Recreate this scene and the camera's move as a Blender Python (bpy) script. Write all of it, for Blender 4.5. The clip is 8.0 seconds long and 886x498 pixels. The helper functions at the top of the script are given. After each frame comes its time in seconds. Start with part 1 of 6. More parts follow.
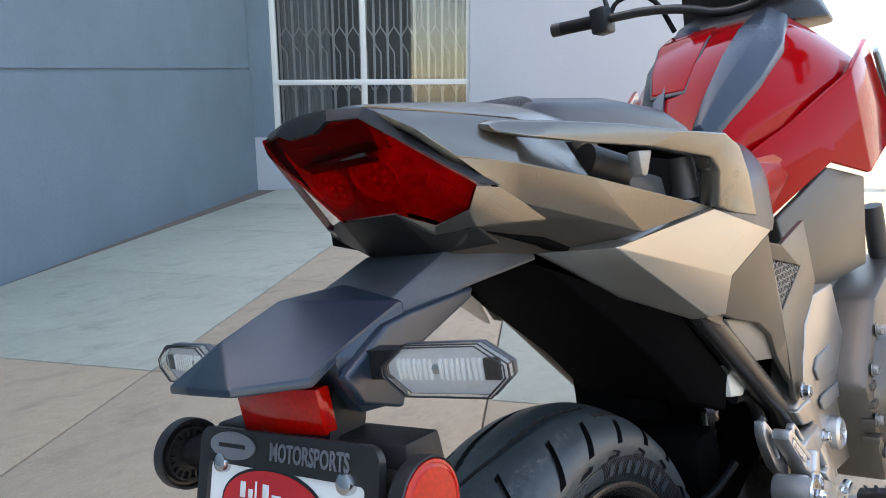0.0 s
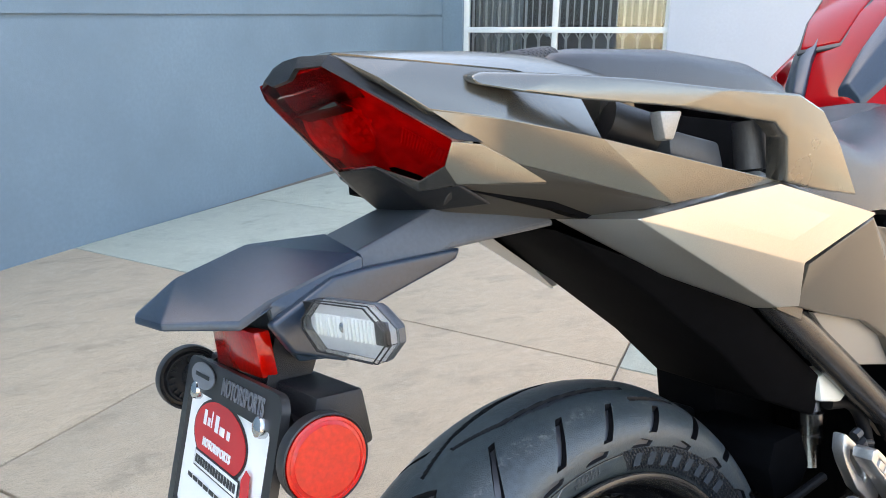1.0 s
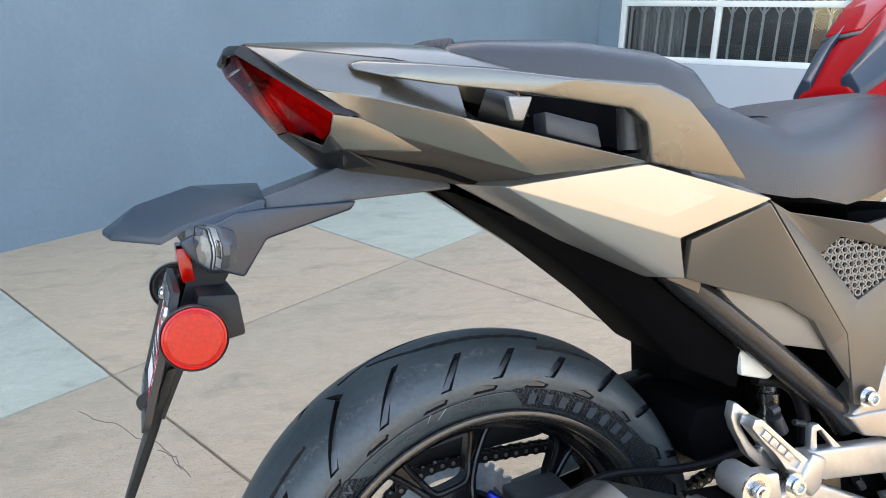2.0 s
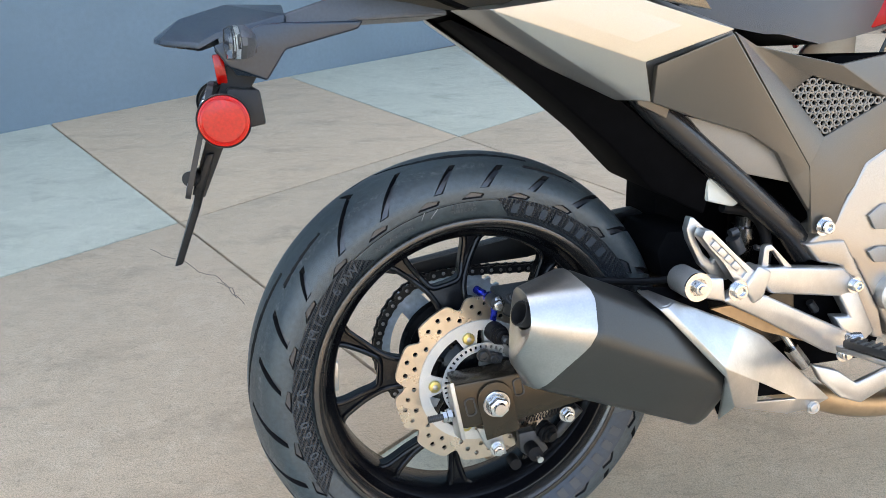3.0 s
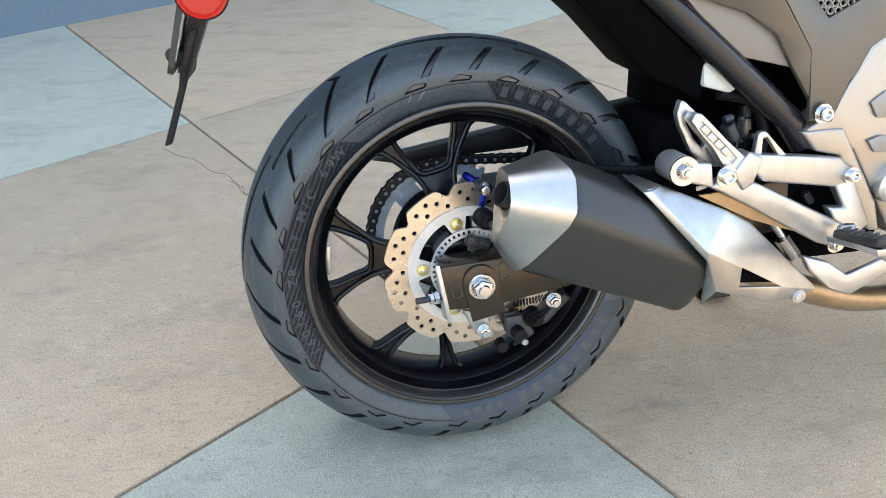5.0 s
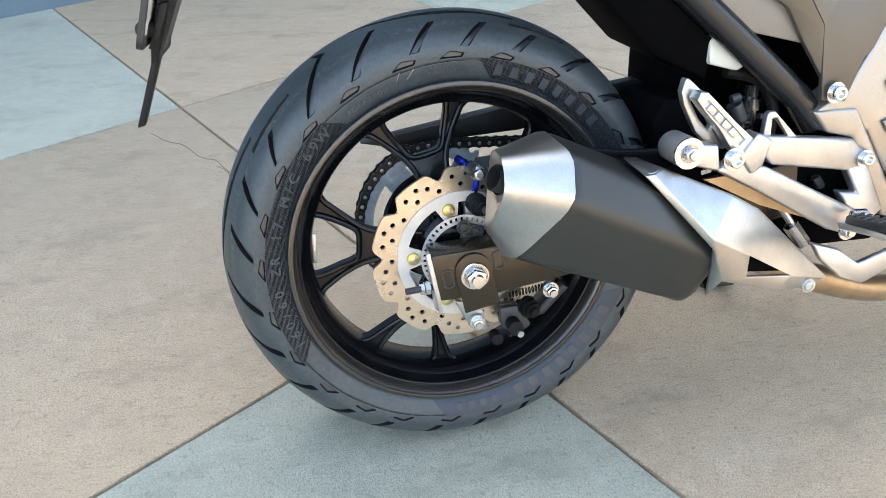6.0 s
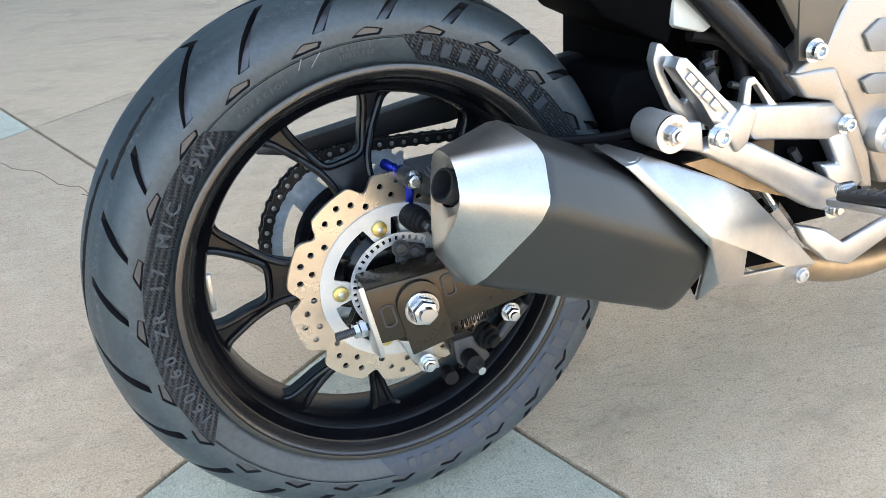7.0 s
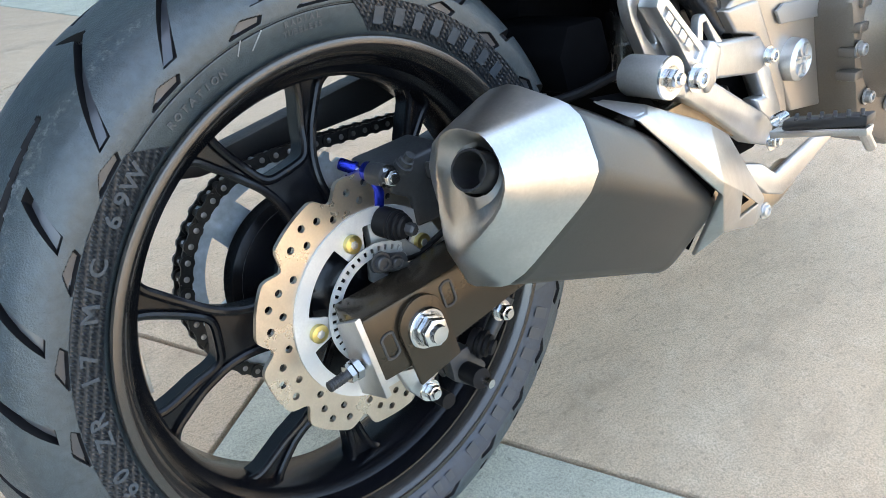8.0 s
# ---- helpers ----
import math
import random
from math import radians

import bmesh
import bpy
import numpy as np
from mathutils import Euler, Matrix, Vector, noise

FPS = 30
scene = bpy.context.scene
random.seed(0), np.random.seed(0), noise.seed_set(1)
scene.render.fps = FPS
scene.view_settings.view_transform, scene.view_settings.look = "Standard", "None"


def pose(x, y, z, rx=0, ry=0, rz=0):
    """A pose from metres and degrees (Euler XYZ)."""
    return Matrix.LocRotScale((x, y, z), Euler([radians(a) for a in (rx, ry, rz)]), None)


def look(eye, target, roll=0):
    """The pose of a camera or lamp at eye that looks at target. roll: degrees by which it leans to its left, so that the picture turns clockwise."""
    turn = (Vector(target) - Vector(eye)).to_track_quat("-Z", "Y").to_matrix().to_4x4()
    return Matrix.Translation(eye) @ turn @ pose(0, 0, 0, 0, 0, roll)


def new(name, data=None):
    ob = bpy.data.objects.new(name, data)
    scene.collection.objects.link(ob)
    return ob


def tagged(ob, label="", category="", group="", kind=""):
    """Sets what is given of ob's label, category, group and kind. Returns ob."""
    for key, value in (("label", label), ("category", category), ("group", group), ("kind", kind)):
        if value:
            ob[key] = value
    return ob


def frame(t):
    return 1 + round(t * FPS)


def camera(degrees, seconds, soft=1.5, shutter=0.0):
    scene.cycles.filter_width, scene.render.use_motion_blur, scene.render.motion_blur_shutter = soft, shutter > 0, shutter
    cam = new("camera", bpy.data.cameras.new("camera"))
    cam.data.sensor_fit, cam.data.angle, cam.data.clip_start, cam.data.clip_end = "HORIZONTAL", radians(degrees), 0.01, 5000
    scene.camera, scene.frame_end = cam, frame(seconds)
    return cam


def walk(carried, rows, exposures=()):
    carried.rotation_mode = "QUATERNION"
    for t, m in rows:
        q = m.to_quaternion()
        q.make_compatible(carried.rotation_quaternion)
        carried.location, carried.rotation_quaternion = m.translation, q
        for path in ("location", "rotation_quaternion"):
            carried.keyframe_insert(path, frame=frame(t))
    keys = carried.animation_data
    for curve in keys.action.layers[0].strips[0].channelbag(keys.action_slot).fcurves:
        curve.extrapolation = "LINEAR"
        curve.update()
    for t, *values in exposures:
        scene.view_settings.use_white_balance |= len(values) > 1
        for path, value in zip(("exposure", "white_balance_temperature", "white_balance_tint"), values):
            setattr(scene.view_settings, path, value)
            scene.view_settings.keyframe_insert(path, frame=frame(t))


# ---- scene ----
cam = camera(64.6, 8.0, soft=0.55)
PATH = [
    (0, (-0.5959, -0.342, 0.96), (0.8605, 0.9614, 0.5358), -0.31),
    (0.5, (-0.502, -0.3665, 0.9546), (0.7061, 1.158, 0.4881), 0.32),
    (1, (-0.4548, -0.4319, 0.9605), (0.5695, 1.192, 0.4011), 0.53),
    (1.2, (-0.4389, -0.4874, 0.9856), (0.485, 1.194, 0.4201), 0.53),
    (2.3, (-0.239, -0.715, 0.981), (0.277, 1.089, 0.29), 1.1),
    (2.5, (-0.227, -0.753, 0.964), (0.242, 1.039, 0.209), 1.3),
    (3, (-0.248, -0.84, 0.936), (0.154, 0.901, 0.037), 1.2),
    (3.5, (-0.252, -0.892, 0.903), (0.11, 0.798, -0.103), 0.9),
    (4, (-0.228, -0.895, 0.902), (0.109, 0.769, -0.156), 0.8),
    (4.5, (-0.21, -0.885, 0.907), (0.104, 0.765, -0.18), 0.8),
    (6, (-0.183, -0.84, 0.876), (0.122, 0.779, -0.259), 0.6),
    (6.5, (-0.172, -0.757, 0.849), (0.179, 0.84, -0.303), 0.4),
    (7, (-0.182, -0.666, 0.796), (0.39, 0.875, -0.343), 0.3),
    (7.5, (-0.245, -0.577, 0.758), (0.624, 0.82, -0.38), 0),
    (8, (-0.29, -0.493, 0.728), (0.771, 0.772, -0.402), 0.2),
]
walk(cam, [(t, look(eye, target, roll)) for t, eye, target, roll in PATH], [(0, 1.28, 8300, 13), (1, 1.93, 8700, 12), (3, 1.68, 8500, 11), (4.5, 1.68, 8450, 10), (6, 1.75, 8400, 10), (8, 2.0, 8100, 8)])


# ---------------------------------------------------------------- light
world = bpy.data.worlds.new("sky_world")
scene.world = world
world.use_nodes = True
wnt = world.node_tree
wbg = wnt.nodes["Background"]
sky = wnt.nodes.new("ShaderNodeTexSky")
sky.sky_type = "NISHITA"
sky.sun_disc = False
sky.sun_elevation, sky.sun_rotation = radians(53), radians(324)
wnt.links.new(sky.outputs[0], wbg.inputs[0])
wbg.inputs[1].default_value = 0.36

sun = new("sun", bpy.data.lights.new("sun", "SUN"))
sun.data.energy, sun.data.angle, sun.data.color = 3.3, radians(0.53), (1.0, 0.955, 0.88)
sun.matrix_world = look((0, 0, 0), (0.354, -0.487, -0.799))


# ---------------------------------------------------------------- materials
def mat(name, color, rough=0.5, metal=0.0, grain=0.08, scale=60.0, bump=0.0, bump_scale=300.0, spec=0.5, coat=0.0, stain=0.0, stain_scale=4.0, tone=None, obj_random=0.0):
    m = bpy.data.materials.new(name)
    m.use_nodes = True
    nt = m.node_tree
    N, L = nt.nodes, nt.links
    b = N["Principled BSDF"]
    b.inputs["Roughness"].default_value, b.inputs["Metallic"].default_value = rough, metal
    b.inputs["Specular IOR Level"].default_value = spec
    b.inputs["Coat Weight"].default_value = coat
    b.inputs["Coat Roughness"].default_value = 0.04
    tc = N.new("ShaderNodeTexCoord")
    n1 = N.new("ShaderNodeTexNoise")
    n1.inputs["Scale"].default_value, n1.inputs["Detail"].default_value = scale, 6
    L.new(tc.outputs["Object"], n1.inputs["Vector"])
    n2 = N.new("ShaderNodeTexNoise")
    n2.inputs["Scale"].default_value, n2.inputs["Detail"].default_value = stain_scale, 8
    n2.inputs["Roughness"].default_value = 0.62
    L.new(tc.outputs["Object"], n2.inputs["Vector"])
    c = Vector(color)
    r1 = N.new("ShaderNodeValToRGB")
    r1.color_ramp.elements[0].position, r1.color_ramp.elements[1].position = 0.3, 0.7
    r1.color_ramp.elements[0].color = (*(c * (1 - grain)), 1)
    r1.color_ramp.elements[1].color = (*(c * (1 + grain)), 1)
    L.new(n1.outputs["Fac"], r1.inputs["Fac"])
    out = r1.outputs[0]
    if stain:
        r2 = N.new("ShaderNodeValToRGB")
        r2.color_ramp.elements[0].position, r2.color_ramp.elements[1].position = 0.38, 0.68
        r2.color_ramp.elements[0].color, r2.color_ramp.elements[1].color = (0, 0, 0, 1), (1, 1, 1, 1)
        L.new(n2.outputs["Fac"], r2.inputs["Fac"])
        mx = N.new("ShaderNodeMix")
        mx.data_type = "RGBA"
        t = Vector(tone) if tone else c * (1 - stain)
        mx.inputs["B"].default_value = (*t, 1)
        mul = N.new("ShaderNodeMath")
        mul.operation = "MULTIPLY"
        mul.inputs[1].default_value = 1.0 if tone is None else stain
        L.new(r2.outputs[0], mul.inputs[0])
        L.new(mul.outputs[0], mx.inputs["Factor"])
        L.new(out, mx.inputs["A"])
        out = mx.outputs["Result"]
    L.new(out, b.inputs["Base Color"])
    rm = N.new("ShaderNodeMapRange")
    rm.inputs["To Min"].default_value, rm.inputs["To Max"].default_value = max(rough - 0.07, 0.02), min(rough + 0.09, 1)
    L.new(n2.outputs["Fac"], rm.inputs["Value"])
    L.new(rm.outputs[0], b.inputs["Roughness"])
    if bump:
        bn = N.new("ShaderNodeTexNoise")
        bn.inputs["Scale"].default_value, bn.inputs["Detail"].default_value = bump_scale, 4
        L.new(tc.outputs["Object"], bn.inputs["Vector"])
        bp = N.new("ShaderNodeBump")
        bp.inputs["Strength"].default_value, bp.inputs["Distance"].default_value = bump, 0.002
        L.new(bn.outputs["Fac"], bp.inputs["Height"])
        L.new(bp.outputs[0], b.inputs["Normal"])
    return m


def glass(name, color, rough=0.02, ior=1.45):
    m = bpy.data.materials.new(name)
    m.use_nodes = True
    b = m.node_tree.nodes["Principled BSDF"]
    b.inputs["Base Color"].default_value = (*color, 1)
    b.inputs["Transmission Weight"].default_value = 1.0
    b.inputs["Roughness"].default_value, b.inputs["IOR"].default_value = rough, ior
    return m


def concrete(name, base, dark, pale, turn):
    """Weathered broomed concrete: large smudges, mid mottling, fine sand grain, pits and faint broom lines."""
    m = bpy.data.materials.new(name)
    m.use_nodes = True
    N, L = m.node_tree.nodes, m.node_tree.links
    b = N["Principled BSDF"]
    b.inputs["Roughness"].default_value = 0.82
    b.inputs["Specular IOR Level"].default_value = 0.35
    tc = N.new("ShaderNodeTexCoord")

    def noise_(scale, detail, rough, lo, hi, stretch=None):
        mp = N.new("ShaderNodeMapping")
        mp.inputs["Rotation"].default_value = (0, 0, radians(turn))
        if stretch:
            mp.inputs["Scale"].default_value = stretch
        L.new(tc.outputs["Object"], mp.inputs["Vector"])
        n = N.new("ShaderNodeTexNoise")
        n.inputs["Scale"].default_value, n.inputs["Detail"].default_value, n.inputs["Roughness"].default_value = scale, detail, rough
        L.new(mp.outputs[0], n.inputs["Vector"])
        r = N.new("ShaderNodeMapRange")
        r.inputs["From Min"].default_value, r.inputs["From Max"].default_value = lo, hi
        L.new(n.outputs["Fac"], r.inputs["Value"])
        return r.outputs[0]

    def mix(fac, a, bcol, amount):
        mx = N.new("ShaderNodeMix")
        mx.data_type = "RGBA"
        k = N.new("ShaderNodeMath")
        k.operation = "MULTIPLY"
        k.inputs[1].default_value = amount
        L.new(fac, k.inputs[0])
        L.new(k.outputs[0], mx.inputs["Factor"])
        if isinstance(a, tuple):
            mx.inputs["A"].default_value = (*a, 1)
        else:
            L.new(a, mx.inputs["A"])
        mx.inputs["B"].default_value = (*bcol, 1)
        return mx.outputs["Result"]
    info = N.new("ShaderNodeObjectInfo")
    big = noise_(1.7, 9, 0.62, 0.42, 0.70)
    mid = noise_(9.0, 8, 0.66, 0.45, 0.68, (1, 2.2, 1))
    smear = noise_(5.0, 8, 0.68, 0.52, 0.72, (0.8, 1.6, 1))
    pale_f = noise_(26, 6, 0.6, 0.50, 0.72)
    fine = noise_(360, 4, 0.75, 0.42, 0.60)
    specks = noise_(170, 3, 0.7, 0.54, 0.66)
    pits = noise_(95, 2, 0.5, 0.63, 0.69)
    c = mix(big, base, dark, 0.30)
    c = mix(mid, c, dark, 0.38)
    c = mix(smear, c, tuple(v * 0.55 for v in dark), 0.62)
    c = mix(pale_f, c, pale, 0.5)
    c = mix(noise_(70, 5, 0.65, 0.56, 0.70, (0.35, 1.8, 1)), c, tuple(v * 0.6 for v in dark), 0.5)
    c = mix(noise_(3.2, 9, 0.72, 0.56, 0.70), c, pale, 0.45)
    c = mix(fine, c, tuple(v * 0.42 for v in base), 0.6)
    c = mix(noise_(900, 2, 0.6, 0.52, 0.66), c, pale, 0.55)
    c = mix(specks, c, tuple(v * 0.5 for v in dark), 0.35)
    c = mix(pits, c, tuple(v * 0.40 for v in base), 0.42)
    hv = N.new("ShaderNodeHueSaturation")
    mr = N.new("ShaderNodeMapRange")
    mr.inputs["To Min"].default_value, mr.inputs["To Max"].default_value = 0.93, 1.06
    L.new(info.outputs["Random"], mr.inputs["Value"])
    L.new(mr.outputs[0], hv.inputs["Value"])
    L.new(c, hv.inputs["Color"])
    L.new(hv.outputs[0], b.inputs["Base Color"])
    broom = noise_(45, 5, 0.7, 0.2, 0.8, (0.6, 2.0, 1))
    add = N.new("ShaderNodeMath")
    add.operation = "ADD"
    L.new(fine, add.inputs[0]), L.new(broom, add.inputs[1])
    bp = N.new("ShaderNodeBump")
    bp.inputs["Strength"].default_value, bp.inputs["Distance"].default_value = 0.7, 0.0026
    L.new(add.outputs[0], bp.inputs["Height"])
    L.new(bp.outputs[0], b.inputs["Normal"])
    return m


CONC_TAN = concrete("concrete_tan", (0.72, 0.535, 0.365), (0.50, 0.372, 0.258), (0.82, 0.665, 0.49), 20)
CONC_GREY = concrete("concrete_grey", (0.60, 0.60, 0.475), (0.43, 0.432, 0.34), (0.74, 0.73, 0.60), 70)
JOINT = mat("joint_filler", (0.16, 0.125, 0.10), 0.95, grain=0.2)
WALL_BLUE = mat("wall_blue_grey", (0.125, 0.190, 0.240), 0.6, grain=0.06, scale=40, bump=0.35, bump_scale=160, stain=0.16, stain_scale=1.0)
WALL_WHITE = mat("wall_white", (0.37, 0.405, 0.45), 0.85, grain=0.03, scale=40, bump=0.25, bump_scale=180, stain=0.05, stain_scale=1.0)
FRAME_WHITE = mat("white_frame", (0.62, 0.65, 0.64), 0.5, grain=0.03)
# bluish base: the sky's reflection is put into the rubber's colour
RUBBER = mat("tyre_rubber", (0.030, 0.043, 0.050), 0.40, grain=0.30, scale=160, bump=0.3, bump_scale=700, stain=0.6, stain_scale=22, tone=(0.048, 0.060, 0.061), spec=0.65)
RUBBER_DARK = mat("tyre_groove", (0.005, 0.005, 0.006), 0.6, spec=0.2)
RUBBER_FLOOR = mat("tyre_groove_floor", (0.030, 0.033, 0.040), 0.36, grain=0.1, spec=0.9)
RUBBER_TXT = mat("tyre_lettering", (0.060, 0.064, 0.070), 0.42, spec=0.7)
RIM = mat("rim_black", (0.0035, 0.0038, 0.0050), 0.20, metal=0.0, grain=0.1, scale=300, bump=0.05, bump_scale=900, spec=0.30)
RIM_LIP = mat("rim_lip_bronze", (0.085, 0.080, 0.075), 0.24, metal=0.75, grain=0.08, scale=300)
PLASTIC = mat("black_plastic", (0.009, 0.0095, 0.011), 0.40, grain=0.12, scale=300, bump=0.3, bump_scale=1400, spec=0.35)
# black plastic; the sky's blue reflection is put into its base colour
PLASTIC_SKY_TINT = mat("dark_fender_plastic", (0.012, 0.024, 0.040), 0.28, grain=0.15, scale=300, bump=0.12, bump_scale=1800, spec=0.6)
BODY = mat("matte_olive_grey_paint", (0.185, 0.178, 0.160), 0.24, metal=0.88, grain=0.05, scale=900, spec=0.5)
RED = mat("gloss_red_paint", (0.30, 0.001, 0.003), 0.06, metal=0.0, grain=0.05, scale=900, spec=0.14)
SEAT = mat("seat_vinyl", (0.026, 0.027, 0.030), 0.31, grain=0.12, scale=500, bump=0.25, bump_scale=900, spec=0.6)
STEEL = mat("brushed_steel", (0.50, 0.495, 0.48), 0.33, metal=1.0, grain=0.07, scale=400, stain=0.2, stain_scale=18)
ALU = mat("cast_aluminium", (0.58, 0.58, 0.575), 0.33, metal=0.92, grain=0.08, scale=500, bump=0.2, bump_scale=900, stain=0.14, stain_scale=25)
MACHINED = mat("machined_aluminium", (0.60, 0.60, 0.59), 0.42, metal=0.55, grain=0.06, scale=500, stain=0.1, stain_scale=30)
MUFFLER = mat("muffler_black", (0.055, 0.055, 0.051), 0.36, metal=0.6, grain=0.08, scale=600)
GOLD = mat("disc_bronze", (0.58, 0.50, 0.415), 0.28, metal=0.95, grain=0.08, scale=500, stain=0.15, stain_scale=30)
CHROME = mat("zinc_bolt", (0.60, 0.61, 0.62), 0.20, metal=1.0, grain=0.04)
DARK = mat("dark_cast_metal", (0.042, 0.044, 0.047), 0.42, metal=0.4, grain=0.12, scale=200, bump=0.2, bump_scale=700)
LENS_RED = glass("red_lens", (0.68, 0.008, 0.010), 0.03, 1.09)
LAMP_BACK = mat("lamp_silvering", (0.68, 0.66, 0.66), 0.30, metal=0.55, grain=0.35, scale=90, bump=0.25, bump_scale=240)


CARBON = mat("tyre_textured_band", (0.011, 0.014, 0.018), 0.36, grain=0.2, scale=200, spec=0.5)
# blue in this base stands for sky mirrored low on the sidewall
RUBBER_BAND = mat("tyre_smooth_band", (0.020, 0.031, 0.046), 0.38, grain=0.15, scale=200, bump=0.2, bump_scale=900)
BRASS = mat("yellow_zinc", (0.62, 0.50, 0.20), 0.3, metal=1.0, grain=0.06)
CHAIN = mat("chain_steel", (0.035, 0.034, 0.033), 0.33, metal=0.5, grain=0.3, scale=300, stain=0.4, stain_scale=60)
STEEL_BLUE = mat("zinc_sprocket", (0.46, 0.54, 0.60), 0.42, metal=0.35, grain=0.2, scale=120, stain=0.3, stain_scale=40)
BLUE = mat("blue_anodised", (0.006, 0.022, 0.30), 0.22, metal=0.8, grain=0.05)
SWING = mat("swingarm_brown_black", (0.050, 0.038, 0.026), 0.26, metal=0.6, grain=0.08, scale=500)
TUBE = mat("frame_tube_paint", (0.018, 0.018, 0.019), 0.24, metal=0.2, grain=0.05, scale=500)
WHITE_PLASTIC = mat("white_translucent_plastic", (0.62, 0.63, 0.58), 0.4, grain=0.05)
SIGN_WHITE = mat("white_card", (0.78, 0.80, 0.80), 0.45, grain=0.02)
SIGN_RED = mat("sign_red", (0.55, 0.02, 0.025), 0.4, grain=0.03)
SIGN_BLACK = mat("sign_black", (0.015, 0.015, 0.016), 0.4, grain=0.03)
SIGN_GREY = mat("sign_grey", (0.22, 0.23, 0.25), 0.35, grain=0.03, metal=0.4)
AMBER = mat("amber_lens", (0.7, 0.22, 0.02), 0.15, grain=0.06, coat=1.0)
LETTER_GREY = mat("raised_letter_grey", (0.17, 0.18, 0.20), 0.35, grain=0.05, metal=0.3)
REFLECT = mat("red_reflector", (0.42, 0.004, 0.002), 0.05, grain=0.2, scale=300, bump=0.05, bump_scale=600, spec=0.4, coat=0.1)
CLEAR = glass("clear_lens", (0.96, 0.965, 0.965), 0.01, 1.25)
RIBBED = mat("ribbed_vinyl", (0.04, 0.04, 0.043), 0.6, grain=0.1)
# near-black without gloss: the shade inside the bike is put into the colour
VOID = mat("shaded_inner_plastic", (0.0035, 0.0035, 0.004), 0.7, grain=0.2, spec=0.015)
HEATED = mat("heat_tinted_steel", (0.42, 0.31, 0.20), 0.35, metal=0.9, grain=0.12, scale=40)
PALE_BODY = mat("pale_grey_plastic", (0.20, 0.185, 0.165), 0.45, metal=0.25, grain=0.06, scale=800)


def add_weave(m, fine, coarse, turn, strength):
    """A twill of short slanted dashes, as bump."""
    nt = m.node_tree
    N, L = nt.nodes, nt.links
    tc = N.new("ShaderNodeTexCoord")
    b = N["Principled BSDF"]
    waves = []
    for a, scale in ((turn, fine), (turn - 62, coarse)):
        mp = N.new("ShaderNodeMapping")
        mp.inputs["Rotation"].default_value = (0, radians(a), 0)
        L.new(tc.outputs["Object"], mp.inputs["Vector"])
        w = N.new("ShaderNodeTexWave")
        w.inputs["Scale"].default_value = scale
        L.new(mp.outputs[0], w.inputs["Vector"])
        waves.append(w)
    mx = N.new("ShaderNodeMath")
    mx.operation = "MULTIPLY"
    L.new(waves[0].outputs["Fac"], mx.inputs[0]), L.new(waves[1].outputs["Fac"], mx.inputs[1])
    bp = N.new("ShaderNodeBump")
    bp.inputs["Strength"].default_value, bp.inputs["Distance"].default_value = strength, 0.0012
    L.new(mx.outputs[0], bp.inputs["Height"])
    L.new(bp.outputs[0], b.inputs["Normal"])


add_weave(CARBON, 105, 48, 38, 1.0)
add_weave(RIBBED, 130, 130, 30, 0.8)

BODY_DARK = mat("dark_olive_plastic", (0.055, 0.050, 0.044), 0.45, metal=0.2, grain=0.08, scale=800, bump=0.15, bump_scale=1200)
ALU_GREY = mat("grey_cast_metal", (0.27, 0.27, 0.265), 0.45, metal=0.6, grain=0.07, scale=500, bump=0.15, bump_scale=900)
PLASTIC_GREY = mat("grey_black_plastic", (0.050, 0.057, 0.066), 0.36, grain=0.1, scale=300, bump=0.15, bump_scale=1800)
CLEAR_RIB = mat("lens_ribs", (0.74, 0.76, 0.74), 0.2, grain=0.05)
LAMP_SILVER = mat("lamp_silver", (0.62, 0.625, 0.63), 0.35, metal=0.3, grain=0.05, scale=200)
ENGINE = mat("bronze_grey_engine_paint", (0.135, 0.118, 0.102), 0.38, metal=0.6, grain=0.08, scale=500, bump=0.15, bump_scale=900)
PANE = glass("window_glass", (0.9, 0.93, 0.93), 0.01, 1.5)
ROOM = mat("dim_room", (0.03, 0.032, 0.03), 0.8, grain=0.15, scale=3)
GATE = mat("gate_grey_paint", (0.30, 0.31, 0.30), 0.5, grain=0.08)
CURTAIN = mat("grey_blind", (0.16, 0.175, 0.18), 0.8, grain=0.08)


RUBBER_BAR = mat("tyre_faint_lettering", (0.036, 0.046, 0.056), 0.34)


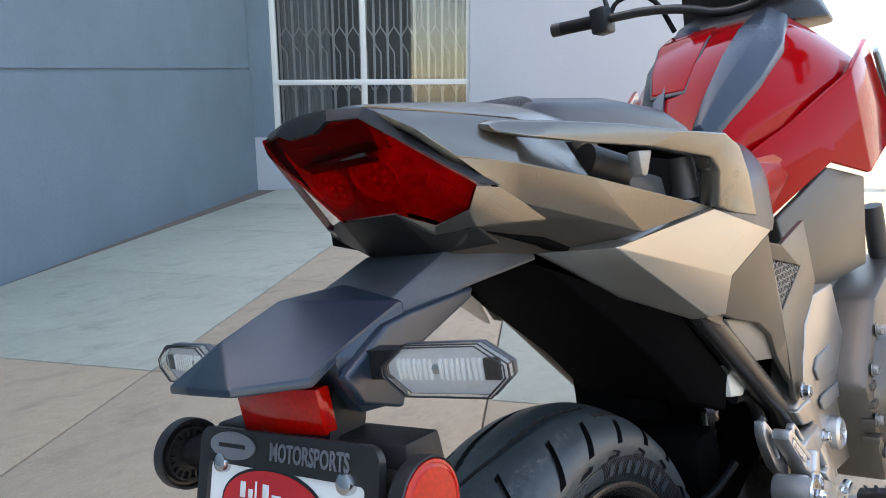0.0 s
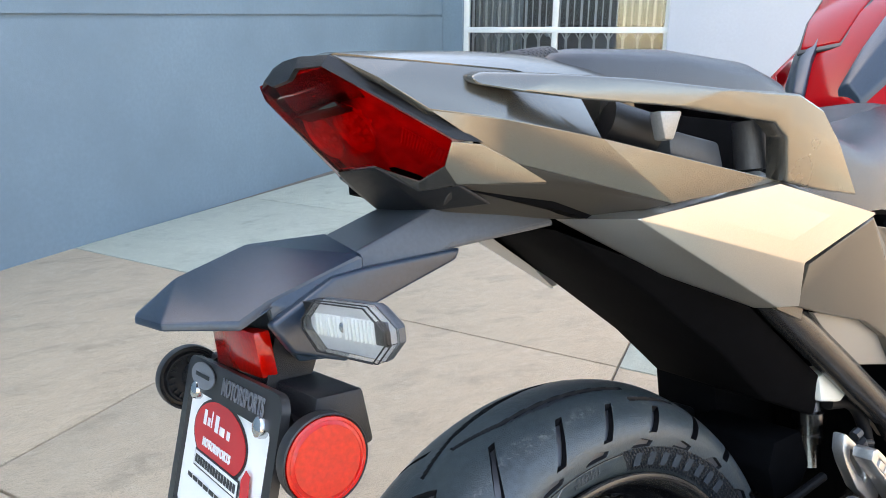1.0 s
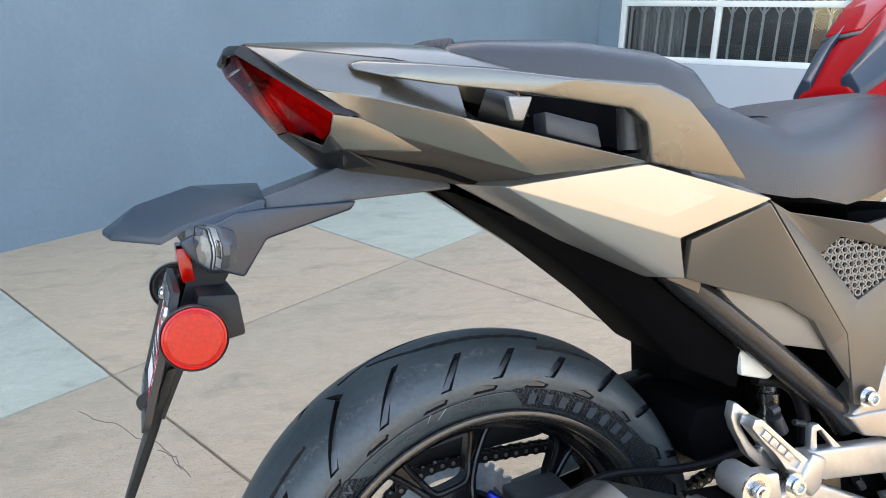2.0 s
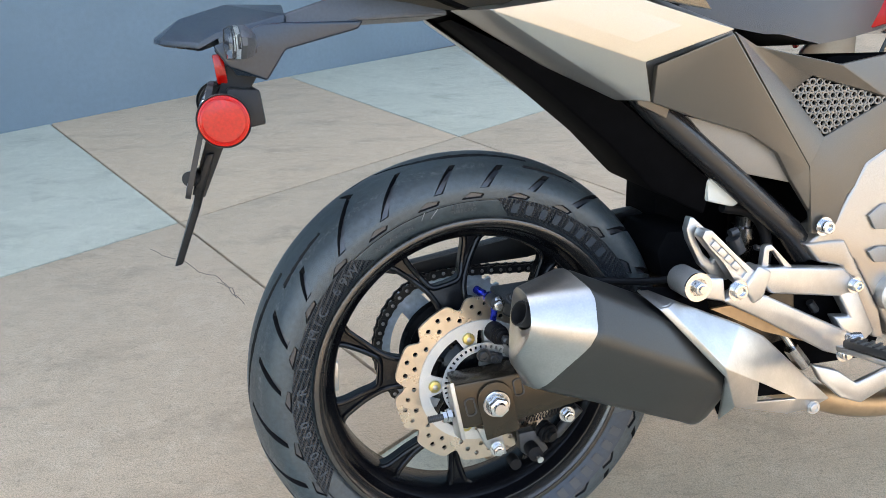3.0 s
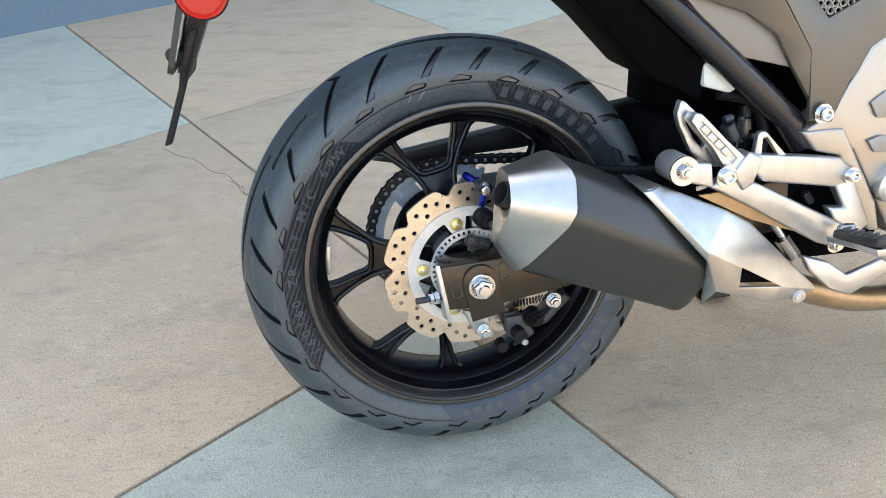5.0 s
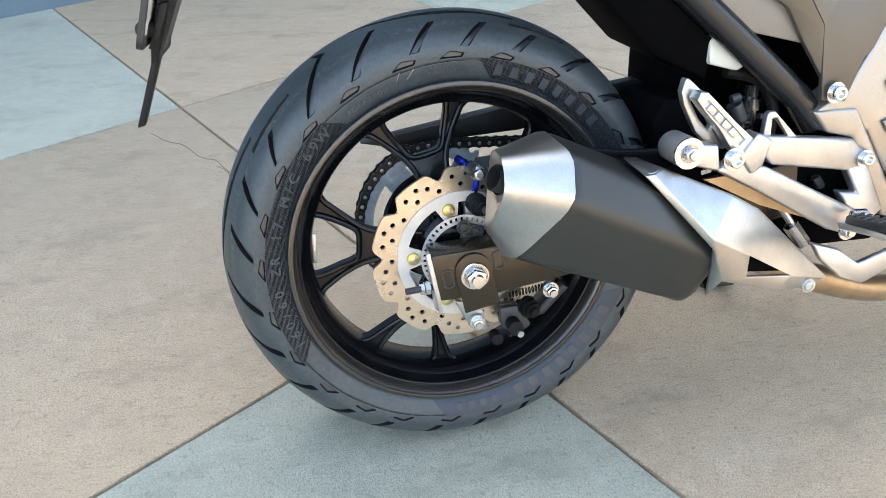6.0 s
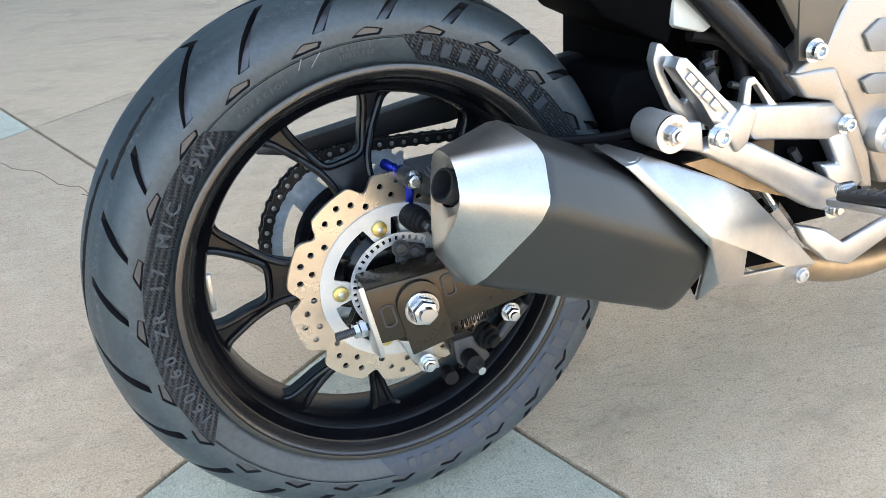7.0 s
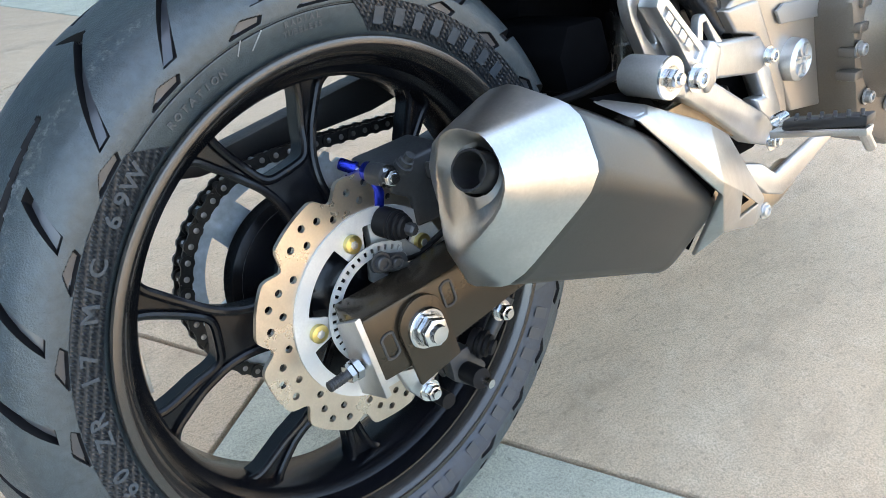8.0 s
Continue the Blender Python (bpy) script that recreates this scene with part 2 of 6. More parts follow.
def scuffed(m, lo, hi):
    """Pale dusty specks and scuffs on a band of the tread, between two radii."""
    N, L = m.node_tree.nodes, m.node_tree.links
    b = N["Principled BSDF"]
    base = b.inputs["Base Color"].links[0].from_socket
    tc = N.new("ShaderNodeTexCoord")
    flat = N.new("ShaderNodeVectorMath")
    flat.operation = "MULTIPLY"
    flat.inputs[1].default_value = (1, 0, 1)
    L.new(tc.outputs["Object"], flat.inputs[0])
    ln = N.new("ShaderNodeVectorMath")
    ln.operation = "LENGTH"
    L.new(flat.outputs[0], ln.inputs[0])
    wob = N.new("ShaderNodeTexNoise")
    wob.inputs["Scale"].default_value, wob.inputs["Detail"].default_value = 30, 5
    L.new(tc.outputs["Object"], wob.inputs["Vector"])
    sh = N.new("ShaderNodeMath")
    sh.operation = "MULTIPLY_ADD"
    sh.inputs[1].default_value = 0.014
    L.new(wob.outputs["Fac"], sh.inputs[0]), L.new(ln.outputs["Value"], sh.inputs[2])
    up = N.new("ShaderNodeMapRange")
    up.inputs["From Min"].default_value, up.inputs["From Max"].default_value = lo, lo + 0.004
    dn = N.new("ShaderNodeMapRange")
    dn.inputs["From Min"].default_value, dn.inputs["From Max"].default_value = hi, hi - 0.003
    L.new(sh.outputs[0], up.inputs["Value"]), L.new(sh.outputs[0], dn.inputs["Value"])
    spk = N.new("ShaderNodeTexNoise")
    spk.inputs["Scale"].default_value, spk.inputs["Detail"].default_value, spk.inputs["Roughness"].default_value = 190, 5, 0.75
    L.new(tc.outputs["Object"], spk.inputs["Vector"])
    sr = N.new("ShaderNodeMapRange")
    sr.inputs["From Min"].default_value, sr.inputs["From Max"].default_value = 0.50, 0.64
    L.new(spk.outputs["Fac"], sr.inputs["Value"])
    a, c = N.new("ShaderNodeMath"), N.new("ShaderNodeMath")
    a.operation = c.operation = "MULTIPLY"
    L.new(up.outputs[0], a.inputs[0]), L.new(dn.outputs[0], a.inputs[1])
    L.new(a.outputs[0], c.inputs[0]), L.new(sr.outputs[0], c.inputs[1])
    mx = N.new("ShaderNodeMix")
    mx.data_type = "RGBA"
    mx.inputs["B"].default_value = (0.13, 0.137, 0.137, 1)
    L.new(c.outputs[0], mx.inputs["Factor"]), L.new(base, mx.inputs["A"])
    L.new(mx.outputs["Result"], b.inputs["Base Color"])


scuffed(RUBBER, 0.3055, 0.3135)
WARM_SILVER = mat("warm_silver_paint", (0.40, 0.365, 0.325), 0.32, metal=0.75, grain=0.07, scale=600, bump=0.1, bump_scale=900)
PIN = mat("chain_pin_steel", (0.34, 0.34, 0.34), 0.3, metal=0.9, grain=0.1)
WALL_CREAM = mat("wall_cream", (0.46, 0.45, 0.43), 0.85, grain=0.04, scale=40, stain=0.08, stain_scale=1.0)
BODY_COVER = mat("olive_cover_plastic", (0.125, 0.114, 0.098), 0.36, metal=0.5, grain=0.06, scale=900, bump=0.1, bump_scale=1300)
SIDE_PAINT_LIT = mat("matte_olive_side_paint_lit", (0.44, 0.43, 0.40), 0.28, metal=0.85, grain=0.05, scale=900)
# ---------------------------------------------------------------- building blocks
def finish(me, m, angle=35):
    me.materials.append(m)
    for p in me.polygons:
        p.use_smooth = True
    me.set_sharp_from_angle(angle=radians(angle))
    return me


def part(name, bm, material, parent=None, label="", at=None, angle=35):
    bmesh.ops.recalc_face_normals(bm, faces=bm.faces)
    me = bpy.data.meshes.new(name)
    bm.to_mesh(me)
    bm.free()
    ob = new(name, finish(me, material, angle))
    if at is not None:
        ob.matrix_basis = at
    if parent is not None:
        ob.parent = parent
    if label:
        ob["label"] = label
    return ob


def bevelled(bm, width, angle=25, segments=2):
    if width > 0:
        es = [e for e in bm.edges if len(e.link_faces) == 2 and e.calc_face_angle(0) > radians(angle)]
        bmesh.ops.bevel(bm, geom=es, offset=width, segments=segments, profile=0.5, affect="EDGES", clamp_overlap=True)
    return bm


def box(x0, y0, z0, x1, y1, z1, bevel=0.0):
    bm = bmesh.new()
    bmesh.ops.create_cube(bm, size=1.0, matrix=Matrix.Translation(((x0 + x1) / 2, (y0 + y1) / 2, (z0 + z1) / 2)) @ Matrix.Diagonal((abs(x1 - x0), abs(y1 - y0), abs(z1 - z0), 1)))
    return bevelled(bm, bevel)


def prism(points, y0, y1, bevel=0.0, segments=2):
    """A plate of the outline (u, w), from y0 to y1 across."""
    bm = bmesh.new()
    a = [bm.verts.new((u, y0, w)) for u, w in points]
    b = [bm.verts.new((u, y1, w)) for u, w in points]
    bm.faces.new(a), bm.faces.new(b[::-1])
    for i in range(len(a)):
        j = (i + 1) % len(a)
        bm.faces.new((a[i], b[i], b[j], a[j]))
    bmesh.ops.recalc_face_normals(bm, faces=bm.faces)
    return bevelled(bm, bevel, segments=segments)


def lathe(profile, segments=64, arc=(0, 360), closed=False):
    """Profile of (radius, across) turned round the y axis."""
    bm = bmesh.new()
    full = abs(arc[1] - arc[0]) >= 360
    n = segments if full else segments + 1
    rings = []
    for k in range(n):
        a = radians(arc[0] + (arc[1] - arc[0]) * k / segments)
        rings.append([bm.verts.new((r * math.cos(a), y, r * math.sin(a))) for r, y in profile])
    m = len(profile)
    for k in range(n if full else n - 1):
        p, q = rings[k], rings[(k + 1) % n]
        for i in range(m if closed else m - 1):
            j = (i + 1) % m
            bm.faces.new((p[i], p[j], q[j], q[i]))
    if not full and closed:
        bm.faces.new(rings[0]), bm.faces.new(rings[-1][::-1])
    bmesh.ops.remove_doubles(bm, verts=bm.verts, dist=1e-6)
    return bm


def loft(rings, caps=True, closed=True):
    bm = bmesh.new()
    R = [[bm.verts.new(p) for p in r] for r in rings]
    for p, q in zip(R, R[1:]):
        n = len(p)
        for i in range(n if closed else n - 1):
            j = (i + 1) % n
            bm.faces.new((p[i], p[j], q[j], q[i]))
    if caps:
        bm.faces.new(R[0]), bm.faces.new(R[-1][::-1])
    bmesh.ops.recalc_face_normals(bm, faces=bm.faces)
    return bm


def shell(verts, faces, thick, bevel=0.0, inward=(0, 1, 0), segments=2, centre=None):
    """A faceted sheet through a few corners, given thickness along inward or towards a centre."""
    bm = bmesh.new()
    V = [bm.verts.new(v) for v in verts]
    for f in faces:
        bm.faces.new([V[i] for i in f])
    d = Vector(inward).normalized() * thick
    back = [bm.verts.new(Vector(v) + (d if centre is None else (Vector(centre) - Vector(v)).normalized() * thick)) for v in verts]
    rim = [e for e in bm.edges if len(e.link_faces) == 1]
    idx = {v: i for i, v in enumerate(V)}
    for f in faces:
        bm.faces.new([back[i] for i in reversed(f)])
    for e in rim:
        i, j = idx[e.verts[0]], idx[e.verts[1]]
        bm.faces.new((V[i], V[j], back[j], back[i]))
    bmesh.ops.recalc_face_normals(bm, faces=bm.faces)
    return bevelled(bm, bevel, angle=12, segments=segments)


def tube(points, radius, segments=12, smooth=0):
    """A round bar along points; smooth: how many times the corners are cut."""
    P = [Vector(p) for p in points]
    for _ in range(smooth):
        Q = [P[0]]
        for a, b in zip(P, P[1:]):
            Q += [a.lerp(b, 0.25), a.lerp(b, 0.75)]
        P = Q + [P[-1]]
    rings, side = [], None
    for i, p in enumerate(P):
        d = (P[min(i + 1, len(P) - 1)] - P[max(i - 1, 0)]).normalized()
        if side is None:
            side = d.orthogonal().normalized()
        side = (side - d * side.dot(d)).normalized()
        up = d.cross(side)
        rings.append([p + (side * math.cos(a) + up * math.sin(a)) * radius for a in (2 * math.pi * k / segments for k in range(segments))])
    return loft(rings)


def ngon(n, r, y0, y1, turn=0, cx=0, cz=0, bevel=0.0):
    return prism([(cx + r * math.cos(turn + 2 * math.pi * k / n), cz + r * math.sin(turn + 2 * math.pi * k / n)) for k in range(n)], y0, y1, bevel)


def join(*bms):
    bm = bmesh.new()
    for b in bms:
        me = bpy.data.meshes.new("joined")
        b.to_mesh(me)
        b.free()
        bm.from_mesh(me)
        bpy.data.meshes.remove(me)
    return bm


def moved(bm, m):
    bmesh.ops.transform(bm, matrix=m, verts=bm.verts)
    return bm


ground = tagged(part("ground", box(-60, -60, -0.5, 60, 60, -0.012), JOINT), "concrete forecourt with narrow joints", "ground", kind="structure")
GX, E1, E2 = Vector((-0.008, 0.242, 0)), Vector((1.086, 0.724, 0)), Vector((-0.602, 1.066, 0))


def slab(i, j):
    def c(a, b):
        return GX + E1 * (i + a) + E2 * (j + b)
    g = 0.0026
    far = 1.17 if j == 1 else 1 - g          # the last row runs on under the wall
    cs = [c(g, g), c(1 - g, g), c(1 - g, far), c(g, far)]
    bm = bmesh.new()
    top = [bm.verts.new((p.x, p.y, 0)) for p in cs]
    bot = [bm.verts.new((p.x, p.y, -0.06)) for p in cs]
    bm.faces.new(top)
    for k in range(4):
        bm.faces.new((top[k], bot[k], bot[(k + 1) % 4], top[(k + 1) % 4]))
    bmesh.ops.recalc_face_normals(bm, faces=bm.faces)
    grey = (i % 2 == 1 and j % 2 == 1) or (j == 1 and i >= 1)
    return part("paving_slab", bevelled(bm, 0.004), CONC_GREY if grey else CONC_TAN, ground)


for i in range(-8, 12):
    for j in range(-8, 2):
        slab(i, j)

# blue wall along the forecourt; its courses rise slightly against the paving
BW = Matrix.Translation((-1.300, 2.478, 1.014)) @ Matrix.Rotation(radians(36.45), 4, "Z") @ Matrix.Rotation(radians(-2.2), 4, "Y")
blue = tagged(part("wall_north", box(-14, 0, -1.6, 6.17, 0.25, -0.009), WALL_BLUE, at=BW), "blue-grey painted wall with a horizontal groove", "wall", kind="structure")
part("wall_panel", box(-14, 0.003, 0.013, 6.17, 0.25, 4.5), WALL_BLUE, blue)
part("wall_groove", box(-14, 0.02, -0.009, 6.165, 0.25, 0.013), WALL_BLUE, blue)
# white window wall at right angles
WW = Matrix.Translation((3.755, 6.065, 0)) @ Matrix.Rotation(radians(-52), 4, "Z")
X0, X1, XM, SILL, TR, HEAD = 0.09, 2.16, 1.06, 0.55, 1.115, 2.9
white = tagged(part("wall_east", box(X1 + 0.0, 0, -0.2, 4.42, 0.3, 5.0), WALL_WHITE, at=WW), "white rendered wall beside the shop window", "wall", kind="structure")
part("wall_below", box(-0.3, 0, -0.2, X1, 0.3, SILL), WALL_WHITE, white)
part("wall_above", box(-0.3, 0, HEAD, X1, 0.3, 5.0), WALL_WHITE, white)
part("wall_pier", box(-0.3, 0, SILL, X0, 0.3, HEAD), WALL_BLUE, white)
window = tagged(new("window_1"), "white-framed shop window with a folding security gate inside", "window", kind="structure")
window.matrix_basis = WW
FW = 0.055
for x in (X0 + FW / 2, XM, X1 - 0.012):
    part("window_frame", box(x - FW / 2, 0.05, SILL, x + FW / 2, 0.11, HEAD, 0.004), FRAME_WHITE, window)
for z in (SILL + FW / 2, TR + 0.0, HEAD - FW / 2, 2.0):
    part("window_frame", box(X0, 0.047, z - FW / 2, X1, 0.105, z + FW / 2, 0.004), FRAME_WHITE, window)
pane = part("pane", box(X0, 0.075, SILL, X1, 0.081, HEAD), PANE, window)
pane.visible_shadow = False
# room behind the glass; near-black surfaces put its dimness into the colour
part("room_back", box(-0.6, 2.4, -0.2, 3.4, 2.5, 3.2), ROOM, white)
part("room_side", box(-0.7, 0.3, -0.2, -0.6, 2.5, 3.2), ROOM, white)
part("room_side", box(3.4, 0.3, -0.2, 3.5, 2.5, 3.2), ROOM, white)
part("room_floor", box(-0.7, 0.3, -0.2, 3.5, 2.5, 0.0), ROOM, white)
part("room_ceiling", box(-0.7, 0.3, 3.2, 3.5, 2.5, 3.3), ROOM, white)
gate = tagged(new("security_gate"), "folding steel lattice gate behind the window", "gate")
gate.matrix_basis = WW @ Matrix.Translation((0, 0.30, 0))
for k in range(15):
    x = X0 + 0.03 + k * 0.145
    part("gate_bar", box(x - 0.011, -0.012, 0.0, x + 0.011, 0.012, 2.6), GATE, gate)
    if k < 14:
        for z0 in (1.02, 1.58, 2.10):
            part("gate_link", tube([(x, -0.014, z0), (x + 0.0725, -0.014, z0 + 0.11), (x + 0.0725, -0.014, z0 + 0.40), (x, -0.014, z0 + 0.51)], 0.008, 6), GATE, gate)
            part("gate_link", tube([(x + 0.145, -0.018, z0), (x + 0.0725, -0.018, z0 + 0.11)], 0.008, 6), GATE, gate)
for k, x in enumerate((0.12, 0.22, 0.33, 0.43, 0.55)):
    tagged(part("curtain", moved(bevelled(loft([[(x - 0.05 + 0.012 * math.sin(i), 0.03 * math.cos(2.1 * i), z) for i in range(1)] + [(x + 0.05 * (i / 5 - 0.5) * 2, 0.018 * math.sin(2.4 * i), z) for i in range(6)] + [(x + 0.05 * ((5 - i) / 5 - 0.5) * 2, 0.03 + 0.018 * math.sin(2.4 * i), z) for i in range(6)] for z in (0.1, 2.7)]), 0), WW @ Matrix.Translation((0, 0.55, 0))), CURTAIN), "grey hanging vertical blind strip behind the window", "blind", "blinds")
shown = tagged(new("display_motorcycle"), "dark motorcycle standing inside the shop", "motorcycle")
shown.matrix_basis = WW @ Matrix.Translation((1.25, 1.2, 0))
part("fairing", bevelled(loft([[(x, y * s, z) for y, z in ((-0.15, 0.7), (-0.2, 0.95), (-0.05, 1.2), (0.05, 1.2), (0.2, 0.95), (0.15, 0.7))] for x, s in ((-0.6, 0.4), (-0.35, 0.9), (0.1, 1.1), (0.5, 0.6), (0.8, 0.3))]), 0.02, 20), SIGN_BLACK, shown)
part("headlamp", moved(lathe([(0, -0.08), (0.06, -0.07), (0.08, 0.0), (0, 0.02)], 20), Matrix.Translation((-0.45, -0.16, 1.12))), CHROME, shown)
part("tyre", moved(lathe([(0.22, -0.06), (0.30, -0.05), (0.32, 0), (0.30, 0.05), (0.22, 0.06)], 40, closed=True), Matrix.Translation((-0.7, 0, 0.32))), RUBBER, shown)
# the sun stands behind the blue wall, which shades the bike; the open side of the forecourt lies in the sun
# pale wall out of view, added to bounce sunlight onto the near side
SOUTH = Matrix.Translation((5.9, -7.4, 0)) @ Matrix.Rotation(radians(36.0), 4, "Z")
tagged(part("bounce_wall_south", box(-40, -0.3, -0.2, 40, 0.0, 3.4), WALL_CREAM, at=SOUTH), "unseen pale wall added to throw sunlight back onto the motorcycle", "wall", kind="structure")


def crack(points):
    """A fine dark crack in the paving with a ragged line."""
    P_ = [Vector((x, y, 0.0)) for x, y in points]
    rng = random.Random(5)
    line = []
    for p, q in zip(P_, P_[1:]):
        line += [p.lerp(q, f) + Vector((rng.uniform(-0.003, 0.003), rng.uniform(-0.003, 0.003), 0)) for f in (0, 0.25, 0.5, 0.75)]
    part("crack", tube(line + [P_[-1]], 0.0011, 5), JOINT, ground)


crack([(-0.672, 1.123), (-0.616, 1.061), (-0.571, 1.038), (-0.522, 0.956), (-0.470, 0.918), (-0.438, 0.851), (-0.413, 0.792)])
crack([(-0.470, 0.886), (-0.430, 0.847), (-0.418, 0.813), (-0.394, 0.757)])

# ---------------------------------------------------------------- rear wheel
bike = tagged(new("motorcycle"), "motorcycle with red tank, olive-grey tail and black wheels on its stand", "motorcycle")
bike.matrix_basis = pose(-0.0185, -0.0566, 0.0072, -12.0, 0, 0.7)
WC = Vector((0.0022, -0.0088, 0.3082))
WM = Matrix.Translation(WC) @ Matrix.Rotation(radians(12), 4, "X") @ Matrix.Rotation(radians(3.85), 4, "Z") @ Matrix.Rotation(radians(-12), 4, "X")   # the wheel points a little to one side


def put(name, bm, material, parent=None, label="", off=None, angle=35):
    return part(name, bm, material, bike if parent is None else parent, label, at=off, angle=angle)


wheel = put("rear_wheel", lathe([(0.2315, -0.058), (0.2325, -0.0625), (0.2285, -0.0645), (0.2235, -0.062), (0.2195, -0.054), (0.2185, -0.044), (0.2035, -0.034), (0.1995, -0.025), (0.1985, 0.0), (0.2005, 0.03),
                                 (0.2115, 0.045), (0.2235, 0.060), (0.2315, 0.060), (0.2165, 0.052), (0.2065, 0.03), (0.2055, -0.03), (0.2165, -0.052)], 128, closed=True), RIM, label="black cast wheel with forked spokes", off=WM)
put("rim_lip", lathe([(0.2335, -0.0630), (0.2342, -0.0672), (0.2330, -0.0690), (0.2300, -0.0700), (0.2272, -0.0694), (0.2262, -0.0672), (0.2250, -0.0664), (0.2205, -0.0600), (0.2180, -0.0520), (0.2165, -0.0455), (0.2125, -0.0425), (0.2130, -0.0405), (0.2215, -0.0425)], 144), RIM_LIP, wheel, "bronze-grey rim flange")


def tyre_mesh():
    knots = np.array([(0.2290, -0.0590), (0.2345, -0.0660), (0.2420, -0.0712), (0.2520, -0.0758), (0.2620, -0.0788), (0.2715, -0.0797), (0.2780, -0.0785), (0.2850, -0.0745), (0.2920, -0.0680),
                      (0.2985, -0.0585), (0.3055, -0.0440), (0.3105, -0.0270), (0.3138, -0.0100), (0.3145, 0.0)])
    knots = knots * [1.0, 0.95] + np.clip(knots[:, :1] - 0.27, 0, None) * [0.045, 0]
    knots = np.vstack([knots, knots[-2::-1] * [1, -1]])
    d = np.r_[0, np.cumsum(np.hypot(*np.diff(knots, axis=0).T))]
    nt, half = 3600, d[-1] / 2
    q = half + np.r_[np.linspace(-half, -0.116, 9, endpoint=False), np.linspace(-0.116, -0.086, 48, endpoint=False), np.linspace(-0.086, 0.0, 62, endpoint=False), np.linspace(0.0, 0.1, 44, endpoint=False), np.linspace(0.1, half, 8)]
    ns = len(q)
    fine = np.linspace(0, d[-1], 400)
    fr, fv = np.interp(fine, d, knots[:, 0]), np.interp(fine, d, knots[:, 1])
    for _ in range(20):
        fr[1:-1], fv[1:-1] = (fr[:-2] + 2 * fr[1:-1] + fr[2:]) / 4, (fv[:-2] + 2 * fv[1:-1] + fv[2:]) / 4
    r, v = np.interp(q, fine, fr), np.interp(q, fine, fv)
    tr, tv = np.gradient(r, q), np.gradient(v, q)
    ln = np.hypot(tr, tv)
    nr, nv = tv / ln, -tr / ln
    S = ((q - half) * 1.0194)[None, :] * np.ones((nt, 1))                            # metres from the crown's middle, right side negative
    slant = 155.0                                                         # the grooves' slant, degrees to a metre
    lean = slant * (np.clip(-np.abs(q - half), -0.0905, -0.020) + 0.0905)
    ends = ((73.5, -0.060), (87.6, -0.053), (100.8, -0.049), (116.8, -0.030), (131.0, -0.020))
    G = np.linspace(0, 360, nt, endpoint=False)[:, None]
    swell = np.interp(-np.abs(q - half), (-0.096, -0.0905, -0.040, 0.0), (0.0, 0.32, -0.25, 0.0))
    A = G - lean[None, :]                                                 # the mesh lines run along the grooves and part at their wide ends
    for phase, cols in ((0.0, q < half), (7.0, q >= half)):
        for end, _ in ends:
            x = (G - end - phase + 36) % 72 - 36
            A = A + np.clip(x / 0.95, -1, 1) * np.clip((6 - np.abs(x)) / 5, 0, 1) * (swell * cols)[None, :]
    th = np.radians(A)
    depth = np.zeros_like(A)
    arc = 0.0053                                                          # metres to a degree

    def cut(T, corners, base, deep, period=72.0, wall=0.0014):
        """Sink a convex shape of (degrees, metres) corners, again at every period."""
        mid = sum(c[0] for c in corners) / len(corners)
        X = ((A - base - mid + period / 2) % period - period / 2) * arc
        P = [((a - mid) * arc, s) for a, s in corners]
        if sum(p[0] * q_[1] - q_[0] * p[1] for p, q_ in zip(P, P[1:] + P[:1])) < 0:
            P = P[::-1]
        dist = np.full_like(A, 1.0)
        for (x0, y0), (x1, y1) in zip(P, P[1:] + P[:1]):
            n = math.hypot(x1 - x0, y1 - y0)
            dist = np.minimum(dist, ((x1 - x0) * (T - y0) - (y1 - y0) * (X - x0)) / n)
        np.maximum(depth, deep * np.clip(dist / wall, 0, 1), out=depth)

    for side, phase in ((-1, 0.0), (1, 7.0)):
        T = S if side < 0 else -S
        for end, hi in ends:
            b = end + phase
            a1 = -slant * (hi + 0.0905)
            x = np.abs((G - b + 36) % 72 - 36)
            dist = np.minimum(np.minimum((0.95 - x) * arc, T + 0.0915), hi - T)
            np.maximum(depth, 0.0065 * np.clip(dist / 0.0011, 0, 1), out=depth)
            if hi > -0.025:
                cut(T, [(a1 - 0.9, hi - 0.003), (a1 - 0.2, hi + 0.003), (a1 + 2.4, hi + 0.016), (a1 + 1.9, hi + 0.008), (a1 + 0.6, hi - 0.004)], b, 0.0055)
            cut(T, [(-0.2, -0.1000), (0.7, -0.1056), (7.0, -0.1050), (3.7, -0.0965)], b, 0.0034, wall=0.0011)
        cut(T, [(73, -0.0250), (73, -0.0300), (92, -0.0295), (103, -0.0195), (103, -0.0145)], phase, 0.0030, wall=0.0016)
        cut(T, [(102.5, -0.0148), (102.5, -0.0198), (112, -0.0030), (112, 0.0010)], phase, 0.0030, wall=0.0016)
        cut(T, [(131.5, -0.0405), (131.3, -0.0450), (147, -0.0525), (147, -0.0465)], phase, 0.0030, wall=0.0016)
    np.maximum(depth, 0.0012 * np.clip((0.0011 - np.abs(S + 0.1090)) / 0.0008, 0, 1), out=depth)    # thin line where the sidewall starts
    rr, vv = r[None, :] - nr[None, :] * depth, v[None, :] - nv[None, :] * depth
    co = np.stack([rr * np.cos(th), vv, rr * np.sin(th)], -1).reshape(-1, 3)
    i, j = np.meshgrid(np.arange(nt), np.arange(ns - 1), indexing="ij")
    a, b = (i * ns + j).ravel(), (((i + 1) % nt) * ns + j).ravel()
    quads = np.stack([a, a + 1, b + 1, b], -1)
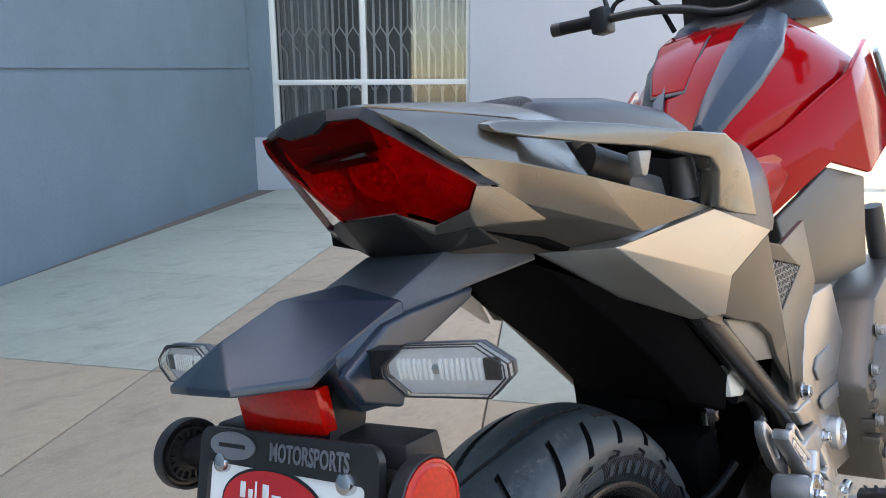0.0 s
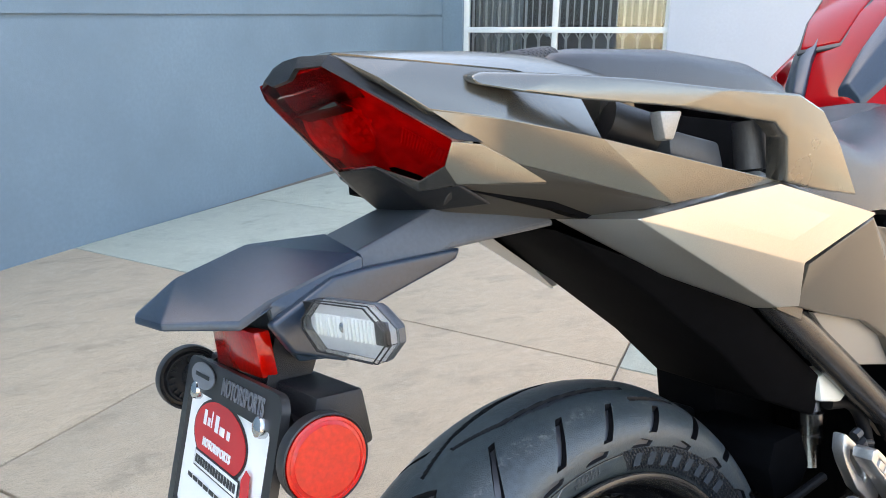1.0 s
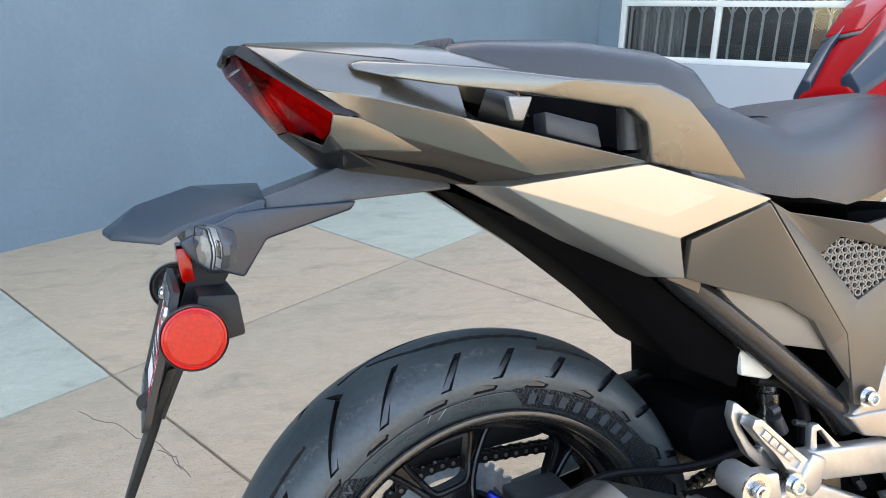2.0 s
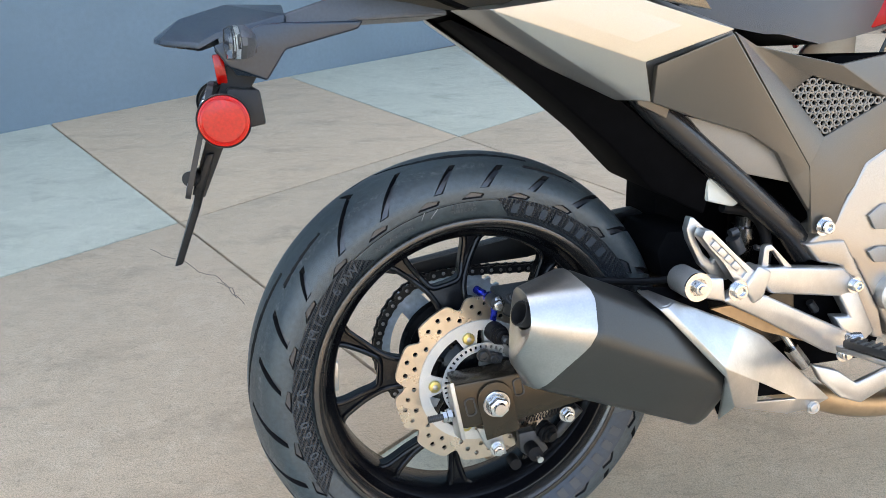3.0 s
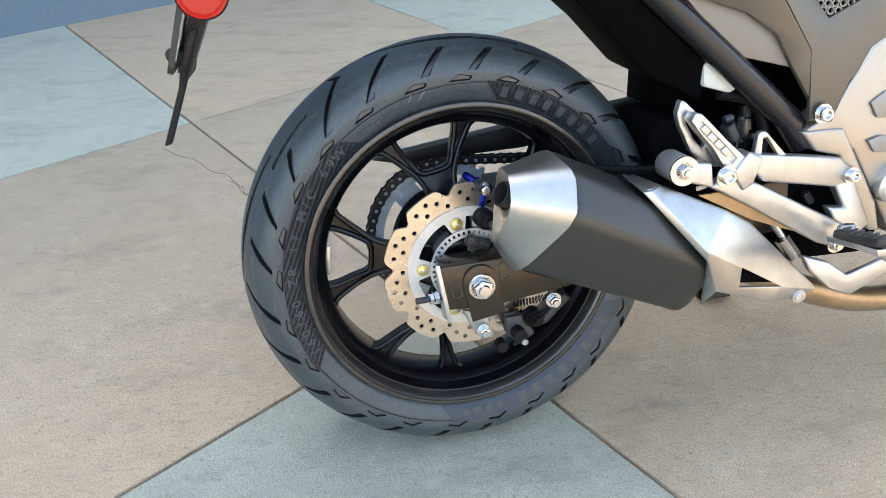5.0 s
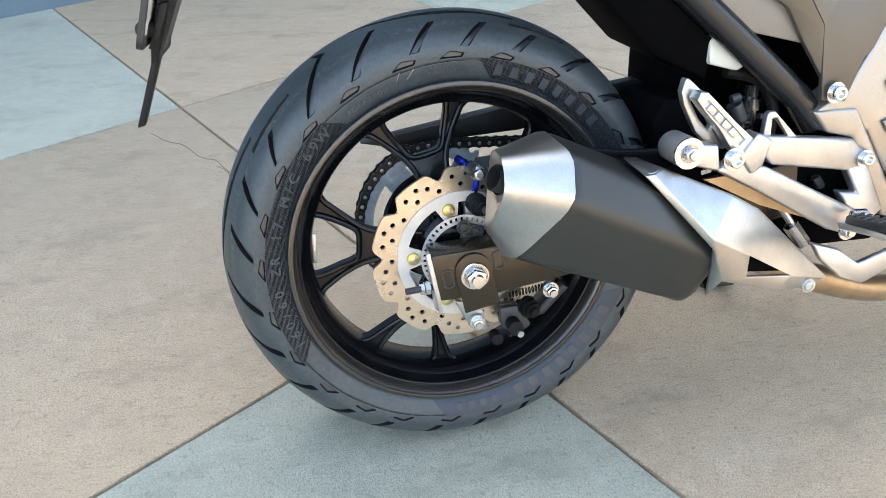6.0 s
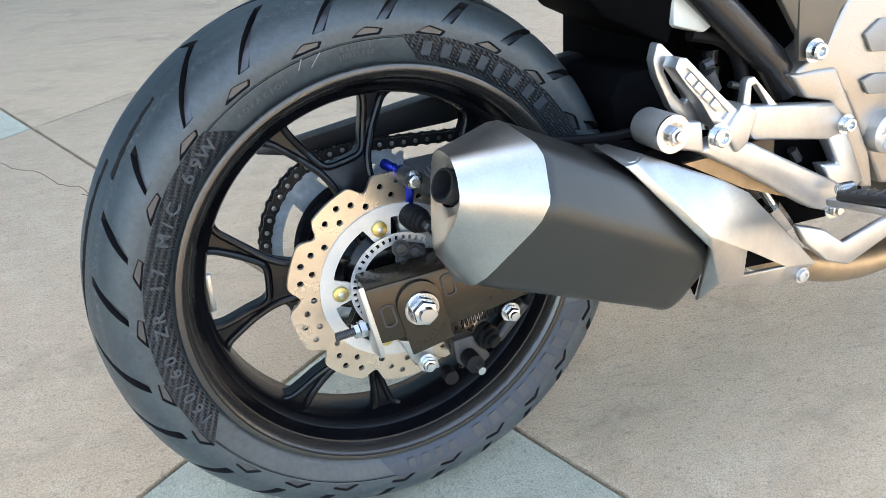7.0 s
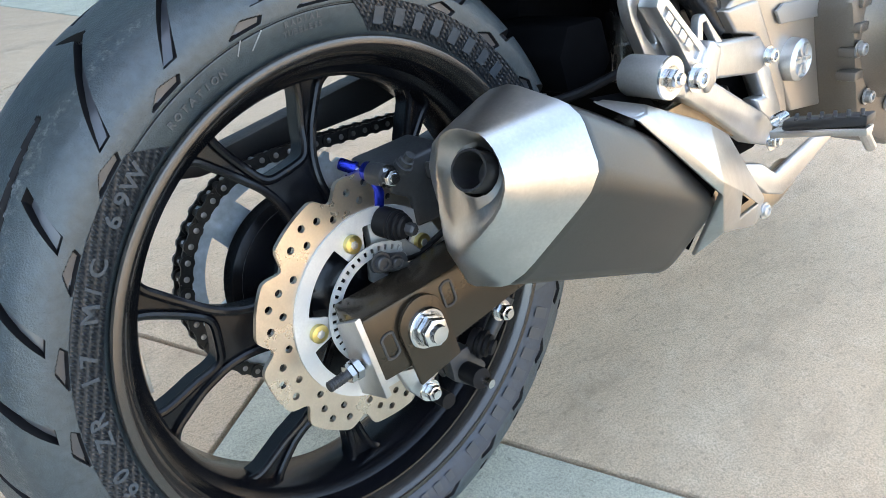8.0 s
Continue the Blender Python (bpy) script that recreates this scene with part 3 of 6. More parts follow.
    me = bpy.data.meshes.new("tyre")
    me.vertices.add(len(co)), me.vertices.foreach_set("co", co.ravel())
    me.loops.add(4 * len(quads)), me.loops.foreach_set("vertex_index", quads.ravel())
    me.polygons.add(len(quads)), me.polygons.foreach_set("loop_start", np.arange(0, 4 * len(quads), 4))
    me.update(calc_edges=True)
    finish(me, RUBBER, 50)
    me.materials.append(RUBBER_DARK), me.materials.append(RUBBER_FLOOR)   # near-black walls put the grooves' shade into the colour; floors smoother rubber
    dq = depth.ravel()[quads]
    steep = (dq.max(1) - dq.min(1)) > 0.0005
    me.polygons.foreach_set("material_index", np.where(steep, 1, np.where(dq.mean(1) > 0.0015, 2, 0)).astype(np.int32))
    return me


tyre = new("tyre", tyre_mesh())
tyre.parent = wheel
tyre["label"] = "black road tyre with slanted grooves"


def band(a0, a1, r0, r1, proud, material, lean=5.0, name="sidewall_band"):
    """A flat raised band on the sidewall, from angle a0 to a1, with slanted ends."""
    def y(r):
        return -float(np.interp(r, (0.2345, 0.242, 0.252, 0.262, 0.2715), (0.0627, 0.0676, 0.0720, 0.0749, 0.0757)))
    n, rings = max(8, int(abs(a1 - a0) / 1.5)), []
    for k in range(n + 1):
        ring = []
        for i, p in [(0, -0.002)] + [(i, proud) for i in range(7)] + [(6, -0.002)]:
            f = i / 6
            rad = r0 + (r1 - r0) * f
            a = radians(a0 + (a1 - a0) * k / n + lean * (f - 0.5))
            ring.append((rad * math.cos(a), y(rad) - p, rad * math.sin(a)))
        rings.append(ring)
    return put(name, loft(rings), material, wheel)


band(128, 207, 0.2372, 0.2622, 0.0004, CARBON)
band(18, 81, 0.2372, 0.2622, 0.0004, CARBON)
band(-100, -22, 0.2372, 0.2622, 0.0004, RUBBER_BAND)


def glyphs(text, size):
    cu = bpy.data.curves.new("letters", "FONT")
    cu.body, cu.size, cu.extrude, cu.align_x, cu.align_y, cu.resolution_u = text, size, 0.00035, "CENTER", "CENTER", 3
    cu.offset = size * 0.02
    ob = new("letters", cu)
    bpy.context.view_layer.update()
    me = bpy.data.meshes.new_from_object(ob.evaluated_get(bpy.context.evaluated_depsgraph_get()))
    bpy.data.objects.remove(ob)
    bm = bmesh.new()
    bm.from_mesh(me)
    bpy.data.meshes.remove(me)
    return bm


def on_sidewall(bm, angle, r, proud=0.0012, slant=0.0):
    """Letters drawn in x, y stand on the sidewall with their tops outwards."""
    y = -float(np.interp(r, (0.2345, 0.242, 0.252, 0.262, 0.2715), (0.0627, 0.0676, 0.0720, 0.0749, 0.0757))) - proud
    a = radians(angle)
    m = Matrix.Translation((r * math.cos(a), y, r * math.sin(a))) @ Matrix.Rotation(math.pi / 2 - a, 4, "Y") @ Matrix.Rotation(radians(90 + 14), 4, "X")
    return moved(bm, m)


def on_sidewall_point(angle, r):
    y = -float(np.interp(r, (0.2345, 0.242, 0.252, 0.262, 0.2715), (0.0627, 0.0676, 0.0720, 0.0749, 0.0757)))
    return Vector((r * math.cos(radians(angle)), y - 0.0004, r * math.sin(radians(angle))))


def lettering(name, text, a0, a1, r, size, material, stretch=1.0):
    chars = [c for c in text]
    for k, c in enumerate(chars):
        if c != " ":
            g = glyphs(c, size)
            put(name, on_sidewall(moved(g, Matrix.Diagonal((stretch, 1, 1, 1))), a0 + (a1 - a0) * k / max(1, len(chars) - 1), r), material, wheel)


def letter_bars(name, n, a0, a1, r, tall, wide, material):
    for k in range(n):
        put(name, on_sidewall(box(-wide / 2, -tall / 2, -0.0003, wide / 2, tall / 2, 0.0002), a0 + (a1 - a0) * k / (n - 1), r), material, wheel)


lettering("letter", "160/60 ZR 17 M/C 69W", 203, 133, 0.2490, 0.0175, RUBBER_BAR, 1.1)
lettering("letter", "ROTATION", 123, 111, 0.2470, 0.0080, RUBBER_TXT)
lettering("letter", "RADIAL", 97, 90.5, 0.2545, 0.0062, RUBBER_TXT)
lettering("letter", "TUBELESS", 97.5, 90, 0.2475, 0.0062, RUBBER_TXT)
letter_bars("letter_bar", 8, 77, 42, 0.2495, 0.0140, 0.0100, RUBBER_BAR)
letter_bars("letter_bar", 8, -30, -71, 0.2495, 0.0165, 0.0130, RUBBER_BAR)
letter_bars("letter_bar", 4, -80, -93, 0.2490, 0.0120, 0.0095, RUBBER_BAR)


for a0, r0, a1, r1 in ((105.8, 0.2600, 107.2, 0.2510), (101.7, 0.2590, 104.3, 0.2485)):
    put("chalk_mark", tube([on_sidewall_point(a0, r0), on_sidewall_point((a0 + a1) / 2, (r0 + r1) / 2), on_sidewall_point(a1, r1)], 0.0005, 6), SIGN_GREY, wheel, "pale chalk stroke")


def spoke(a_mid):
    """One forked spoke: a plate with a rounded fork and a raised lip along each edge; returns plate and lips."""
    def depth_at(r):
        return -0.0360 + 0.0250 * min(1.0, max(0.0, (r - 0.05) / 0.11))

    def at(a, r, dv=0.0):
        return Vector((r * math.cos(radians(a_mid + a)), depth_at(r) + dv, r * math.sin(radians(a_mid + a))))

    def rounded(points, times=2):
        P = [Vector((a, r * 1000)) for a, r in points]
        for _ in range(times):
            Q_ = [P[0]]
            for p, q in zip(P, P[1:]):
                Q_ += [p.lerp(q, 0.25), p.lerp(q, 0.75)]
            P = Q_ + [P[-1]]
        return [(p.x, p.y / 1000) for p in P]
    outer = rounded([(25, 0.045), (16, 0.075), (10.6, 0.105), (11.2, 0.130), (15.0, 0.155), (18.2, 0.180), (19.8, 0.195), (23.5, 0.2045)])
    inner = rounded([(12.4, 0.2045), (13.6, 0.194), (12.9, 0.176), (11.6, 0.158), (10.0, 0.141), (7.0, 0.1345), (0.0, 0.1335)])
    edge = outer + inner
    n = len(edge)
    bm = bmesh.new()
    for s in (1, -1):
        front = [bm.verts.new(at(s * a, r)) for a, r in edge]
        back = [bm.verts.new(at(s * a, r, 0.021)) for a, r in edge]
        spine = [0.045 + (0.1335 - 0.045) * k / 8 for k in range(9)]
        mf = [bm.verts.new(at(0, r)) for r in spine]
        ko, ki = len(outer), len(inner)
        # hub web between the outer edge and the middle line, then the arm between its two edges
        half_k = [i for i, (a, r) in enumerate(outer) if r <= 0.133]
        web = [front[i] for i in half_k]
        for i in range(len(web) - 1):
            f0, f1 = int(round(8 * i / (len(web) - 1))), int(round(8 * (i + 1) / (len(web) - 1)))
            if f0 == f1:
                bm.faces.new((web[i], web[i + 1], mf[f0]))
            else:
                bm.faces.new((web[i], web[i + 1], mf[f1], mf[f0]) if f1 - f0 == 1 else (web[i], web[i + 1], *[mf[k] for k in range(f1, f0 - 1, -1)]))
        arm_o, arm_i = [front[i] for i in range(half_k[-1], ko)], [front[ko + i] for i in range(ki)][::-1]
        m = max(len(arm_o), len(arm_i)) - 1
        for k in range(m):
            o0, o1 = arm_o[round(k * (len(arm_o) - 1) / m)], arm_o[round((k + 1) * (len(arm_o) - 1) / m)]
            i0, i1 = arm_i[round(k * (len(arm_i) - 1) / m)], arm_i[round((k + 1) * (len(arm_i) - 1) / m)]
            vs = []
            for v_ in (o0, o1, i1, i0):
                if v_ not in vs:
                    vs.append(v_)
            if len(vs) > 2:
                bm.faces.new(vs)
        for i in range(n - 1):
            bm.faces.new((front[i], front[i + 1], back[i + 1], back[i]))
    bmesh.ops.remove_doubles(bm, verts=bm.verts, dist=1e-5)
    lips = [tube([at(s * a, r, -0.0010) for a, r in outer], 0.0042, 10) for s in (1, -1)]
    lips.append(tube([at(a, r, -0.0006) for a, r in inner[:-1]] + [at(-a, r, -0.0010) for a, r in inner[::-1]], 0.0042, 10))
    return bm, lips


for k in range(5):
    plate, lips = spoke(30.9 + 72 * k)
    sp = put("spoke", plate, RIM, wheel, angle=30)
    for lip in lips:
        put("spoke_lip", lip, RIM, sp)
put("hub", lathe([(0.0, -0.052), (0.03, -0.052), (0.042, -0.046), (0.052, -0.040), (0.058, -0.02), (0.055, 0.0), (0.066, 0.03), (0.085, 0.046), (0.088, 0.058), (0.03, 0.062), (0.0, 0.062)], 64), RIM, wheel)
put("cush_drive", lathe([(0.03, 0.030), (0.060, 0.034), (0.078, 0.040), (0.082, 0.050), (0.080, 0.058), (0.03, 0.060)], 64), DARK, wheel)


def holed(outer, holes, y0, y1):
    """A flat plate across the y axis with an outline and round or shaped holes."""
    bm = bmesh.new()
    for ring in (outer, *holes):
        vs = [bm.verts.new((u, y0, w)) for u, w in ring]
        for i in range(len(vs)):
            bm.edges.new((vs[i], vs[(i + 1) % len(vs)]))
    bmesh.ops.triangle_fill(bm, use_beauty=True, use_dissolve=False, edges=bm.edges[:])
    got = bmesh.ops.extrude_face_region(bm, geom=bm.faces[:])
    bmesh.ops.translate(bm, vec=(0, y1 - y0, 0), verts=[g for g in got["geom"] if isinstance(g, bmesh.types.BMVert)])
    bmesh.ops.recalc_face_normals(bm, faces=bm.faces)
    return bm


def circle(cx, cz, r, n=14, turn=0.0):
    return [(cx + r * math.cos(turn + 2 * math.pi * k / n), cz + r * math.sin(turn + 2 * math.pi * k / n)) for k in range(n)]


def polar(r, a):
    return r * math.cos(radians(a)), r * math.sin(radians(a))


# wave brake disc with two rows of holes, its carrier and the slotted sensor ring
DV = -0.0680
wave = []
for k in range(240):
    a = 1.5 * k
    f = ((a - 32.4) / 36.0) % 1.0
    wave.append(polar(0.1245 - 0.0135 * max(0.0, math.cos(2 * math.pi * f)) ** 3, a))
holes = [circle(*polar(r, 32.4 + 36 * k + a), 0.0035, 10) for k in range(10) for a, r in ((2.0, 0.0972), (9.3, 0.1072), (16.6, 0.1140), (20.5, 0.1000), (26.4, 0.1112))]
disc = put("brake_disc", holed(wave, [circle(0, 0, 0.0885, 72)] + holes, DV - 0.0022, DV + 0.0022), GOLD, wheel, "bronze wave brake disc drilled with holes", angle=30)
lugs = []
for k in range(360):
    d = ((k - 104.4 + 36) % 72) - 36
    lugs.append(polar(0.0765 - 0.0195 * min(1.0, max(0.0, (12.5 - abs(d)) / 2.5)), k))
put("disc_carrier", holed(circle(0, 0, 0.0905, 90), [lugs], DV - 0.0045, DV - 0.0024), MACHINED, wheel, "silver disc carrier", angle=30)
slots = []
for k in range(44):
    a = 360 / 44 * k
    slots.append([polar(0.0505, a - 1.8), polar(0.0505, a + 1.8), polar(0.0555, a + 1.7), polar(0.0555, a - 1.7)])
put("sensor_ring", holed(circle(0, 0, 0.0585, 88), [circle(0, 0, 0.0465, 60)] + slots, DV - 0.0085, DV - 0.0070), MACHINED, wheel, "slotted silver sensor ring", angle=30)
for k in range(5):
    cx, cz = polar(0.0690, 104.4 + 72 * k)
    put("disc_bolt", join(moved(ngon(18, 0.0085, DV - 0.0095, DV - 0.0040, bevel=0.001), Matrix.Translation((cx, 0, cz))), ), BRASS, wheel, "gold-coloured disc bolt")
    put("bolt_socket", moved(ngon(6, 0.0040, DV - 0.0102, DV - 0.0090, bevel=0.0004), Matrix.Translation((cx, 0, cz))), ALU, wheel)

# sprocket and chain on the far side
SV, NT = 0.079, 43
teeth = []
for k in range(NT):
    for f, r in ((0.0, 0.1155), (0.22, 0.1165), (0.42, 0.1235), (0.58, 0.1235), (0.78, 0.1165)):
        teeth.append(polar(r, 360 / NT * (k + f)))
cut = [[polar(0.098, c - 24 + 48 * i / 7) for i in range(8)] + [polar(0.070, c + 18 - 36 * i / 7) for i in range(8)] for c in (20, 92, 164, 236, 308)]
put("sprocket", holed(teeth, [circle(0, 0, 0.03, 30)] + cut, SV - 0.003, SV + 0.003), STEEL_BLUE, wheel, "zinc-plated sprocket", angle=30)
for k in range(5):
    cx, cz = polar(0.062, 56 + 72 * k)
    put("sprocket_nut", moved(ngon(6, 0.0085, SV - 0.014, SV - 0.003, bevel=0.001), Matrix.Translation((cx, 0, cz))), STEEL, wheel)
put("wheel_weight", moved(box(-0.022, -0.004, -0.0035, 0.022, 0.004, 0.0035, 0.0015), Matrix.Translation((*(lambda p: (p[0], 0.0, p[1]))(polar(0.1945, 177)),)) @ Matrix.Rotation(radians(90 - 177), 4, "Y")), STEEL, wheel, "adhesive lead wheel weight")


def chain_path(step):
    """Rear arc of the sprocket, then the two straight runs forward to the engine."""
    fx, fz, fr, rr = 0.52, 0.045, 0.036, 0.119
    ang = math.atan2(fz, fx)
    off = math.acos((rr - fr) / math.hypot(fx, fz))
    top, bot = ang + off, ang - off
    pts, a = [], top
    L = math.hypot(fx, fz) * math.sin(off)
    n = int(L / step)
    for k in range(n, 0, -1):
        d = Vector((math.sin(top), 0, -math.cos(top))) * (k * step)
        pts.append((Vector((rr * math.cos(top), 0, rr * math.sin(top))) + d))
    da = step / rr
    while a < bot + 2 * math.pi:
        pts.append(Vector((rr * math.cos(a), 0, rr * math.sin(a))))
        a += da
    a = bot + 2 * math.pi
    for k in range(1, n):
        d = Vector((-math.sin(a), 0, math.cos(a))) * (k * step)
        pts.append(Vector((rr * math.cos(a), 0, rr * math.sin(a))) + d)
    return pts


CH = chain_path(0.0159)
link_bms, pin_bms = [], []
for k, (p, q) in enumerate(zip(CH, CH[1:])):
    d = q - p
    ang = math.atan2(d.z, d.x)
    m = Matrix.Translation((p + q) / 2 + Vector((0, SV, 0))) @ Matrix.Rotation(-ang, 4, "Y")
    o = 0.0085 if k % 2 else 0.0065
    outline = [(0.0079 + 0.0074 * math.cos(t), 0.0074 * math.sin(t)) for t in np.linspace(-2.2, 2.2, 9)] + [(-0.0079 - 0.0074 * math.cos(t), -0.0074 * math.sin(t)) for t in np.linspace(-2.2, 2.2, 9)]
    for s in (-1, 1):
        link_bms.append(moved(prism(outline, s * o - 0.0008, s * o + 0.0008), m))
    pin_bms.append(moved(ngon(10, 0.0030, -0.0104, 0.0104, bevel=0.0006), m @ Matrix.Translation((0.0079, 0, 0))))
    link_bms.append(moved(ngon(10, 0.0046, -0.0060, 0.0060), m @ Matrix.Translation((0.0079, 0, 0))))
chain = put("drive_chain", join(*link_bms), CHAIN, label="dark steel drive chain", off=WM)
part("chain_pin", join(*pin_bms), PIN, chain, "bright chain pins")["kind"] = "stuff"

# ---------------------------------------------------------------- bodywork
BY = Matrix.Translation((0, -0.016, 0)) @ Matrix.Rotation(radians(4.3), 4, "Z")   # the body's own axes


def mir(p):
    q = BY.inverted() @ Vector(p)
    return tuple(BY @ Vector((q.x, -q.y, q.z)))


def inbody(p):
    return tuple(BY @ Vector(p))


def both(name, make, material, label="", bevel=0.0, shift=0.0):
    """A body panel and its mirror on the other side."""
    verts, faces, thick, inward = make
    put(name, shell(verts, faces, thick, bevel, inward), material, label=label, angle=24)
    put(name, shell([mir(v) for v in verts], faces, thick, bevel, (inward[0], -inward[1], inward[2])), material, label=label, angle=24, off=Matrix.Translation((0, shift, 0)))


# side panel; its bright reflection is put into a lighter copy of the paint
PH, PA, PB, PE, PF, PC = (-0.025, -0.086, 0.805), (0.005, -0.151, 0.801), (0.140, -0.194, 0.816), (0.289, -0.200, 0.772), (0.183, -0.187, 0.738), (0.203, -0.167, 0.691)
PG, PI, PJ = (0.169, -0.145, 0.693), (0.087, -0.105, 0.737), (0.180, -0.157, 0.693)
both("side_panel", ([PH, PA, PB, PE, PF, PC, PJ, PG, PI, (0.03,-0.120,0.817), (0.16,-0.16,0.828), (0.28,-0.165,0.785)], [(1, 2, 3, 4), (1, 4, 5, 6), (0, 1, 6, 7, 8), (0, 9, 1), (1, 9, 10, 2), (2, 10, 11, 3)], 0.006, (0.05, 1, 0)), SIDE_PAINT_LIT, "matte olive-grey side panel", 0.0016)
# cover below it and the large frame cover with its grille
B1, B2, B3, B4, B5, B6 = (0.202, -0.180, 0.734), (0.291, -0.196, 0.768), (0.453, -0.150, 0.594), (0.432, -0.142, 0.576), (0.356, -0.150, 0.643), (0.210, -0.160, 0.689)
put("cover_backing", shell([(0.176, -0.152, 0.742), (0.305, -0.152, 0.783), (0.331, -0.152, 0.762), (0.247, -0.152, 0.713), (0.236, -0.148, 0.668), (0.196, -0.148, 0.687)], [(0, 1, 2, 3, 4, 5)], 0.006, 0.001), BODY_COVER, label="olive inner edge of the frame cover")
both("frame_cover_rear", ([B1, B2, B3, (0.469, -0.146, 0.524), B4, (0.403, -0.147, 0.615), B5, (0.268, -0.155, 0.669), B6], [(0, 1, 2, 4, 5, 6, 7, 8), (2, 3, 4)], 0.010, (0, 1, 0.05)), BODY_COVER, "matte olive-grey frame cover", 0.002)
put("cover_inset", shell([(0.270, -0.140, 0.669), (0.362, -0.140, 0.646), (0.409, -0.138, 0.614), (0.441, -0.134, 0.570), (0.346, -0.134, 0.592)], [(0, 1, 2, 3, 4)], 0.008, 0.002), PALE_BODY, label="pale grey inner cover")
C1, C2, C3, C4, C5, C6, C7, C8 = (0.293, -0.194, 0.770), (0.338, -0.175, 0.753), (0.485, -0.150, 0.727), (0.608, -0.150, 0.746), (0.614, -0.155, 0.649), (0.518, -0.150, 0.550), (0.502, -0.150, 0.496), (0.469, -0.148, 0.499)
M1, M2, M3 = (0.422, -0.137, 0.694), (0.570, -0.148, 0.680), (0.477, -0.143, 0.632)
M4 = (0.452, -0.140, 0.713)
both("frame_cover_front", ([C1, C2, C3, C4, C5, C6, C7, C8, (0.453, -0.150, 0.594), M1, M4, M2, M3], [(0, 1, 10, 9), (1, 2, 11, 10), (2, 3, 4, 11), (4, 5, 12, 11), (0, 9, 12, 8), (12, 5, 6, 7, 8)], 0.008, (0, 1, 0)), BODY_COVER, "matte olive-grey frame cover with a grille", 0.0015)


def grille(a, b, c, d):
    """Honeycomb bars inside the opening, with a dark back."""
    A, B, C, D = (Vector(p) for p in (a, b, c, d))
    bms = []
    ux, uz = (B - A).normalized(), Vector((0, 0, 1))
    pitch, k = 0.0105, 0
    lo_u, hi_u = min(p.x for p in (A, B, C, D)), max(p.x for p in (A, B, C, D))
    lo_w, hi_w = min(p.z for p in (A, B, C, D)), max(p.z for p in (A, B, C, D))

    def inside(u, w):
        poly = [(A.x, A.z), (D.x, D.z), (B.x, B.z), (C.x, C.z)]
        s = [((q[0] - p[0]) * (w - p[1]) - (q[1] - p[1]) * (u - p[0])) for p, q in zip(poly, poly[1:] + poly[:1])]
        return all(x < 0 for x in s) or all(x > 0 for x in s)
    row, w = 0, lo_w
    while w < hi_w:
        u = lo_u + (pitch / 2 if row % 2 else 0)
        while u < hi_u:
            if inside(u, w):
                v = A.y + (B.y - A.y) * (u - A.x) / (B.x - A.x)
                hexa = [(u + pitch * 0.60 * math.cos(radians(60 * i)), w + pitch * 0.56 * math.sin(radians(60 * i))) for i in range(6)]
                hole = [(u + pitch * 0.36 * math.cos(radians(60 * i)), w + pitch * 0.34 * math.sin(radians(60 * i))) for i in range(6)]
                bms.append(holed(hexa, [hole], v + 0.001, v + 0.005))
            u += pitch
        w += pitch * 0.87
        row += 1
    return join(*bms)


put("grille", grille(M1, M2, M3, M4), PALE_BODY, label="honeycomb grille")
# near-black sheet stands in for the shade behind the bars
put("grille_back", shell([(p[0], p[1] + 0.012, p[2]) for p in (M1, M4, M2, M3)], [(0, 1, 2, 3)], 0.004), VOID)

# frame tube under the covers
put("frame_tube", tube([(0.181, -0.128, 0.725), (0.235, -0.128, 0.675), (0.453, -0.121, 0.500), (0.484, -0.120, 0.462)], 0.0185, 20), TUBE, label="satin black frame tube")
put("frame_tube", tube([mir((0.181, -0.128, 0.725)), mir((0.453, -0.121, 0.500))], 0.0185, 16), TUBE)

# tail cowl
T1, T2, T3, T4, T5 = (-0.205, -0.119, 0.926), (-0.172, -0.126, 0.902), (-0.117, -0.143, 0.891), (-0.043, -0.165, 0.870), (0.147, -0.190, 0.818)
T6, T7, T8 = (-0.132, -0.131, 0.874), (-0.102, -0.130, 0.858), (0.033, -0.165, 0.811)
TS0, TS1, TS2, TS3 = (inbody(p) for p in ((-0.236, -0.0645, 0.9465), (-0.182, -0.0845, 0.939), (-0.106, -0.105, 0.929), (-0.045, -0.113, 0.916)))
TS4, TB0 = (-0.034, -0.155, 0.871), inbody((-0.233, -0.0665, 0.9445))
both("tail_cowl", ([T1, T2, T3, T4, T5, T8, T7, T6], [(0, 1, 7), (1, 2, 6, 7), (2, 3, 5, 6), (3, 4, 5)], 0.008, (0, 1, 0)), BODY, "matte olive-grey tail cowl", 0.0022, -0.024)
both("tail_shoulder", ([TS0, TS1, TS2, TS3, TS4, T4, T3, T2, T1, TB0], [(0, 1, 8, 9), (1, 2, 6, 7, 8), (2, 3, 4, 5, 6)], 0.006, (0, 0.8, -0.6)), BODY, "", 0.0008, -0.024)
both("tail_lower_cowl", ([T7, T8, (0.02, -0.140, 0.806), PH, (-0.140, -0.070, 0.822), (-0.147, -0.110, 0.846), (-0.074, -0.130, 0.840)], [(0, 1, 2, 3, 6), (6, 3, 4, 5)], 0.006, (0, 1, 0.2)), BODY_DARK, "dark lower tail cowl", 0.001, -0.024)
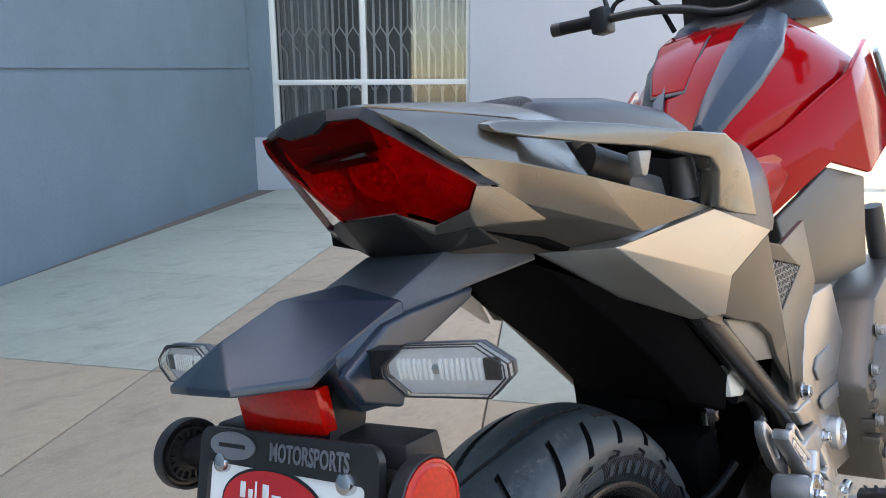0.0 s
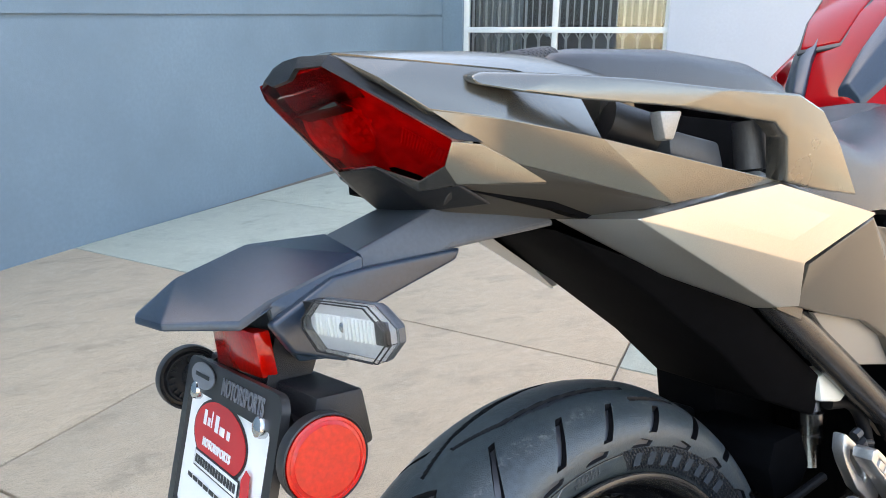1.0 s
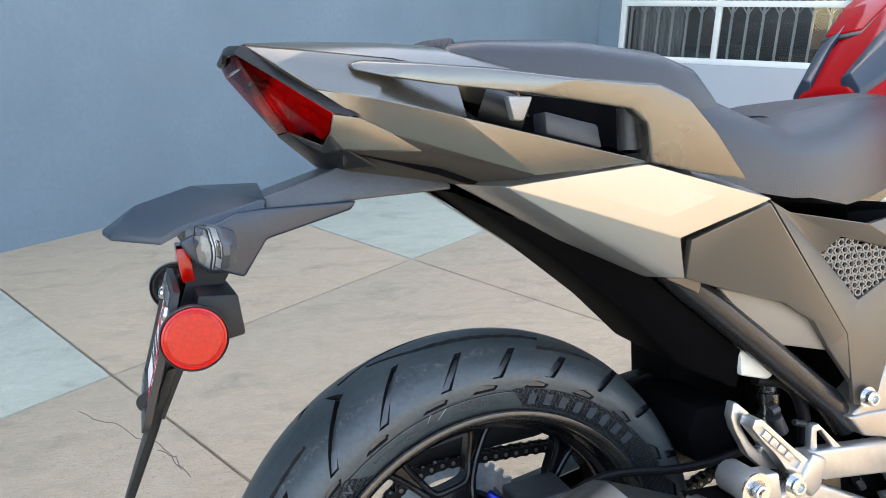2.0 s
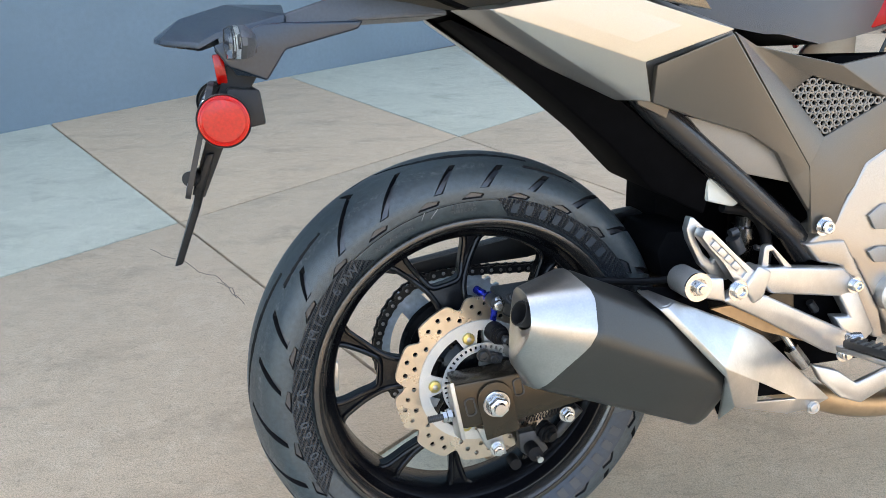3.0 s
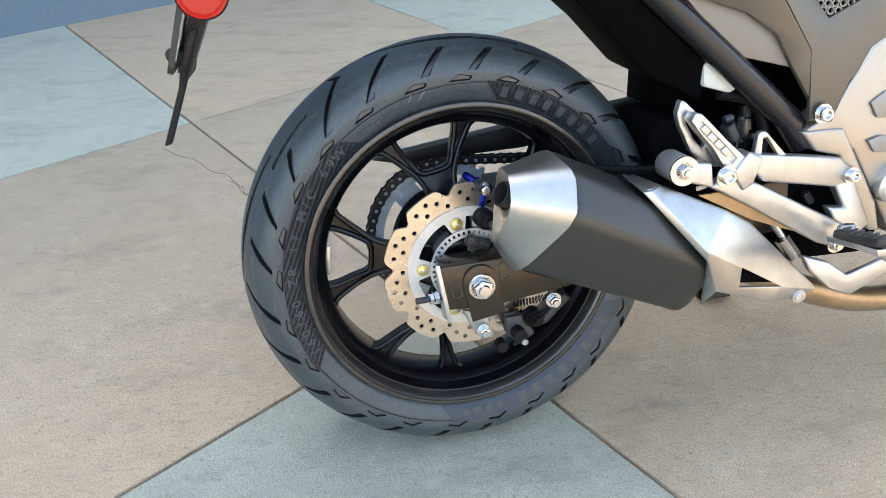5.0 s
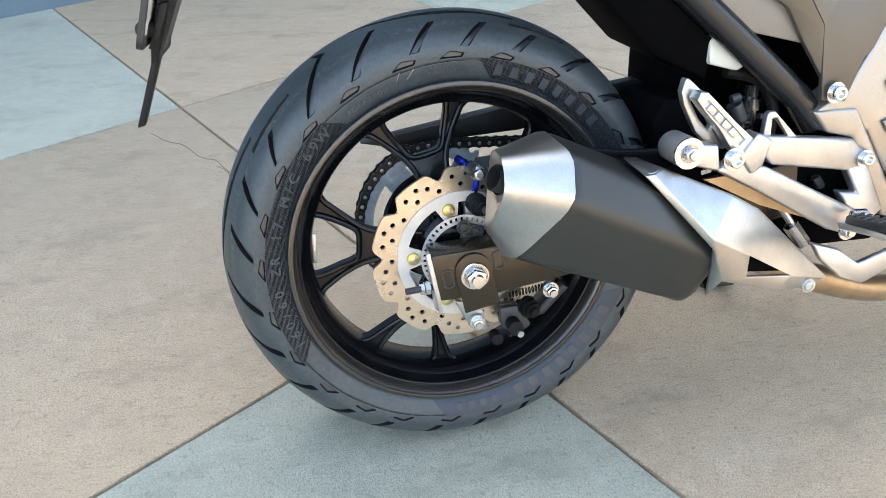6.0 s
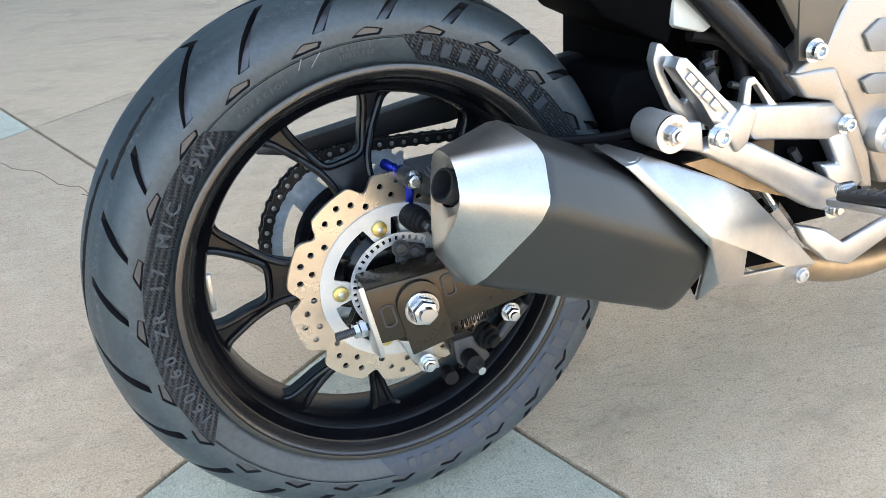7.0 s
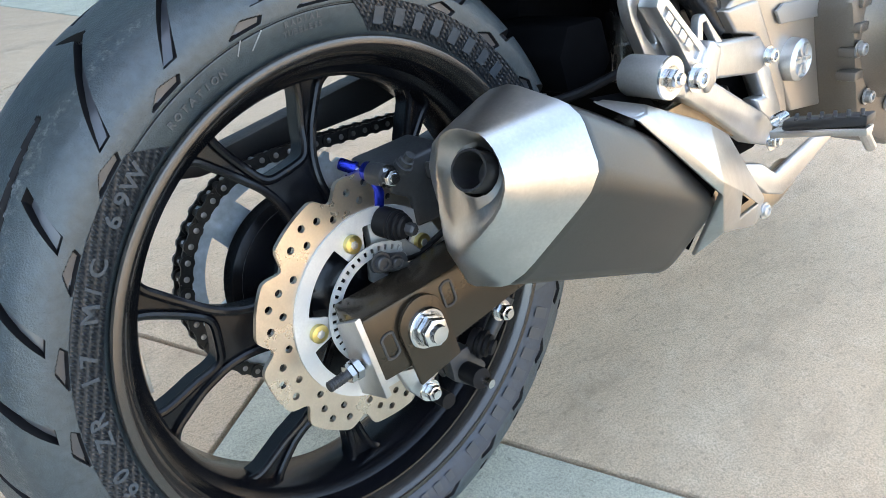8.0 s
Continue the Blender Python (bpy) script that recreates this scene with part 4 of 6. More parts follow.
both("lamp_surround", ([(-0.1575, -0.1285, 0.8785), (-0.133, -0.132, 0.8745), (-0.104, -0.1310, 0.860), (-0.072, -0.132, 0.840), (-0.147, -0.114, 0.846), (-0.161, -0.121, 0.861), (-0.163, -0.0855, 0.8520), (-0.161, -0.080, 0.8435), (-0.193, -0.072, 0.8665)], [(0, 1, 2, 4, 5), (2, 3, 4), (5, 4, 7, 6), (6, 7, 8)], 0.005, (0.4, 1, 0)), BODY, "", 0.0012, -0.024)


def tail_deck():
    """Upper tail from the lamp to the seat: rounded across, widening forward."""
    rings = []
    for u, crown, half, edge in ((-0.240, 0.9485, 0.050, 0.9460), (-0.234, 0.9515, 0.0535, 0.9475), (-0.182, 0.9535, 0.0735, 0.9395), (-0.106, 0.9525, 0.094, 0.9295), (-0.05, 0.950, 0.102, 0.918), (0.02, 0.944, 0.108, 0.900)):
        ring = []
        for k in range(17):
            x = -1 + k / 8
            ring.append((u, half * x - 0.0115, crown - (crown - edge) * abs(x) ** 4.5))
        ring += [(u + 0.02, half * 0.9 - 0.0115, edge - 0.03), (u + 0.02, -half * 0.9 - 0.0115, edge - 0.03)]
        rings.append(ring)
    return loft(rings)


put("tail_deck", tail_deck(), BODY, label="matte olive-grey tail deck", angle=20, off=BY)
def lamp_half(points):
    """Points on the near half of the tail lamp and the same on the far half."""
    return points, [(x, -0.023 - y, z) for x, y, z in points]


trim_near, trim_far = lamp_half([(-0.239, -0.0655, 0.946), (-0.2465, -0.035, 0.9505), (-0.2455, -0.0640, 0.9385), (-0.2535, -0.040, 0.9410), (-0.2535, -0.0265, 0.9350), (-0.1440, -0.1065, 0.8760), (-0.1660, -0.1040, 0.8795), (-0.228, -0.0660, 0.9440)])
put("lamp_trim", shell(trim_near + trim_far + [(-0.2485, -0.0115, 0.9515)],
                       [(0, 1, 3, 2), (1, 16, 4, 3), (16, 12, 4), (16, 9, 11, 12), (9, 8, 10, 11), (2, 6, 5, 0), (5, 7, 0), (8, 13, 14, 10), (8, 15, 13)], 0.004, 0.0015, (1, 0.05, -0.2), segments=3), PLASTIC, label="black trim over the tail lamp", off=BY)
lens_near, lens_far = lamp_half([(-0.2445, -0.0630, 0.9385), (-0.166, -0.102, 0.879), (-0.168, -0.093, 0.861), (-0.168, -0.057, 0.852), (-0.198, -0.0415, 0.867), (-0.2385, -0.0590, 0.9285)])
lens_far[0], lens_far[5] = (-0.2475, 0.0415, 0.9415), (-0.2430, 0.0435, 0.9300)
LENS_FACES = [(0, 1, 2, 5), (5, 2, 3, 4), (6, 11, 8, 7), (11, 10, 9, 8), (5, 4, 10, 11), (0, 5, 13, 12), (13, 11, 6, 12), (5, 11, 13)]
LENS_TOP = [(-0.2505, -0.0115, 0.9405), (-0.2450, -0.0115, 0.9270)]
lens_bm = shell(lens_near + lens_far + LENS_TOP, LENS_FACES, 0.0032, 0.0006, centre=(-0.165, -0.0115, 0.905))
if lens_bm.calc_volume(signed=True) < 0:
    bmesh.ops.reverse_faces(lens_bm, faces=lens_bm.faces)
tail_lamp = put("tail_lamp", lens_bm, LENS_RED, label="red faceted tail lamp lens", angle=15, off=BY)
tail_lamp.visible_shadow = False
# silvered housing, bowls and lamp dots behind the lens
back_in = Vector((0.019, 0, -0.002))
put("lamp_housing", shell([Vector(p) + back_in for p in lens_near + lens_far + LENS_TOP], LENS_FACES, 0.004, 0, centre=(-0.145, -0.0115, 0.905)), LAMP_BACK, tail_lamp, "silvered housing behind the lens")
for y in (-0.036, 0.013):
    bowl = Matrix.Translation((-0.2060, y, 0.8985)) @ Matrix.Rotation(radians(-33), 4, "Y") @ Matrix.Rotation(radians(-90), 4, "Z") @ Matrix.Scale(0.84, 4)
    put("lamp_bowl", moved(lathe([(0.0265, -0.0045), (0.0255, -0.001), (0.021, 0.000), (0.0205, 0.002), (0.015, 0.003), (0.0145, 0.0045), (0.0, 0.0050)], 28), bowl), LAMP_BACK, tail_lamp)
    for k in range(14):
        r, a = (0.0175, 2 * math.pi * k / 9) if k < 9 else (0.009, 2 * math.pi * k / 5)
        put("lamp_dot", moved(lathe([(0.0, -0.0022), (0.0016, -0.0016), (0.0023, 0.0), (0.0023, 0.004)], 10), bowl @ Matrix.Translation((r * math.cos(a), 0.002, r * math.sin(a)))), SIGN_WHITE, tail_lamp)
put("lamp_ledge", shell([(-0.230, -0.050, 0.9165), (-0.229, 0.020, 0.9165), (-0.214, 0.024, 0.912), (-0.216, -0.052, 0.911)], [(0, 1, 2, 3)], 0.003, 0.0008, (0, 0, -1)), DARK, tail_lamp)
for k in range(16):
    f = k / 15
    a, b_ = Vector((-0.191, -0.0770, 0.892)).lerp(Vector((-0.162, -0.0920, 0.870)), f), Vector((-0.190, -0.0700, 0.882)).lerp(Vector((-0.161, -0.0820, 0.863)), f)
    put("lamp_flute", tube([a, b_], 0.0010, 6), LAMP_BACK, tail_lamp)
# black underside below the lamp
put("lamp_chin", shell([(-0.1985, -0.0425, 0.8660), (-0.1985, 0.0190, 0.8660), (-0.1660, -0.0510, 0.8440), (-0.1640, 0.0700, 0.8660), (-0.1560, 0.0790, 0.8530), (-0.1540, 0.0350, 0.8300), (-0.1510, -0.0420, 0.8260), (-0.1250, -0.0850, 0.8280), (-0.1530, -0.0860, 0.8455)], [(1, 0, 6, 5), (0, 2, 6), (2, 8, 7, 6), (1, 5, 4, 3)], 0.006, 0.002, (1, 0, 0)), PLASTIC, label="black moulding under the tail lamp", off=BY)
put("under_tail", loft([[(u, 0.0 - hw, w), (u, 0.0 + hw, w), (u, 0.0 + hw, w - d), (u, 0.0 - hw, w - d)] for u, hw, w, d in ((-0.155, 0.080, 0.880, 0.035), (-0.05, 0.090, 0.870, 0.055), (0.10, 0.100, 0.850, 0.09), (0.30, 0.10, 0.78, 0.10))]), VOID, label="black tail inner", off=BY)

# grab rail
def rail(side):
    out = [(-0.141, -0.138, 0.923), (-0.130, -0.138, 0.926), (-0.078, -0.165, 0.919), (-0.016, -0.190, 0.910), (0.060, -0.208, 0.898), (0.140, -0.216, 0.891), (0.175, -0.216, 0.876), (0.210, -0.210, 0.845), (0.261, -0.196, 0.793),
           (0.197, -0.197, 0.804), (0.141, -0.199, 0.817), (0.131, -0.208, 0.855), (0.114, -0.208, 0.869), (0.008, -0.195, 0.888), (-0.064, -0.172, 0.899), (-0.106, -0.155, 0.908), (-0.138, -0.140, 0.917)]
    F = [(0, 1, 16), (1, 2, 15, 16), (2, 3, 14, 15), (3, 4, 13, 14), (4, 5, 12, 13), (5, 6, 11, 12), (6, 7, 10, 11), (7, 8, 9, 10)]
    if side < 0:
        return shell(out, F, 0.022, 0.0035, (0, 0.85, 0.2), segments=3)
    return shell([mir(p) for p in out], F, 0.022, 0.0035, (0, -0.85, 0.2), segments=3)


for s in (-1, 1):
    r = put("grab_rail", rail(s), BODY, label="matte olive-grey grab rail", angle=28)
put("rail_bracket", shell([(-0.007, -0.192, 0.886), (0.018, -0.193, 0.885), (0.009, -0.190, 0.863), (-0.001, -0.190, 0.864)], [(0, 1, 2, 3)], 0.012, 0.002), ALU_GREY, label="grey rail bracket")
put("rail_foot", tube([(0.140, -0.165, 0.874), (0.140, -0.165, 0.831)], 0.014, 14), DARK, label="dark rail foot")
put("rail_web", join(*[tube([(0.155, -0.170, 0.873), q], 0.0035, 8) for q in ((0.176, -0.175, 0.843), (0.168, -0.172, 0.825), (0.150, -0.170, 0.830))], tube([(0.178, -0.175, 0.866), (0.145, -0.170, 0.830)], 0.0035, 8)), DARK)
# sheet put in for the shade of the opening under the rail
put("rail_inner", shell([(-0.039, -0.110, 0.905), (0.236, -0.135, 0.868), (0.236, -0.135, 0.814), (0.009, -0.120, 0.863)], [(0, 1, 2, 3)], 0.02), VOID, label="near-black sheet standing in for the shade under the rail")
put("lock_knob", tube([(-0.012, -0.140, 0.885), (0.027, -0.155, 0.869)], 0.017, 18), PLASTIC, label="black lock barrel")
put("inner_tray", shell([(0.051, -0.150, 0.874), (0.107, -0.158, 0.858), (0.110, -0.160, 0.834), (0.052, -0.150, 0.851)], [(0, 1, 2, 3)], 0.03, 0.003), PLASTIC_GREY)

# seats
def seat_loft(stations, top=0.35):
    rings = []
    for u, z, half, deep in stations:
        ring = []
        for k in range(17):
            a = math.pi * k / 16
            x, y = math.cos(a), math.sin(a)
            ring.append((u, 0.0 + half * math.copysign(abs(x) ** 0.55, x), z - deep + deep * abs(y) ** 0.45))
        rings.append(ring)
    return loft(rings)


put("pillion_seat", seat_loft([(-0.045, 0.945, 0.080, 0.012), (-0.035, 0.953, 0.092, 0.025), (0.0, 0.9565, 0.100, 0.035), (0.10, 0.9565, 0.118, 0.050), (0.20, 0.945, 0.135, 0.060), (0.24, 0.930, 0.140, 0.060), (0.262, 0.900, 0.142, 0.05), (0.268, 0.87, 0.138, 0.03)]), SEAT, label="black vinyl pillion seat", angle=40, off=BY)
put("seat_edge_ribs", seat_loft([(-0.064, 0.948, 0.060, 0.010), (-0.050, 0.957, 0.072, 0.020), (-0.030, 0.9585, 0.085, 0.02)]), RIBBED, label="ribbed seat edge", off=BY)
put("rider_seat", seat_loft([(0.235, 0.905, 0.150, 0.115), (0.273, 0.893, 0.160, 0.112), (0.345, 0.862, 0.170, 0.095), (0.37, 0.858, 0.172, 0.092), (0.434, 0.873, 0.170, 0.120), (0.493, 0.885, 0.160, 0.125), (0.56, 0.890, 0.140, 0.12), (0.63, 0.895, 0.115, 0.11)]), SEAT, label="black vinyl rider seat", angle=40, off=BY)
put("seat_grip_patch", seat_loft([(0.40, 0.868, 0.10, 0.03), (0.45, 0.8795, 0.11, 0.03), (0.50, 0.8885, 0.11, 0.03), (0.60, 0.895, 0.09, 0.03)]), RIBBED, label="ribbed grip patch on the seat", off=BY)

# rear fender, number plate holder, lights
f6, f7, f7b, f8, fk, f5 = (-0.376, 0.0, 0.781), (-0.368, -0.034, 0.778), (-0.325, -0.060, 0.772), (-0.305, -0.062, 0.782), (-0.228, -0.062, 0.803), (-0.292, 0.0, 0.819)


def fl(p):
    return (p[0], -p[1], p[2])


put("rear_fender", shell([f6, f7, f7b, f8, fk, f5, fl(f7), fl(f7b), fl(f8), fl(fk), (-0.225, 0.0, 0.818), (-0.345, 0.0, 0.803)], [(0, 1, 11), (1, 2, 3, 4, 5, 11), (4, 10, 5), (0, 11, 6), (11, 5, 9, 8, 7, 6), (9, 5, 10)], 0.006, 0.0018, (0, 0, -1)), PLASTIC_SKY_TINT, label="black plastic rear fender", angle=18, off=BY)
cheek = [f8, fk, (-0.232, -0.064, 0.768), (-0.262, -0.072, 0.768), (-0.268, -0.066, 0.735), (-0.288, -0.062, 0.737), (-0.302, -0.062, 0.765)]
put("fender_cheek", shell(cheek, [(0, 1, 2, 3), (0, 3, 4, 5, 6)], 0.02, 0.002, (0.2, 1, 0)), PLASTIC_SKY_TINT, label="black fender cheek", off=BY)
put("fender_cheek", shell([fl(p) for p in cheek], [(0, 1, 2, 3), (0, 3, 4, 5, 6)], 0.02, 0.002, (0.2, -1, 0)), PLASTIC_SKY_TINT, off=BY)
arm = [(-0.230, -0.050, 0.804), (-0.148, -0.048, 0.830), (-0.056, -0.062, 0.826), (-0.032, -0.066, 0.802), (-0.143, -0.058, 0.797), (-0.225, -0.058, 0.768)]
put("fender_arm", shell(arm + [fl(p) for p in arm], [(0, 1, 4, 5), (1, 2, 3, 4), (0, 6, 7, 1), (1, 7, 8, 2), (6, 11, 10, 7), (7, 10, 9, 8), (2, 8, 9, 3), (0, 5, 11, 6), (5, 4, 10, 11), (4, 3, 9, 10)], 0.002, 0.003, (0, 0, -1)), PLASTIC_GREY, label="grey-black fender arm", angle=18, off=BY)
gusset = [(-0.310, -0.076, 0.769), (-0.303, -0.076, 0.757), (-0.296, -0.074, 0.746), (-0.254, -0.070, 0.730), (-0.230, -0.066, 0.764), (-0.257, -0.070, 0.792), (-0.143, -0.062, 0.786), (-0.137, -0.062, 0.795), (-0.231, -0.068, 0.794)]
put("fender_gusset", shell(gusset, [(0, 1, 2, 5), (2, 3, 4, 5), (4, 6, 7, 8, 5)], 0.012, 0.003, (0, 1, 0), segments=3), PLASTIC_SKY_TINT, label="dark plastic brace between fender and arm", off=BY)
put("fender_gusset", shell([fl(p) for p in gusset], [(0, 1, 2, 5), (2, 3, 4, 5), (4, 6, 7, 8, 5)], 0.012, 0.003, (0, -1, 0), segments=3), PLASTIC_SKY_TINT, off=BY)
put("fender_stem", loft([[(u, -h, w), (u, h, w), (u + d, h, w - 0.004), (u + d, -h, w - 0.004)] for u, w, h, d in ((-0.290, 0.770, 0.050, 0.050), (-0.300, 0.742, 0.042, 0.038), (-0.312, 0.712, 0.050, 0.030), (-0.330, 0.66, 0.045, 0.020), (-0.352, 0.60, 0.04, 0.014))]), PLASTIC, label="black number plate stem", off=BY)
put("plate_hanger", shell([(-0.345, -0.045, 0.640), (-0.345, 0.045, 0.640), (-0.358, 0.040, 0.585), (-0.368, 0.022, 0.575), (-0.398, 0.008, 0.500), (-0.398, -0.008, 0.500), (-0.368, -0.022, 0.575), (-0.362, -0.040, 0.600)], [(0, 1, 2, 3, 4, 5, 6, 7)], 0.010, 0.002, (1, 0, 0.2)), PLASTIC, label="black hanging mud flap", off=BY @ Matrix.Translation((0.014, -0.012, 0.008)))
put("hanger_pivot", tube([(-0.366, -0.050, 0.622), (-0.352, -0.010, 0.622)], 0.009, 16), PLASTIC, label="black pivot of the mud flap", off=BY @ Matrix.Translation((0.014, -0.012, 0.000)))


def holed_frame(hx, low, top, opening, deep):
    """A rounded flat frame across the y axis, open in the middle, facing back (-x)."""
    def rr(a, b0, b1, r, n=6):
        pts = []
        for cx, cz, t0 in ((a - r, b1 - r, 0), (-a + r, b1 - r, 90), (-a + r, b0 + r, 180), (a - r, b0 + r, 270)):
            pts += [(cx + r * math.cos(radians(t0 + 90 * k / n)), cz + r * math.sin(radians(t0 + 90 * k / n))) for k in range(n + 1)]
        return pts
    bm = holed(rr(hx, -low, top, 0.012), [rr(0.083, -0.057, opening, 0.004)], 0, deep)
    return moved(bm, Matrix.Rotation(radians(90), 4, "Z"))


# plate: built flat in its own axes (x across from right to left, y up), leaning back
PM = BY @ Matrix.Translation((-0.331, -0.011, 0.672)) @ Matrix.Rotation(radians(17), 4, "Y")


def flat(x0, z0, x1, z1, t0, t1, bevel=0.0):
    return box(-t1, x0, z0, -t0, x1, z1, bevel)


plate = put("plate_frame", holed_frame(0.095, 0.071, 0.0585, 0.033, 0.006), SIGN_BLACK, label="black plate frame with a dealer card", off=PM)
put("dealer_card", flat(-0.086, -0.060, 0.086, 0.040, 0.0005, 0.0025), SIGN_WHITE, plate, "white card with a red oval logo")


def oval(rx, rz, cy, cz, t0, t1, n=36):
    return moved(prism([(rx * math.cos(2 * math.pi * k / n), rz * math.sin(2 * math.pi * k / n)) for k in range(n)], -t1, -t0), Matrix.Translation((0, cy, cz)) @ Matrix.Rotation(radians(-90), 4, "Z"))


def words(name, text, size, cy, cz, t, material, stretch=1.0, slant=0.0):
    """Raised letters on the plate, read from behind the motorcycle."""
    g = glyphs(text, size)
    m = Matrix(((0, 0, -1, -t), (-stretch, 0, 0, cy), (0, 1, 0, cz), (0, 0, 0, 1)))
    put(name, moved(g, m @ Matrix.Shear("XZ", 4, (slant, 0)) if slant else m), material, plate)


put("logo_outline", oval(0.0565, 0.0265, 0.010, 0.008, 0.003, 0.0034), SIGN_BLACK, plate)
put("logo_oval", oval(0.0540, 0.0242, 0.010, 0.008, 0.0035, 0.0039), SIGN_RED, plate, "red oval with white script")
for y0, z0, tall, wide in ((0.041, 0.017, 0.011, 0.006), (0.032, 0.015, 0.006, 0.005), (0.026, 0.018, 0.012, 0.002), (0.015, 0.017, 0.012, 0.007), (0.003, 0.014, 0.006, 0.010), (-0.010, 0.014, 0.006, 0.006)):
    put("script_bar", moved(flat(-wide / 2, -tall / 2, wide / 2, tall / 2, 0.004, 0.0044, 0.0001), Matrix.Translation((0, y0, z0))), SIGN_WHITE, plate)
words("card_letters", "MOTORSPORTS", 0.0088, 0.009, -0.0005, 0.0046, SIGN_WHITE, 0.95)
put("print_panel", flat(-0.042, -0.0215, 0.052, -0.0085, 0.0040, 0.0044, 0.0001), SIGN_BLACK, plate)
put("print_panel", flat(-0.0405, -0.0202, 0.0505, -0.0098, 0.0045, 0.0048, 0.0001), SIGN_WHITE, plate)
for k in range(15):
    put("print_bar", flat(-0.038 + 0.0058 * k, -0.0180, -0.0336 + 0.0058 * k, -0.0120, 0.0049, 0.0052), SIGN_BLACK, plate)
for k in range(9):
    put("print_bar", flat(-0.046 + 0.0125 * k, -0.0330, -0.0365 + 0.0125 * k, -0.0300, 0.0030, 0.0034), SIGN_BLACK, plate)
put("figure_shape", bevelled(prism([(-0.008, -0.026), (-0.002, -0.008), (-0.007, 0.004), (-0.009, 0.016), (-0.003, 0.024), (0.004, 0.022), (0.006, 0.010), (0.010, 0.000), (0.005, -0.010), (0.009, -0.026), (0.003, -0.014)], -0.0056, -0.0052), 0), SIGN_RED, plate).matrix_basis = Matrix.Translation((0, -0.056, -0.022)) @ Matrix.Rotation(radians(-90), 4, "Z")
put("frame_badge", oval(0.027, 0.0100, 0.053, 0.0465, 0.0065, 0.0075), SIGN_GREY, plate, "grey oval badge")
words("frame_letters", "MOTORSPORTS", 0.0170, -0.030, 0.0455, 0.0068, LETTER_GREY, 0.66)
words("frame_letters", "MOTORSPORTS", 0.0125, 0.0, -0.0645, 0.0066, LETTER_GREY, 1.2)
put("badge_script", flat(0.037, 0.0450, 0.069, 0.0480, 0.0076, 0.0078), SIGN_BLACK, plate)
for y in (0.066, -0.066):
    put("plate_screw", moved(lathe([(0.0, -0.0105), (0.004, -0.0100), (0.0066, -0.0085), (0.0075, -0.0060), (0.0075, 0.0)], 20), Matrix.Translation((0, y, 0.0335)) @ Matrix.Rotation(radians(-90), 4, "Z")), CHROME, plate, "chrome plate screw")


def round_reflector(pos, side):
    """A red lens in a thin black cup that is hollow behind, with a ribbed ring inside."""
    m = BY @ Matrix.Translation(pos) @ Matrix.Rotation(radians(180 if side > 0 else 0), 4, "Z") @ Matrix.Scale(0.66, 4)
    b = put("side_reflector", moved(lathe([(0.0, 0.002), (0.029, 0.002), (0.030, 0.010), (0.033, 0.011), (0.035, 0.003), (0.0385, 0.003), (0.0400, 0.012), (0.0425, 0.013), (0.0432, 0.010), (0.0435, 0.0), (0.0435, -0.004), (0.0422, -0.0055), (0.0408, -0.0035), (0.0, -0.003)], 64), m), SIGN_BLACK, label="round red reflector in a black rim")
    for k in range(18):
        a = 2 * math.pi * k / 18
        put("cup_rib", moved(box(-0.0012, 0.0020, -0.0035, 0.0012, 0.0095, 0.0035), m @ Matrix.Rotation(a, 4, "Y") @ Matrix.Translation((0, 0, 0.0255))), SIGN_BLACK, b)
    put("reflector_lens", moved(lathe([(0.0410, -0.0030), (0.0404, -0.0054), (0.0375, -0.0062), (0.0369, -0.0056), (0.0340, -0.0064), (0.0333, -0.0072), (0.022, -0.0078), (0.012, -0.0082), (0.0, -0.0083)], 64), m), REFLECT, b, "red reflector lens")
    put("reflector_post", moved(tube([Vector(pos) + Vector((0.004, -side * 0.004, 0)), Vector((pos[0] + 0.014, side * 0.075, pos[2] + 0.010))], 0.013, 10), BY), PLASTIC, b)


round_reflector((-0.307, -0.126, 0.691), -1)
round_reflector((-0.312, 0.126, 0.700), 1)
put("reflector_bar", bevelled(loft([[(x, y, z) for x, z in ((-0.300, 0.724), (-0.266, 0.722), (-0.262, 0.684), (-0.311, 0.676))] for y in (-0.109, -0.05, 0.04, 0.095)]), 0.003), PLASTIC, label="black bar that carries the side reflectors", off=BY)
put("red_reflector", shell([(-0.314, 0.006, 0.759), (-0.308, -0.086, 0.761), (-0.305, -0.084, 0.727), (-0.313, 0.003, 0.724)], [(0, 1, 2, 3)], 0.012, 0.0018, (1, 0, 0)), REFLECT, label="rectangular red reflector")


